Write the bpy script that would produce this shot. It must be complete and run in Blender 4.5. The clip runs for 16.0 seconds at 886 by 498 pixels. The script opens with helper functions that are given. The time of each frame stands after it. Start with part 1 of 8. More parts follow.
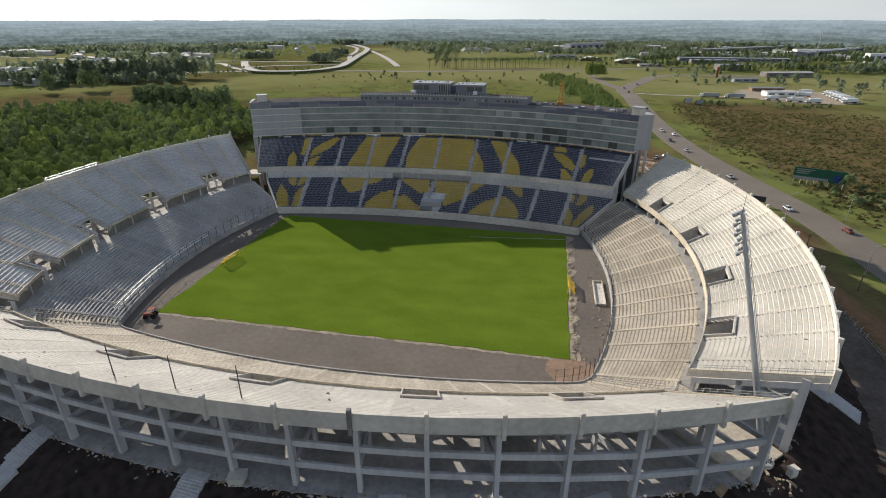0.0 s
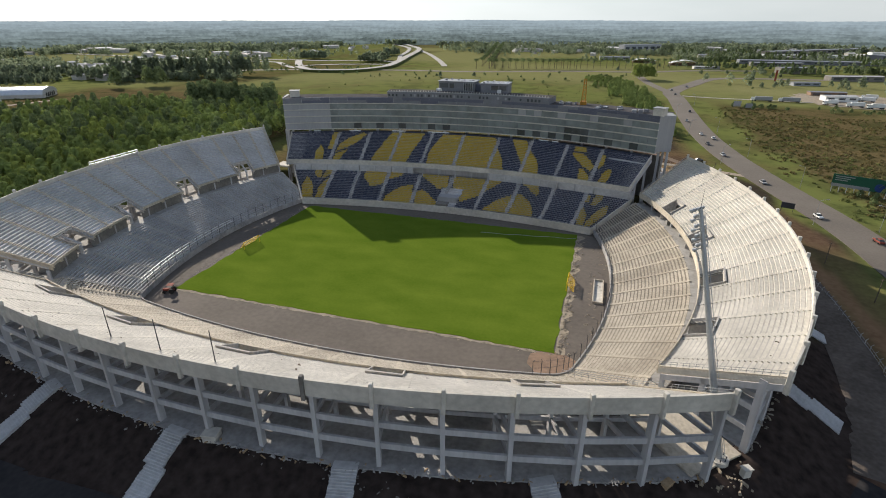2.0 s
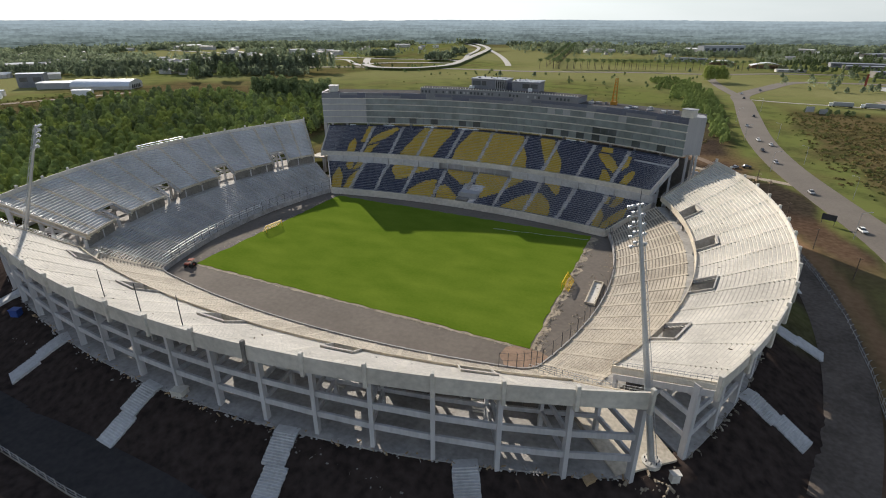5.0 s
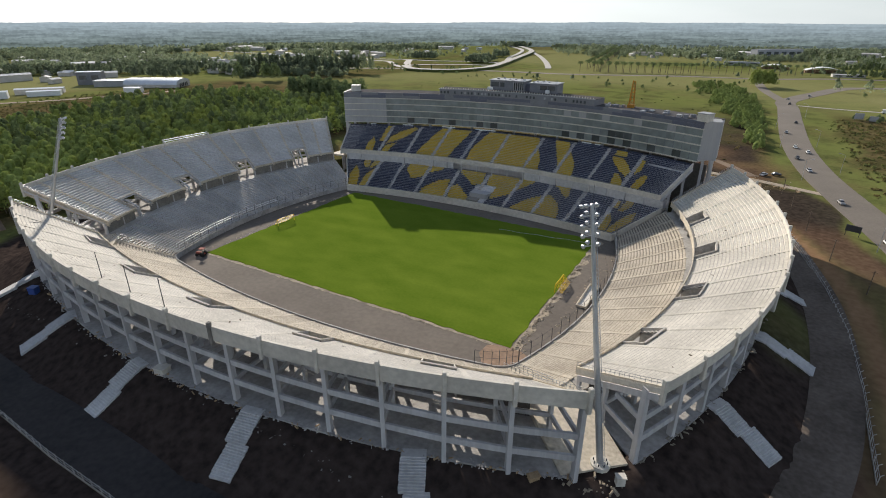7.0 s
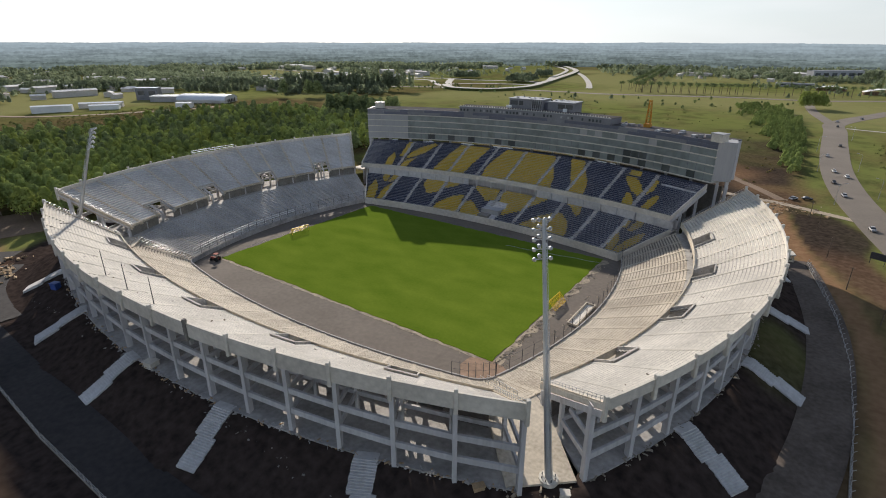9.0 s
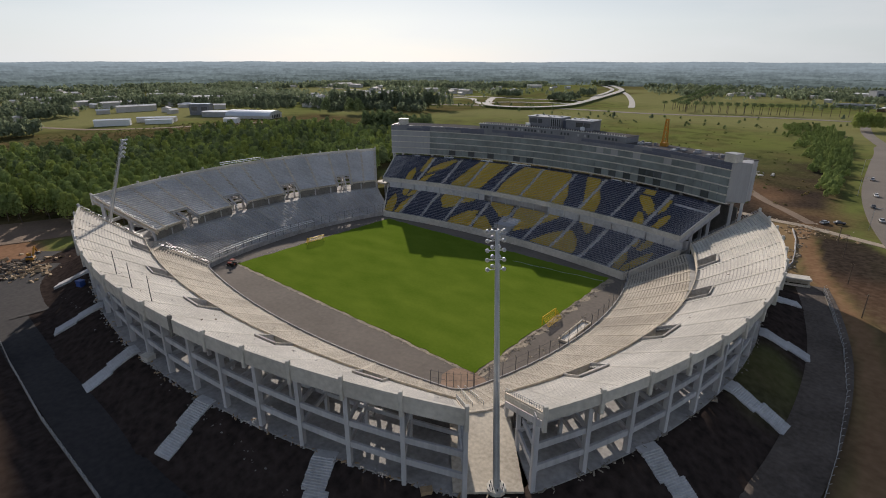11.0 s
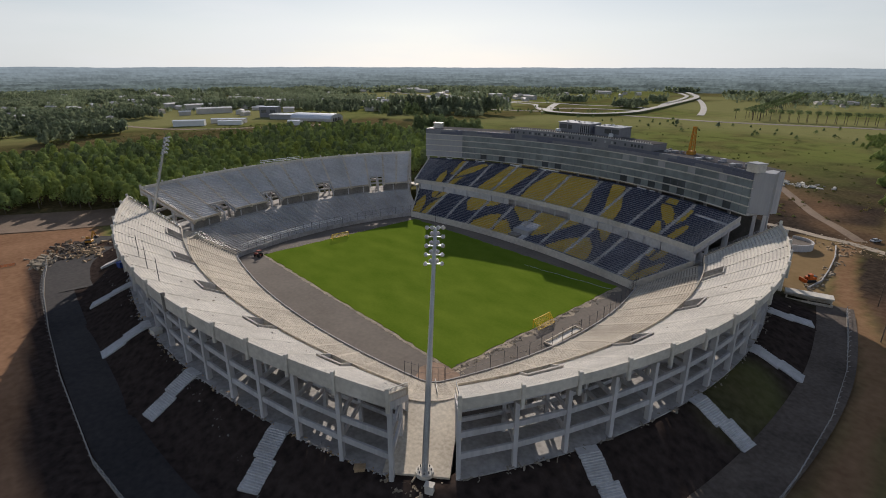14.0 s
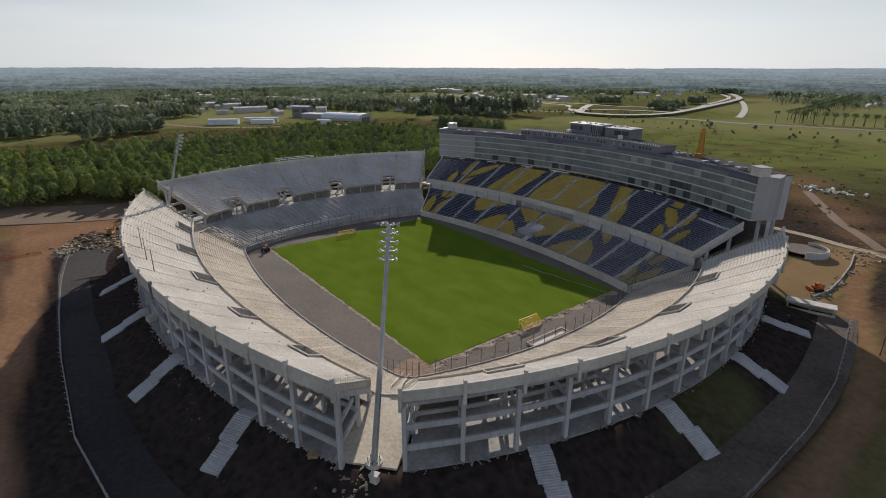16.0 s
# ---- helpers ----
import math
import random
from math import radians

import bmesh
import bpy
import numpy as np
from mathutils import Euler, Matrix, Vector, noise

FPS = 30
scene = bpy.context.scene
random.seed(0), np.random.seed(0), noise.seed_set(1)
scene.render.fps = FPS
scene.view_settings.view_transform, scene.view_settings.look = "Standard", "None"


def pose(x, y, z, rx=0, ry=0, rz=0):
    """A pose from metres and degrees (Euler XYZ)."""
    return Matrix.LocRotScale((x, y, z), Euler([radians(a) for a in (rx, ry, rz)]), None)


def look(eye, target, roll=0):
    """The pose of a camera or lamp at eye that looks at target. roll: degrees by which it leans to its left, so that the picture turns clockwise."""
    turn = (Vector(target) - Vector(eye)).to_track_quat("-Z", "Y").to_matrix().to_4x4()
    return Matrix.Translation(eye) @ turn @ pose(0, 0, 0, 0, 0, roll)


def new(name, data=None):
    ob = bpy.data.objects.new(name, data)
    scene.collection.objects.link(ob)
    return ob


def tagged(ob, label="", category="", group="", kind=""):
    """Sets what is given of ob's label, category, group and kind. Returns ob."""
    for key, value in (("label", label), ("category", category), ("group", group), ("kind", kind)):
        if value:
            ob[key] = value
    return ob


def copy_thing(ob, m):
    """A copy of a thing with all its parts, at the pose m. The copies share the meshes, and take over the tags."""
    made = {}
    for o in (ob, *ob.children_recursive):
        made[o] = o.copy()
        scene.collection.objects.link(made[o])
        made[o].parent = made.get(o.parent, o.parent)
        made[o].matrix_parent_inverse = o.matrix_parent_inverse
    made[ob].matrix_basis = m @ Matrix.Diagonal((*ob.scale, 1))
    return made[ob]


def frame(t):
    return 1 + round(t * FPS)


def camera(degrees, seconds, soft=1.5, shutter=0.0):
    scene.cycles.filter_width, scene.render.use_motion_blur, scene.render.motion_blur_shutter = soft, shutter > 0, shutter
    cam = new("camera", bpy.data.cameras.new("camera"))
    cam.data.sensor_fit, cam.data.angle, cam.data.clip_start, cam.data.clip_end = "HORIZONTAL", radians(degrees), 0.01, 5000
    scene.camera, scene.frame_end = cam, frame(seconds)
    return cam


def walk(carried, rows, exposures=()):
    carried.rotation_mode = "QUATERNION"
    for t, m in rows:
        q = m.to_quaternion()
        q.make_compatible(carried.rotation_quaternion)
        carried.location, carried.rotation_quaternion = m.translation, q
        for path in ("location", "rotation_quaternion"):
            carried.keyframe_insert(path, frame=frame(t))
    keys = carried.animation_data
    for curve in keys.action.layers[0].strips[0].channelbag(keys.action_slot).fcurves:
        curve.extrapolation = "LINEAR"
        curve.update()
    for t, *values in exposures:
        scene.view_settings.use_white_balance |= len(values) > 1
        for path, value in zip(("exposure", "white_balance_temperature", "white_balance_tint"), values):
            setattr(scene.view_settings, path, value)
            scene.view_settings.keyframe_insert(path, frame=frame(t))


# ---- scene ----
cam = camera(80.87, 16.0, soft=1.0)
ROWS = [
    (0.0, 43.77, -137.58, 70.66, 11.264, -24.069, -0.006),
    (0.5, 47.40, -138.26, 70.52, 12.603, -24.072, -0.018),
    (1.0, 50.93, -138.69, 70.37, 14.069, -24.056, -0.029),
    (1.5, 54.38, -138.88, 70.23, 15.504, -24.030, -0.040),
    (2.0, 57.77, -138.87, 70.10, 17.117, -23.994, -0.051),
    (2.5, 61.09, -138.67, 69.96, 18.479, -23.999, -0.061),
    (3.0, 64.37, -138.31, 69.84, 19.730, -24.035, -0.070),
    (3.5, 67.61, -137.80, 69.71, 20.990, -24.041, -0.079),
    (4.0, 70.82, -137.17, 69.60, 22.388, -24.038, -0.087),
    (4.5, 74.00, -136.41, 69.49, 23.726, -24.025, -0.094),
    (7.0, 89.77, -131.42, 69.04, 30.098, -23.798, -0.123),
    (7.5, 92.91, -130.23, 68.97, 31.144, -23.592, -0.127),
    (8.0, 96.05, -129.01, 68.91, 32.680, -22.998, -0.131),
    (8.5, 99.18, -127.74, 68.86, 33.847, -22.505, -0.134),
    (9.0, 102.31, -126.43, 68.82, 35.253, -21.903, -0.136),
    (11.5, 117.78, -119.27, 68.71, 41.757, -19.709, -0.139),
    (12.0, 120.78, -117.68, 68.71, 43.129, -19.498, -0.137),
    (12.5, 123.75, -116.02, 68.72, 44.412, -19.468, -0.136),
    (13.0, 126.66, -114.29, 68.73, 45.717, -19.461, -0.133),
    (13.5, 129.50, -112.47, 68.75, 46.903, -19.486, -0.130),
    (14.0, 132.26, -110.54, 68.77, 48.232, -19.513, -0.127),
    (14.5, 134.92, -108.49, 68.79, 49.312, -19.513, -0.123),
    (15.0, 137.49, -106.31, 68.82, 50.474, -19.504, -0.118),
    (15.5, 139.93, -103.98, 68.86, 51.478, -19.489, -0.113),
    (16.0, 142.23, -101.47, 68.89, 52.424, -19.476, -0.107),
]
walk(cam, [(t, pose(x, y, z, 90 + pitch, roll, yaw)) for t, x, y, z, yaw, pitch, roll in ROWS],
     exposures=[(0, 0.40, 6500, 11), (7.5, 0.44, 6500, 11), (9.2, 0.34, 6500, 13), (11.4, -0.04, 6500, 15), (16, -0.04, 6500, 15)])

# ---- light ----
SUN = Vector((-0.700, 0.597, 0.391)).normalized()
world = bpy.data.worlds.new("sky")
scene.world = world
world.use_nodes = True
wn = world.node_tree
sky = wn.nodes.new("ShaderNodeTexSky")
sky.sky_type = "NISHITA"
sky.sun_disc = False
sky.sun_elevation = math.asin(SUN.z)
sky.sun_rotation = math.atan2(SUN.x, SUN.y)
sky.air_density, sky.dust_density, sky.ozone_density = 1.0, 0.6, 1.6
# pale haze along the horizon that thins out to clear blue overhead
where = wn.nodes.new("ShaderNodeTexCoord")
split = wn.nodes.new("ShaderNodeSeparateXYZ")
wn.links.new(where.outputs["Generated"], split.inputs[0])
depth = wn.nodes.new("ShaderNodeValToRGB")
depth.color_ramp.elements[0].position, depth.color_ramp.elements[0].color = 0.06, (0.665, 0.735, 0.752, 1)
depth.color_ramp.elements[1].position, depth.color_ramp.elements[1].color = 0.62, (0.145, 0.22, 0.37, 1)
knee = depth.color_ramp.elements.new(0.28)
knee.color = (0.28, 0.37, 0.50, 1)
wn.links.new(split.outputs[2], depth.inputs[0])
gain = wn.nodes.new("ShaderNodeVectorMath")
gain.operation = "SCALE"
gain.inputs["Scale"].default_value = 10.0
wn.links.new(depth.outputs[0], gain.inputs[0])
haze = wn.nodes.new("ShaderNodeMix")
haze.data_type = "RGBA"
haze.inputs[0].default_value = 0.91
wn.links.new(sky.outputs[0], haze.inputs[6])
wn.links.new(gain.outputs[0], haze.inputs[7])
# thin veils of cloud
veil = wn.nodes.new("ShaderNodeMapping")
veil.inputs["Scale"].default_value = (2.2, 2.2, 11.0)
wn.links.new(where.outputs["Generated"], veil.inputs[0])
wisp = wn.nodes.new("ShaderNodeTexNoise")
wisp.inputs["Scale"].default_value, wisp.inputs["Detail"].default_value = 1.6, 6
wn.links.new(veil.outputs[0], wisp.inputs["Vector"])
thin = wn.nodes.new("ShaderNodeMapRange")
thin.inputs[1].default_value, thin.inputs[2].default_value, thin.inputs[4].default_value = 0.44, 0.74, 0.70
wn.links.new(wisp.outputs[0], thin.inputs[0])
cloud = wn.nodes.new("ShaderNodeMix")
cloud.data_type = "RGBA"
cloud.inputs[7].default_value = (7.6, 8.0, 8.0, 1)
wn.links.new(thin.outputs[0], cloud.inputs[0])
wn.links.new(haze.outputs[2], cloud.inputs[6])
# the sky is brightest round the sun and opposite to it, and darkest between
side = wn.nodes.new("ShaderNodeVectorMath")
side.operation = "DOT_PRODUCT"
side.inputs[1].default_value = Vector((SUN.x, SUN.y, 0)).normalized()
wn.links.new(where.outputs["Generated"], side.inputs[0])
glow = wn.nodes.new("ShaderNodeMath")
glow.operation = "MULTIPLY"
wn.links.new(side.outputs["Value"], glow.inputs[0])
wn.links.new(side.outputs["Value"], glow.inputs[1])
lift = wn.nodes.new("ShaderNodeMath")
lift.operation = "MULTIPLY_ADD"
wn.links.new(glow.outputs[0], lift.inputs[0])
lift.inputs[1].default_value, lift.inputs[2].default_value = 0.47, 0.63
dome = wn.nodes.new("ShaderNodeVectorMath")
dome.operation = "SCALE"
wn.links.new(cloud.outputs[2], dome.inputs[0])
wn.links.new(lift.outputs[0], dome.inputs["Scale"])
wn.links.new(dome.outputs[0], wn.nodes["Background"].inputs[0])
wn.nodes["Background"].inputs[1].default_value = 0.105
sun = new("sun", bpy.data.lights.new("sun", "SUN"))
sun.data.energy, sun.data.angle, sun.data.color = 5.0, radians(0.6), (1.0, 0.92, 0.80)
sun.matrix_world = look(SUN * 300, (0, 0, 0))


# ---- materials ----
def mat(name, color, rough=0.85, spread=0.18, big=0.12, small=3.0, bump=0.15, metal=0.0, tint=None, island=0.0, streak=False, spec=0.3):
    """A surface with stains at a large scale, grain at a small one and fine relief."""
    m = bpy.data.materials.new(name)
    m.use_nodes = True
    n, l = m.node_tree.nodes, m.node_tree.links
    bsdf = n["Principled BSDF"]
    bsdf.inputs["Roughness"].default_value = rough
    bsdf.inputs["Metallic"].default_value = metal
    bsdf.inputs["Specular IOR Level"].default_value = spec
    co = n.new("ShaderNodeNewGeometry")
    base = co.outputs["Position"]
    if streak:
        mp = n.new("ShaderNodeMapping")
        mp.inputs["Scale"].default_value = (1, 1, 0.15)
        l.new(base, mp.inputs[0])
        base = mp.outputs[0]
    n1, n2 = n.new("ShaderNodeTexNoise"), n.new("ShaderNodeTexNoise")
    n1.inputs["Scale"].default_value, n1.inputs["Detail"].default_value = big, 5
    n2.inputs["Scale"].default_value, n2.inputs["Detail"].default_value = small, 3
    l.new(base, n1.inputs["Vector"])
    l.new(base, n2.inputs["Vector"])
    add = n.new("ShaderNodeMath")
    add.operation = "MULTIPLY_ADD"
    l.new(n1.outputs[0], add.inputs[0])
    add.inputs[1].default_value = 1.3
    l.new(n2.outputs[0], add.inputs[2])
    rng = n.new("ShaderNodeMapRange")
    rng.inputs[1].default_value, rng.inputs[2].default_value = 0.75, 1.55
    l.new(add.outputs[0], rng.inputs[0])
    fac = rng.outputs[0]
    if island:
        oi = n.new("ShaderNodeObjectInfo")
        mix = n.new("ShaderNodeMath")
        mix.operation = "MULTIPLY_ADD"
        l.new(oi.outputs["Random"], mix.inputs[0])
        mix.inputs[1].default_value = island
        l.new(fac, mix.inputs[2])
        gi = n.new("ShaderNodeMath")
        gi.operation = "MULTIPLY_ADD"
        l.new(co.outputs["Random Per Island"], gi.inputs[0])
        gi.inputs[1].default_value = island
        l.new(mix.outputs[0], gi.inputs[2])
        sub = n.new("ShaderNodeMath")
        sub.operation = "SUBTRACT"
        l.new(gi.outputs[0], sub.inputs[0])
        sub.inputs[1].default_value = island
        fac = sub.outputs[0]
    ramp = n.new("ShaderNodeValToRGB")
    tint = tint or color
    ramp.color_ramp.elements[0].color = (*[c * (1 - spread) for c in tint], 1)
    ramp.color_ramp.elements[1].color = (*[min(1, c * (1 + spread)) for c in color], 1)
    l.new(fac, ramp.inputs[0])
    l.new(ramp.outputs[0], bsdf.inputs["Base Color"])
    if bump:
        b = n.new("ShaderNodeBump")
        b.inputs["Strength"].default_value, b.inputs["Distance"].default_value = bump, 0.1
        l.new(n2.outputs[0], b.inputs["Height"])
        l.new(b.outputs[0], bsdf.inputs["Normal"])
    return m


CONC_WHITE = mat("pale_concrete", (0.59, 0.555, 0.490), 0.85, 0.12, 0.11, 1.1, bump=0.06, tint=(0.47, 0.44, 0.385), island=0.12)
# copies of pale and tan concrete with the west stand's shade in the colour
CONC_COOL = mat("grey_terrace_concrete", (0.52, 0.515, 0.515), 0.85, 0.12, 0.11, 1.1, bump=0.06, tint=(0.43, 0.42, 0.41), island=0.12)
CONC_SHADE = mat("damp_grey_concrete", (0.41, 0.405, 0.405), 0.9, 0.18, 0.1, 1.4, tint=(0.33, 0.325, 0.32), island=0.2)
CONC_TAN = mat("cast_concrete", (0.54, 0.48, 0.385), 0.85, 0.2, 0.1, 1.6, tint=(0.43, 0.37, 0.29), island=0.25)
CONC_DULL = mat("weathered_concrete", (0.42, 0.395, 0.365), 0.9, 0.2, 0.1, 1.6, tint=(0.34, 0.32, 0.29), island=0.2)
CONC_BROWN = mat("grimy_concrete", (0.235, 0.205, 0.165), 0.95, 0.3, 0.2, 1.6, island=0.2)
CONC_GREY = mat("structural_concrete", (0.475, 0.465, 0.465), 0.85, 0.22, 0.15, 1.5, streak=True)
CONC_FLOOR = mat("rough_slab", (0.36, 0.34, 0.31), 0.9, 0.25, 0.2, 1.2)
CONC_DUSTY = mat("dusty_slab", (0.34, 0.325, 0.31), 0.95, 0.3, 0.25, 1.2)
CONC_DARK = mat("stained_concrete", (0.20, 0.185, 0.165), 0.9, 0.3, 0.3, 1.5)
# shade of the concourse under the upper tier, put into the wall colour
CONC_RECESS = mat("raw_blockwork", (0.115, 0.100, 0.092), 0.95, 0.35, 0.3, 1.5)
PAINT_WHITE = mat("white_paint", (0.72, 0.72, 0.70), 0.5, 0.06, 0.3, 4.0)
PAINT_GREY = mat("grey_paint", (0.33, 0.34, 0.36), 0.5, 0.08, 0.2, 3.0)
STEEL = mat("galvanised_steel", (0.40, 0.41, 0.42), 0.45, 0.12, 0.5, 5.0, metal=0.6)
STEEL_DARK = mat("dark_steel", (0.06, 0.06, 0.065), 0.6, 0.2, 0.5, 4.0)
ASPHALT = mat("asphalt", (0.035, 0.031, 0.030), 0.95, 0.4, 0.04, 0.9, tint=(0.026, 0.025, 0.027))
EARTH_TRACK = mat("dusty_earth", (0.165, 0.114, 0.076), 0.95, 0.25, 0.08, 0.9)
EARTH_GRIT = mat("packed_grit", (0.112, 0.090, 0.074), 0.95, 0.35, 0.10, 1.1, tint=(0.085, 0.066, 0.052))
VERGE = mat("verge_grass", (0.085, 0.100, 0.028), 0.95, 0.3, 0.05, 0.6)
ROOF_PALE = mat("pale_metal_roof", (0.42, 0.42, 0.42), 0.7, 0.2, 0.05, 0.8, spec=0.1)
ROOF_DULL = mat("dull_metal_roof", (0.20, 0.21, 0.23), 0.5, 0.15, 0.05, 0.8)
ASPHALT_OLD = mat("worn_asphalt", (0.156, 0.133, 0.109), 0.9, 0.18, 0.05, 1.5)
TRACK = mat("tarmac_apron", (0.128, 0.108, 0.090), 0.95, 0.22, 0.06, 0.8, bump=0.05)
RUBBLE = mat("rubble", (0.29, 0.24, 0.175), 0.95, 0.4, 0.4, 1.0)
EARTH_PALE = mat("pale_gravel", (0.33, 0.27, 0.20), 0.95, 0.25, 0.2, 1.0)
EARTH_DULL = mat("dull_red_earth", (0.24, 0.16, 0.11), 0.95, 0.3, 0.3, 1.0)
SEAT_NAVY = mat("navy_plastic", (0.045, 0.055, 0.095), 0.45, 0.2, 0.2, 2.0, bump=0, island=0.3)
SEAT_YELLOW = mat("yellow_plastic", (0.50, 0.355, 0.045), 0.45, 0.12, 0.2, 2.0, bump=0, island=0.3)
GOAL_YELLOW = mat("yellow_paint", (0.75, 0.50, 0.02), 0.5, 0.1, 0.4, 3.0)
ORANGE = mat("orange_paint", (0.55, 0.12, 0.02), 0.5, 0.15, 0.6, 3.0)
CRANE = mat("crane_yellow", (0.42, 0.20, 0.025), 0.5, 0.2, 0.6, 3.0)
RED = mat("red_paint", (0.24, 0.06, 0.04), 0.85, 0.1, 0.5, 3.0)
BLUE = mat("blue_plastic", (0.03, 0.07, 0.25), 0.5, 0.15, 0.5, 3.0)
RUBBER = mat("black_rubber", (0.02, 0.02, 0.02), 0.8, 0.2, 1.0, 5.0)
CLAD_GREY = mat("grey_cladding", (0.115, 0.12, 0.155), 0.5, 0.12, 0.3, 2.0, island=0.5)
CLAD_LIGHT = mat("light_cladding", (0.33, 0.33, 0.335), 0.55, 0.1, 0.2, 2.0, streak=True, island=0.3)
ROOF_MEMBRANE = mat("roof_membrane", (0.105, 0.10, 0.10), 0.95, 0.3, 0.15, 1.0, spec=0.0)
SHED_ROOF = mat("sheet_metal_roof", (0.55, 0.57, 0.60), 0.35, 0.12, 0.05, 0.8, metal=0.3)
TOWN_ROOF = mat("town_roof", (0.47, 0.46, 0.45), 0.8, 0.45, 0.02, 0.3, tint=(0.15, 0.12, 0.10), island=0.8, spec=0.1)
WALL_PALE = mat("rendered_wall", (0.50, 0.47, 0.43), 0.85, 0.15, 0.1, 1.0)
BARK = mat("bark", (0.13, 0.10, 0.075), 0.95, 0.3, 0.5, 3.0)


def foliage(name, color, tint, island=0.5, through_leaf=0.32):
    """Matt leaves that let some light through."""
    m = mat(name, color, 1.0, 0.30, 0.03, 0.4, bump=0, tint=tint, island=island, spec=0.0)
    n, l = m.node_tree.nodes, m.node_tree.links
    tr, mx = n.new("ShaderNodeBsdfTranslucent"), n.new("ShaderNodeMixShader")
    src = n["Principled BSDF"].inputs["Base Color"].links[0].from_socket
    l.new(src, tr.inputs[0])
    mx.inputs[0].default_value = through_leaf
    l.new(n["Principled BSDF"].outputs[0], mx.inputs[1])
    l.new(tr.outputs[0], mx.inputs[2])
    l.new(mx.outputs[0], n["Material Output"].inputs[0])
    return m


LEAF = foliage("foliage", (0.255, 0.310, 0.105), (0.195, 0.250, 0.085), 0.12)
LEAF_DARK = foliage("dark_foliage", (0.180, 0.220, 0.098), (0.135, 0.172, 0.082), 0.2, 0.34)
LEAF_LIGHT = foliage("light_foliage", (0.275, 0.320, 0.090), (0.225, 0.270, 0.078), 0.12)
# distance haze is mixed into this leaf colour: paler and greyer than near leaves
LEAF_HAZE = foliage("far_foliage", (0.262, 0.302, 0.190), (0.190, 0.228, 0.150), 0.12, 0.55)
LEAF_BROWN = foliage("dry_brush", (0.190, 0.152, 0.068), (0.140, 0.124, 0.052), 0.3)
LEAF_BRUSH = foliage("green_brush", (0.165, 0.178, 0.066), (0.120, 0.138, 0.050), 0.25)
SIGN_GREEN = mat("sign_green", (0.02, 0.105, 0.065), 0.4, 0.1, 0.2, 2.0)
TIMBER = mat("raw_timber", (0.34, 0.24, 0.14), 0.85, 0.3, 0.4, 3.0)


def glass(name, color, rough=0.08, island=0.7):
    return mat(name, color, rough, 0.3, 0.15, 0.4, bump=0, spec=0.5, island=island)


GLASS = glass("tinted_glass", (0.185, 0.210, 0.210), 0.28, 0.3)
CLAD_MID = mat("mid_grey_cladding", (0.185, 0.188, 0.205), 0.6, 0.15, 0.3, 2.0, island=0.3)
GLASS_DARK = glass("dark_glass", (0.075, 0.082, 0.088), 0.2)
LAMP_GLASS = glass("lamp_lens", (0.55, 0.57, 0.60), 0.2)


def pitch_material():
    """Turf: mottled green, mowing bands, thin worn spots."""
    m = bpy.data.materials.new("pitch_turf")
    m.use_nodes = True
    n, l = m.node_tree.nodes, m.node_tree.links
    bsdf = n["Principled BSDF"]
    bsdf.inputs["Roughness"].default_value = 1.0
    bsdf.inputs["Specular IOR Level"].default_value = 0.0
    geo = n.new("ShaderNodeNewGeometry")
    sep = n.new("ShaderNodeSeparateXYZ")
    l.new(geo.outputs["Position"], sep.inputs[0])
    wave = n.new("ShaderNodeMath")
    wave.operation = "SINE"
    sc = n.new("ShaderNodeMath")
    sc.operation = "MULTIPLY"
    sc.inputs[1].default_value = math.pi / 5.5
    l.new(sep.outputs[1], sc.inputs[0])
    l.new(sc.outputs[0], wave.inputs[0])
    n1, n2 = n.new("ShaderNodeTexNoise"), n.new("ShaderNodeTexNoise")
    n1.inputs["Scale"].default_value, n1.inputs["Detail"].default_value = 0.13, 7
    n2.inputs["Scale"].default_value, n2.inputs["Detail"].default_value = 1.3, 4
    drag = n.new("ShaderNodeMapping")
    drag.inputs["Scale"].default_value = (0.55, 1.0, 1.0)
    l.new(geo.outputs["Position"], drag.inputs[0])
    l.new(drag.outputs[0], n1.inputs["Vector"])
    l.new(geo.outputs["Position"], n2.inputs["Vector"])
    a = n.new("ShaderNodeMath")
    a.operation = "MULTIPLY_ADD"
    l.new(wave.outputs[0], a.inputs[0])
    a.inputs[1].default_value = 0.035
    l.new(n1.outputs[0], a.inputs[2])
    b = n.new("ShaderNodeMath")
    b.operation = "MULTIPLY_ADD"
    l.new(n2.outputs[0], b.inputs[0])
    b.inputs[1].default_value = 0.45
    l.new(a.outputs[0], b.inputs[2])
    ramp = n.new("ShaderNodeValToRGB")
    e = ramp.color_ramp.elements
    e[0].position, e[0].color = 0.44, (0.078, 0.126, 0.012, 1)
    e[1].position, e[1].color = 1.04, (0.126, 0.173, 0.022, 1)
    l.new(b.outputs[0], ramp.inputs[0])
    l.new(ramp.outputs[0], bsdf.inputs["Base Color"])
    bp = n.new("ShaderNodeBump")
    bp.inputs["Strength"].default_value = 0.3
    l.new(n2.outputs[0], bp.inputs["Height"])
    l.new(bp.outputs[0], bsdf.inputs["Normal"])
    return m


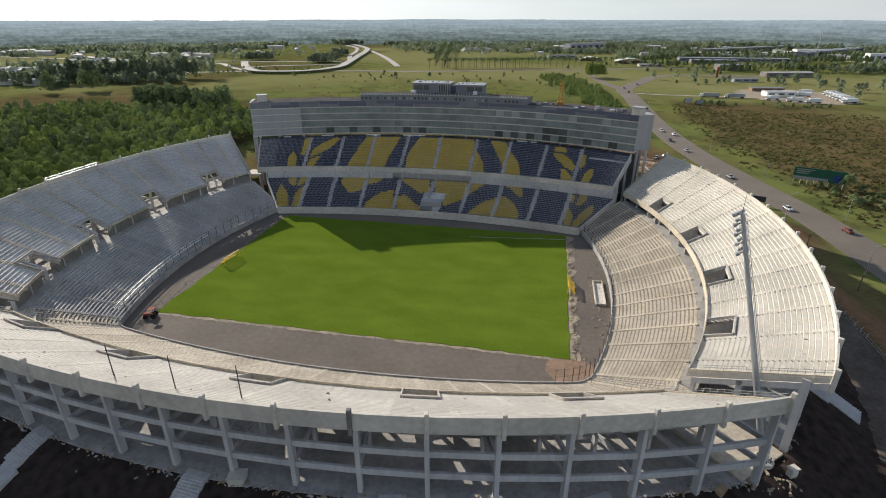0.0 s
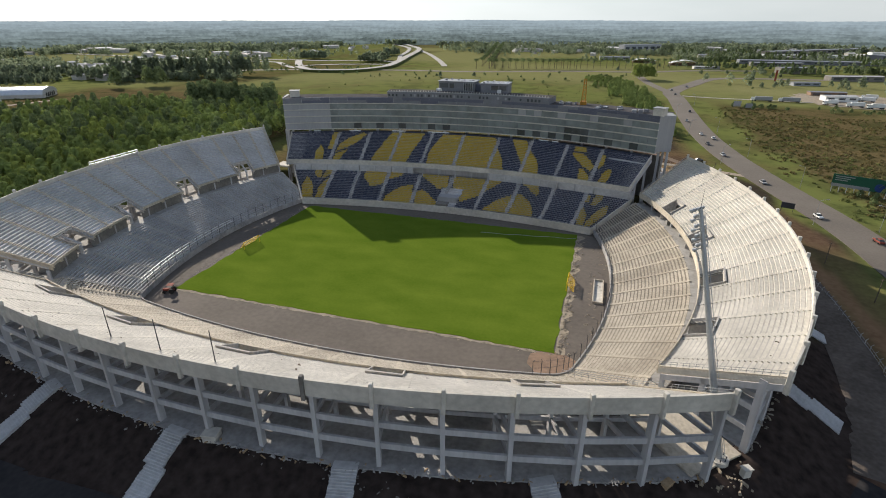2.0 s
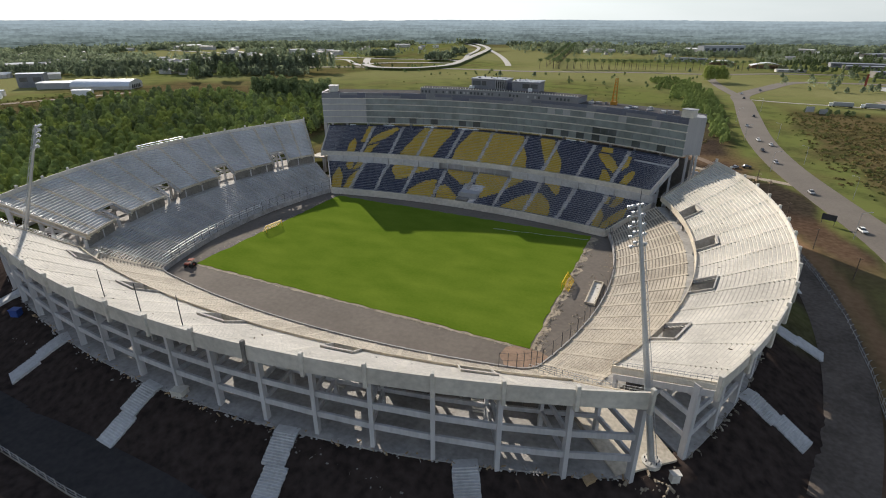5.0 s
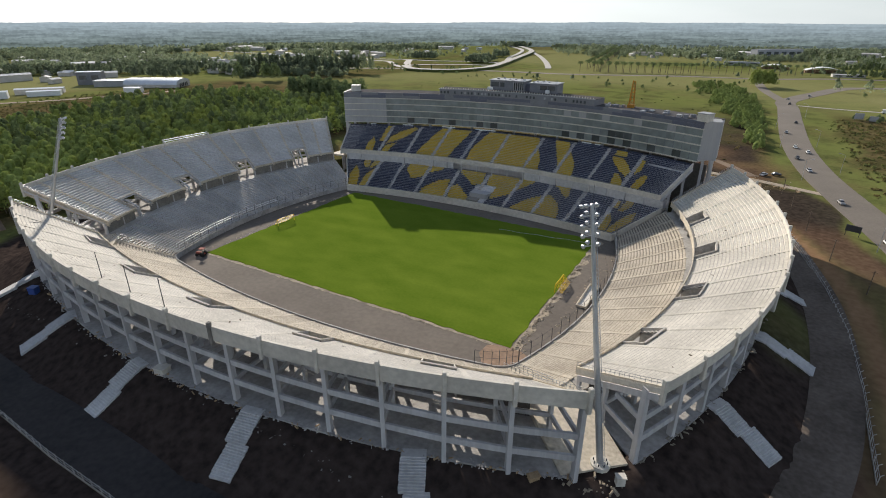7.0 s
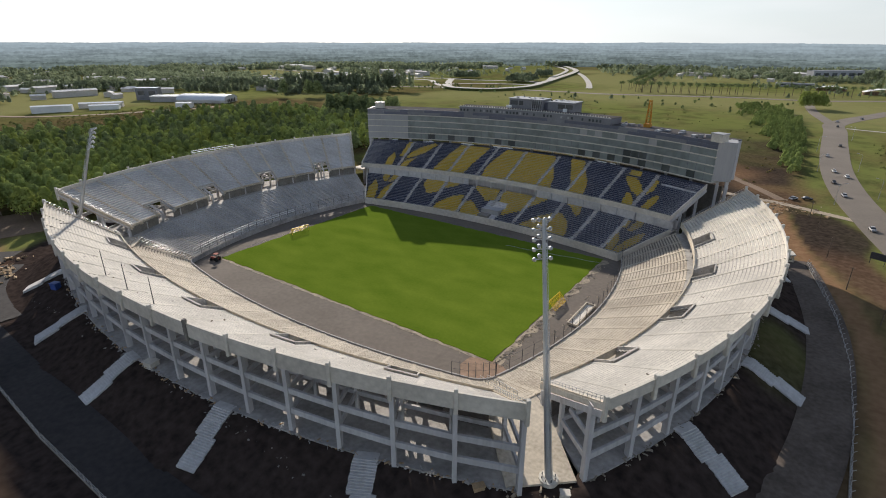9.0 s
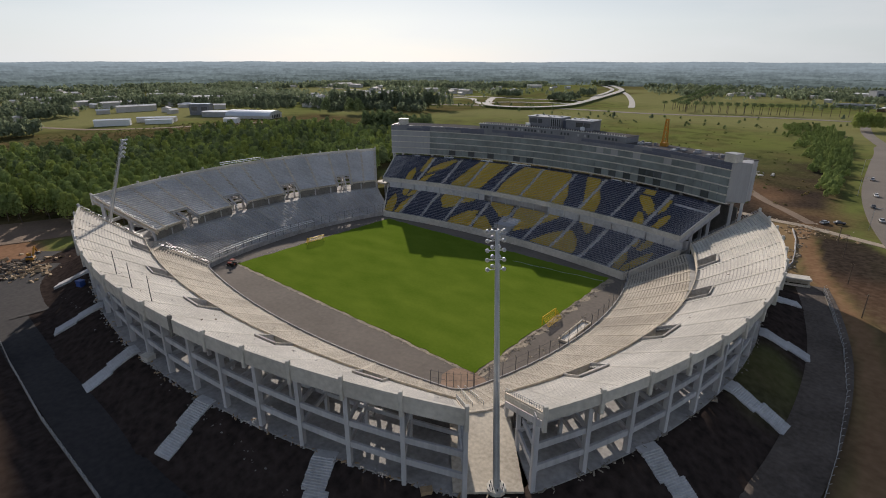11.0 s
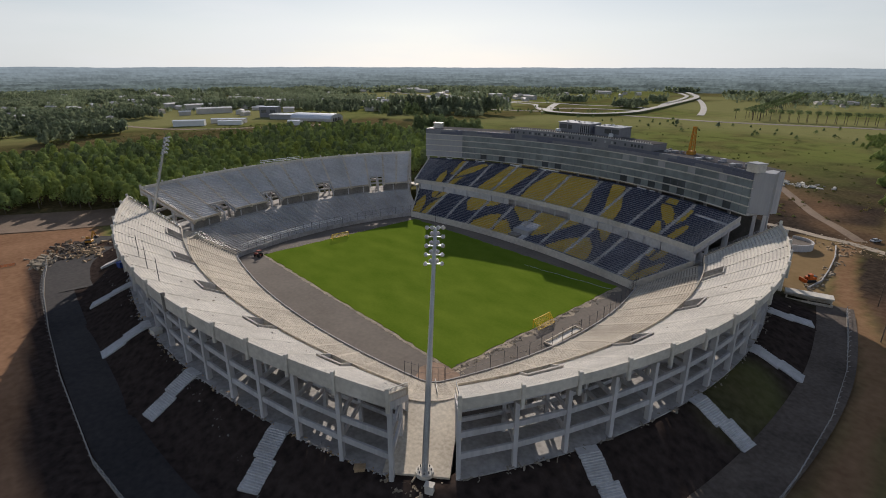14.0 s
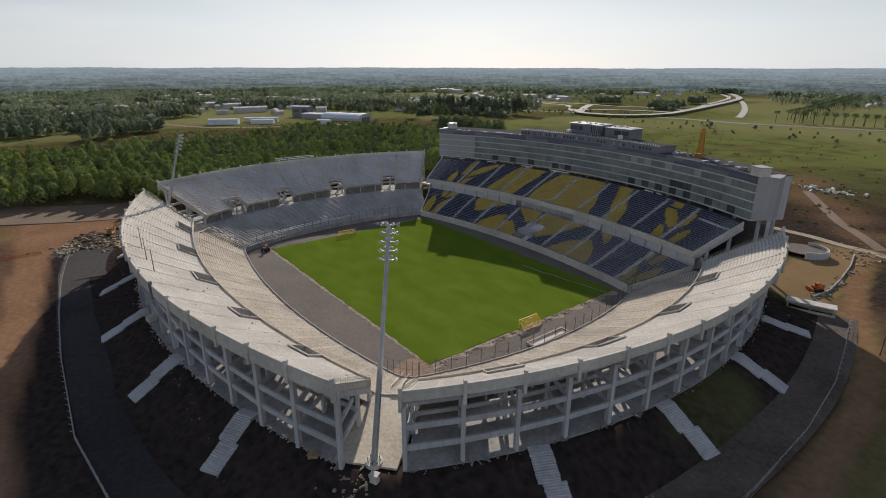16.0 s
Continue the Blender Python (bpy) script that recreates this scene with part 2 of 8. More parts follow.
def ground_material():
    """Open land: pasture, dry grass, dark soil and red earth, by the masks that the ground carries."""
    m = bpy.data.materials.new("open_land")
    m.use_nodes = True
    n, l = m.node_tree.nodes, m.node_tree.links
    bsdf = n["Principled BSDF"]
    bsdf.inputs["Roughness"].default_value = 0.95
    bsdf.inputs["Specular IOR Level"].default_value = 0.0
    geo = n.new("ShaderNodeNewGeometry")
    at = n.new("ShaderNodeAttribute")
    at.attribute_name = "soil"
    sep = n.new("ShaderNodeSeparateColor")
    l.new(at.outputs["Color"], sep.inputs[0])

    def tex(scale, detail=5):
        t = n.new("ShaderNodeTexNoise")
        t.inputs["Scale"].default_value, t.inputs["Detail"].default_value = scale, detail
        l.new(geo.outputs["Position"], t.inputs["Vector"])
        return t.outputs[0]

    def ramp(fac, p0, c0, p1, c1):
        r = n.new("ShaderNodeValToRGB")
        e = r.color_ramp.elements
        e[0].position, e[0].color = p0, (*c0, 1)
        e[1].position, e[1].color = p1, (*c1, 1)
        l.new(fac, r.inputs[0])
        return r.outputs[0]

    def mixc(fac, a, b):
        x = n.new("ShaderNodeMix")
        x.data_type = "RGBA"
        l.new(fac, x.inputs[0])
        l.new(a, x.inputs[6])
        l.new(b, x.inputs[7])
        return x.outputs[2]

    def mixf(a, b):
        x = n.new("ShaderNodeMath")
        x.operation = "ADD"
        l.new(a, x.inputs[0])
        l.new(b, x.inputs[1])
        y = n.new("ShaderNodeMath")
        y.operation = "MULTIPLY"
        l.new(x.outputs[0], y.inputs[0])
        y.inputs[1].default_value = 0.5
        return y.outputs[0]

    fine, mid = tex(0.6), tex(0.045)
    grass = mixc(mid, ramp(fine, 0.3, (0.086, 0.108, 0.028), 0.7, (0.155, 0.174, 0.052)), ramp(fine, 0.3, (0.190, 0.184, 0.068), 0.7, (0.125, 0.148, 0.045)))
    dry = ramp(fine, 0.3, (0.235, 0.215, 0.098), 0.7, (0.175, 0.180, 0.075))
    scrub = ramp(fine, 0.3, (0.082, 0.066, 0.030), 0.7, (0.150, 0.112, 0.056))
    soil = ramp(fine, 0.3, (0.025, 0.019, 0.017), 0.7, (0.057, 0.043, 0.037))
    red = ramp(mixf(fine, mid), 0.28, (0.160, 0.088, 0.050), 0.68, (0.292, 0.172, 0.104))
    patch = n.new("ShaderNodeMapRange")
    patch.inputs[1].default_value, patch.inputs[2].default_value, patch.inputs[4].default_value = 0.48, 0.64, 0.60
    l.new(tex(0.028, 9), patch.inputs[0])
    grass = mixc(patch.outputs[0], grass, scrub)
    rank = n.new("ShaderNodeMapRange")
    rank.inputs[1].default_value, rank.inputs[2].default_value, rank.inputs[4].default_value = 0.48, 0.62, 0.62
    l.new(tex(0.062, 8), rank.inputs[0])
    grass = mixc(rank.outputs[0], grass, ramp(fine, 0.3, (0.046, 0.058, 0.020), 0.7, (0.088, 0.100, 0.036)))
    worn = n.new("ShaderNodeMapRange")
    worn.inputs[1].default_value, worn.inputs[2].default_value, worn.inputs[4].default_value = 0.47, 0.60, 0.85
    l.new(tex(0.05, 8), worn.inputs[0])
    scrub = mixc(worn.outputs[0], scrub, ramp(fine, 0.3, (0.040, 0.040, 0.017), 0.7, (0.085, 0.082, 0.032)))
    c = mixc(sep.outputs[2], grass, dry)
    far = n.new("ShaderNodeAttribute")
    far.attribute_name = "scrub"
    c = mixc(far.outputs["Fac"], c, scrub)
    c = mixc(sep.outputs[0], c, soil)
    c = mixc(sep.outputs[1], c, red)
    l.new(c, bsdf.inputs["Base Color"])
    bp = n.new("ShaderNodeBump")
    bp.inputs["Strength"].default_value, bp.inputs["Distance"].default_value = 0.3, 0.3
    l.new(fine, bp.inputs["Height"])
    l.new(bp.outputs[0], bsdf.inputs["Normal"])
    return m


TURF, LAND = pitch_material(), ground_material()


# ---- building blocks ----
def link(name, verts, faces, material, parent=None, label=""):
    me = bpy.data.meshes.new(name)
    me.from_pydata([tuple(v) for v in verts], [], faces)
    me.update()
    for m in material if isinstance(material, (list, tuple)) else [material]:
        me.materials.append(m)
    ob = new(name, me)
    ob.parent = parent
    if label:
        ob["label"] = label
    return ob


def part(name, bm, material, parent=None, label=""):
    bmesh.ops.recalc_face_normals(bm, faces=bm.faces)
    me = bpy.data.meshes.new(name)
    bm.to_mesh(me)
    bm.free()
    me.materials.append(material)
    ob = new(name, me)
    ob.parent = parent
    if label:
        ob["label"] = label
    return ob


def thing(name, label, category, group="", kind="", at=None):
    ob = new(name)
    ob.empty_display_size = 0.5
    if at is not None:
        ob.matrix_basis = at
    return tagged(ob, label, category, group, kind)


def hexa(bm, p):
    """A solid from eight corners: four below, four above, both turning the same way."""
    v = [bm.verts.new(q) for q in p]
    for f in ((3, 2, 1, 0), (4, 5, 6, 7), (0, 1, 5, 4), (1, 2, 6, 5), (2, 3, 7, 6), (3, 0, 4, 7)):
        bm.faces.new([v[i] for i in f])


def box(bm, x0, x1, y0, y1, z0, z1, m=None):
    p = [Vector(q) for q in ((x0, y0, z0), (x1, y0, z0), (x1, y1, z0), (x0, y1, z0), (x0, y0, z1), (x1, y0, z1), (x1, y1, z1), (x0, y1, z1))]
    hexa(bm, [m @ q for q in p] if m else p)


def bar(bm, a, b, w, h=None):
    """A square bar from a to b."""
    a, b = Vector(a), Vector(b)
    d = (b - a).normalized()
    up = Vector((0, 0, 1)) if abs(d.z) < 0.95 else Vector((1, 0, 0))
    s = d.cross(up).normalized()
    t = s.cross(d)
    h = h or w
    q = [s * (i * w / 2) + t * (j * h / 2) for i, j in ((-1, -1), (1, -1), (1, 1), (-1, 1))]
    hexa(bm, [a + c for c in q] + [b + c for c in q])


def tube(bm, a, b, r0, r1, n=10):
    a, b = Vector(a), Vector(b)
    q = (b - a).to_track_quat("Z", "Y")
    rings = [[bm.verts.new(p + q @ Vector((r * math.cos(i * 2 * math.pi / n), r * math.sin(i * 2 * math.pi / n), 0))) for i in range(n)] for p, r in ((a, r0), (b, r1))]
    for i in range(n):
        bm.faces.new((rings[0][i], rings[0][(i + 1) % n], rings[1][(i + 1) % n], rings[1][i]))
    bm.faces.new(rings[0][::-1])
    bm.faces.new(rings[1])


def bevelled(bm, width=0.03):
    bmesh.ops.bevel(bm, geom=bm.edges[:], offset=width, segments=1, affect="EDGES")
    return bm


# ---- the bowl in plan: every edge of a stand is an arc ----
AXES = {"south": (Vector((1, 0, 0)), Vector((0, -1, 0))), "east": (Vector((0, 1, 0)), Vector((1, 0, 0))),
        "west": (Vector((0, 1, 0)), Vector((-1, 0, 0))), "north": (Vector((1, 0, 0)), Vector((0, 1, 0)))}


class Arc:
    """An arc of radius R whose middle lies c out from the pitch's centre; it runs from a0 to a1 along its length."""

    def __init__(self, side, c, R, x0, x1):
        self.side, self.c, self.R = side, c, R
        self.a0, self.a1, self.bend = math.asin(x0 / R), math.asin(x1 / R), 0.0

    def at(self, f, z=0.0):
        s, o = AXES[self.side]
        a = self.a0 + (self.a1 - self.a0) * (f + self.bend * math.sin(math.pi * f))
        return s * (self.R * math.sin(a)) + o * (self.c - self.R * (1 - math.cos(a))) + Vector((0, 0, z))


def along(A, B, k, f, z):
    """The point at f along the arc that lies k of the way from A to B."""
    return A.at(f).lerp(B.at(f), k) + Vector((0, 0, z))


# ---- ground ----
def rim_distance(x, y):
    """Metres outside the outline of the stands (negative inside)."""
    d = np.hypot(x, y - 116.4) - 206
    d = np.maximum(d, np.hypot(x + 41.3, y) - 145)
    d = np.maximum(d, np.hypot(x - 40.0, y) - 145)
    return np.maximum(d, np.hypot(x, y + 71.5) - 166)


def smooth(a, b, x):
    t = np.clip((x - a) / (b - a), 0, 1)
    return t * t * (3 - 2 * t)


def waves(x, y, size, seed):
    r = np.random.RandomState(seed)
    out = 0 * x
    for i in range(7):
        a, p, k = r.uniform(0, 6.283), r.uniform(0, 6.283), r.uniform(0.6, 1.8) / size
        out = out + np.sin((x * math.cos(a) + y * math.sin(a)) * k + p)
    return out / 7 * 1.7


def land_height(x, y):
    d = rim_distance(x, y)
    r = np.hypot(x, y)
    north = smooth(20, 60, y)
    top, toe = 7.1 - 3.0 * north, 1.9 + 0.9 * north
    near = np.where(d < -4.5, -2.0, toe + (top - toe) * (1 - np.clip((d + 0.8) / 11.0, 0, 1)))
    far = toe + 6.0 * smooth(150, 420, r) * (0.6 + 0.4 * waves(x, y, 300, 3)) - 4.0 * smooth(380, 900, r)
    far = far + 20.0 * smooth(1100, 2300, r) + waves(x, y, 500, 9) * 5 * smooth(900, 2000, r) - 16 * smooth(1385, 1480, r)
    return near + (far - toe) * smooth(20, 60, d)


def axis(lo, hi, fine, reach, grow):
    v = list(np.arange(lo, hi + 0.1, fine))
    step = fine
    while v[-1] < reach:
        step *= grow
        v.append(v[-1] + step)
    step = fine
    while v[0] > -reach:
        step *= grow
        v.insert(0, v[0] - step)
    return np.array(v)


def build_ground():
    xs, ys = axis(-118, 132, 2.0, 4750, 1.07), axis(-116, 200, 2.0, 4750, 1.07)
    X, Y = np.meshgrid(xs, ys)
    Z = land_height(X, Y)
    w = len(xs)
    faces = [(j * w + i, j * w + i + 1, (j + 1) * w + i + 1, (j + 1) * w + i) for j in range(len(ys) - 1) for i in range(w - 1)]
    ob = link("ground", np.c_[X.ravel(), Y.ravel(), Z.ravel()].tolist(), faces, LAND)
    me = ob.data
    d, r = rim_distance(X, Y), np.hypot(X, Y)
    jag = waves(X, Y, 9, 5) * 3
    kerb = np.interp(Y, [-90, -30, 25, 68, 115, 165, 225, 300, 410], [152, 150, 147.5, 142, 132, 122.5, 116.5, 115, 114])
    soil = (1 - smooth(12, 17, d + jag * 0.5 - 9 * smooth(-30, -50, Y))) * (1 - smooth(30, 60, Y - 25 * (X > 0)))
    soil = np.maximum(soil, 1.0 * smooth(-98, -104, Y + jag * 0.2) * smooth(-190, -170, Y) * smooth(-128, -112, X) * (1 - smooth(60, 120, X)))
    soil = np.maximum(soil, 0.8 * smooth(11, 15, d) * smooth(70, 84, X) * (1 - smooth(-24, -16, X - kerb + jag * 0.5)) * smooth(-130, -110, Y) * (1 - smooth(60, 85, Y)))
    soil = soil * (1 - 0.45 * (1 - smooth(5, 10, np.hypot(X - 105.5, (Y + 4) * 0.55) + jag * 0.6)))
    # dirt road beyond the fence, widening to a yard beside the wood
    lane = np.interp(X, [-150, -90, -55, -28, 12, 80], [-108, -112, -114, -116, -120, -124])
    red = (1 - smooth(4, 6.5, np.abs(Y - lane) + jag * 0.4)) * smooth(-160, -140, X) * (1 - smooth(90, 130, X))
    red = np.maximum(red, 1 - smooth(-3, 3, np.hypot((X + 118) / 1.5, Y + 99) - 20 + jag * 0.8))
    red = np.maximum(red, 0.45 * (Y < lane) * smooth(-190, -170, Y) * smooth(-240, -200, X) * (1 - smooth(60, 120, X)))
    # sandy building yard beside the east stand
    yard = 1 - smooth(-1, 2.5, np.maximum(np.abs(X - 90 + (Y - 100) * 0.08) - 9, np.abs(Y - 102) - 34) + jag * 0.35)
    red = np.maximum(red, 0.68 * yard)
    red = np.maximum(red, 0.30 * smooth(11, 15, d) * smooth(78, 92, X) * (1 - smooth(-14, -9, X - kerb + jag * 0.5)) * smooth(-120, -100, Y) * (1 - smooth(70, 90, Y)))
    lane = 0 * X + 999.0
    way = [(95, 139), (96.5, 121), (102, 95), (108, 72), (114, 55), (119, 44), (124, 20), (126, -20), (122, -60)]
    for (x0, y0), (x1, y1) in zip(way, way[1:]):
        q = np.clip(((X - x0) * (x1 - x0) + (Y - y0) * (y1 - y0)) / ((x1 - x0) ** 2 + (y1 - y0) ** 2), 0, 1)
        lane = np.minimum(lane, np.hypot(X - x0 - q * (x1 - x0), Y - y0 - q * (y1 - y0)))
    track = 0.85 * (1 - smooth(2.0, 4.5, lane + jag * 0.3))
    # rough dark ground east of the earth cut, a mound by the track and worn spots in the field behind the stand
    cut = X - np.interp(Y, [-20, 44, 72, 85, 110, 135], [131, 124, 112, 106.5, 102, 101])
    soil = np.maximum(soil, 0.93 * smooth(0, 2, cut + jag * 0.3) * (1 - smooth(-13, -8, X - kerb + jag)) * smooth(20, 50, Y) * (1 - smooth(122, 132, Y)))
    soil = np.maximum(soil, 0.9 * (1 - smooth(-1, 1.5, np.hypot((X - 65) / 2.4, Y - 168 + (X - 65) * 0.35) - 8.5 + jag * 0.5)))
    soil = np.maximum(soil, (0.50 + 0.42 * smooth(-0.2, 0.4, waves(X * 0.45, Y * 1.7, 13, 62))) * smooth(112, 130, Y) * (1 - smooth(235, 370, Y + jag * 6)) * smooth(5, 35, X) * (1 - smooth(-26, -18, X - kerb)))
    soil = np.maximum(soil, 0.5 * smooth(0.1, 0.6, waves(X, Y, 16, 77)) * smooth(95, 130, Y) * (1 - smooth(250, 300, Y + jag * 6)) * smooth(-100, -60, X) * (1 - smooth(-26, -18, X - kerb)))
    # earth churned up round the tracks behind the stand
    fan = 0 * X + 999.0
    for (x0, y0), (x1, y1) in (((30, 262), (31, 236)), ((31, 236), (49, 214)), ((49, 214), (70, 192)), ((70, 192), (88, 165)), ((88, 165), (98, 147))):
        q = np.clip(((X - x0) * (x1 - x0) + (Y - y0) * (y1 - y0)) / ((x1 - x0) ** 2 + (y1 - y0) ** 2), 0, 1)
        fan = np.minimum(fan, np.hypot(X - x0 - q * (x1 - x0), Y - y0 - q * (y1 - y0)))
    fan = (1 - smooth(3, 20, fan + jag * 2.4)) * (0.36 + 0.26 * waves(X, Y, 7, 61))
    soil = soil * (1 - track) * (1 - 0.4 * fan)
    red = np.maximum(red, np.maximum(track, fan))
    dry = 0.8 * smooth(-0.4, 0.3, waves(X, Y, 90, 21)) * smooth(330, 520, r)
    dry = np.maximum(dry, 0.9 * (1 - smooth(-8, 8, np.hypot((X - 240) / 2.2, Y - 300) - 22 + jag * 2)))
    dry = np.maximum(dry, 1 - smooth(28, 32, np.hypot(X - 205, (Y - 470) * 0.7)))
    scrub = np.clip(smooth(-0.9, 0.1, waves(X, Y, 40, 33) + 0.2) * smooth(20, 34, X - kerb + jag * 2) * (1 - smooth(330, 360, Y)), 0, 1)
    scrub = np.maximum(scrub, smooth(0.1, 0.5, waves(X, Y, 260, 41)) * smooth(600, 1000, r) * 0.3)
    scrub = np.maximum(scrub, smooth(-118, -135, X) * smooth(-150, -130, Y) * (1 - smooth(250, 280, Y)) * (1 - smooth(390, 420, -X)))
    scrub = np.maximum(scrub, smooth(-0.8, 0.1, waves(X, Y, 26, 52)) * smooth(60, 75, Y) * (1 - smooth(190, 330, Y)) * smooth(-130, -100, X) * (1 - smooth(-20, -12, X - kerb)))
    scrub = np.maximum(scrub, 0.85 * smooth(60, 75, Y) * (1 - smooth(190, 330, Y + jag * 9)) * smooth(-110, -80, X) * (1 - smooth(-22, -14, X - kerb)))
    scrub = np.maximum(scrub, 0.8 * (1 - smooth(-2, 2, np.abs(X - 104) - 3.5 + jag)) * smooth(78, 88, Y) * (1 - smooth(124, 132, Y)))
    scrub = np.maximum(scrub, 0.7 * smooth(-300, -320, X) * smooth(-480, -440, X) * smooth(-0.2, 0.4, waves(X, Y, 45, 58)))
    dry = np.maximum(dry, 0.9 * smooth(-690, -650, X) * (1 - smooth(-480, -450, X)) * smooth(10, 40, Y) * (1 - smooth(230, 260, Y)))
    dry = np.maximum(dry, 0.9 * (1 - smooth(100, 112, np.abs(X + 850 - (Y - 615) * 0.2) + jag)) * smooth(530, 545, Y) * (1 - smooth(690, 705, Y)))
    dry = dry * (1 - scrub)
    dry = np.maximum(dry, 0.55 * smooth(-0.5, 0.4, waves(X, Y, 30, 91)) * smooth(-306, -316, X) * smooth(150, 175, Y) * (1 - smooth(320, 350, Y)) * (1 - smooth(430, 470, -X)))
    soil, scrub, dry = soil * (1 - yard), scrub * (1 - yard), np.maximum(dry, yard)
    col = me.color_attributes.new("soil", "FLOAT_COLOR", "POINT")
    col.data.foreach_set("color", np.stack([soil, red, dry, np.ones_like(red)], -1).astype(np.float32).ravel())
    sc = me.attributes.new("scrub", "FLOAT", "POINT")
    sc.data.foreach_set("value", scrub.astype(np.float32).ravel())
    for p in me.polygons:
        p.use_smooth = True
    tagged(ob, "open land with grass, scrub and bare soil", "ground", kind="structure")


build_ground()


def height(x, y):
    return float(land_height(np.array(float(x)), np.array(float(y))))


def ribbon(name, pts, width, material, lift, label, category="road", side=0.0, thick=0.25, kind="structure", step=6.0):
    """A strip of road along a line of points, draped on the land, with a skirt of its own thickness."""
    pts = [Vector((x, y, 0)) for x, y in pts]
    line = []
    for i in range(len(pts) - 1):
        p0, p1, p2, p3 = pts[max(i - 1, 0)], pts[i], pts[i + 1], pts[min(i + 2, len(pts) - 1)]
        n = max(2, int((p2 - p1).length / step))
        for k in range(n):
            t = k / n
            line.append(0.5 * (2 * p1 + (p2 - p0) * t + (2 * p0 - 5 * p1 + 4 * p2 - p3) * t * t + (3 * p1 - p0 - 3 * p2 + p3) * t ** 3))
    line.append(pts[-1])
    verts, faces = [], []
    for i, p in enumerate(line):
        d = (line[min(i + 1, len(line) - 1)] - line[max(i - 1, 0)]).normalized()
        s = Vector((d.y, -d.x, 0))
        z = max(height(p.x, p.y), height(*(p + s * (side + width / 2)).xy), height(*(p + s * (side - width / 2)).xy)) + lift
        for o, dz in ((-width / 2, -thick), (-width / 2, 0), (width / 2, 0), (width / 2, -thick)):
            q = p + s * (side + o)
            verts.append((q.x, q.y, z + dz))
        if i:
            a = 4 * (i - 1)
            for k in range(3):
                faces.append((a + k, a + k + 1, a + k + 5, a + k + 4))
    ob = link(name, verts, faces, material)
    return tagged(ob, label, category, kind=kind)


# ---- pitch and apron ----
def strip(bm, sections):
    """One solid through a row of four-cornered sections."""
    rings = [[bm.verts.new(p) for p in c] for c in sections]
    for a, b in zip(rings, rings[1:]):
        for i in range(4):
            j = (i + 1) % 4
            bm.faces.new((a[i], a[j], b[j], b[i]))
    bm.faces.new(rings[0][::-1])
    bm.faces.new(rings[-1])


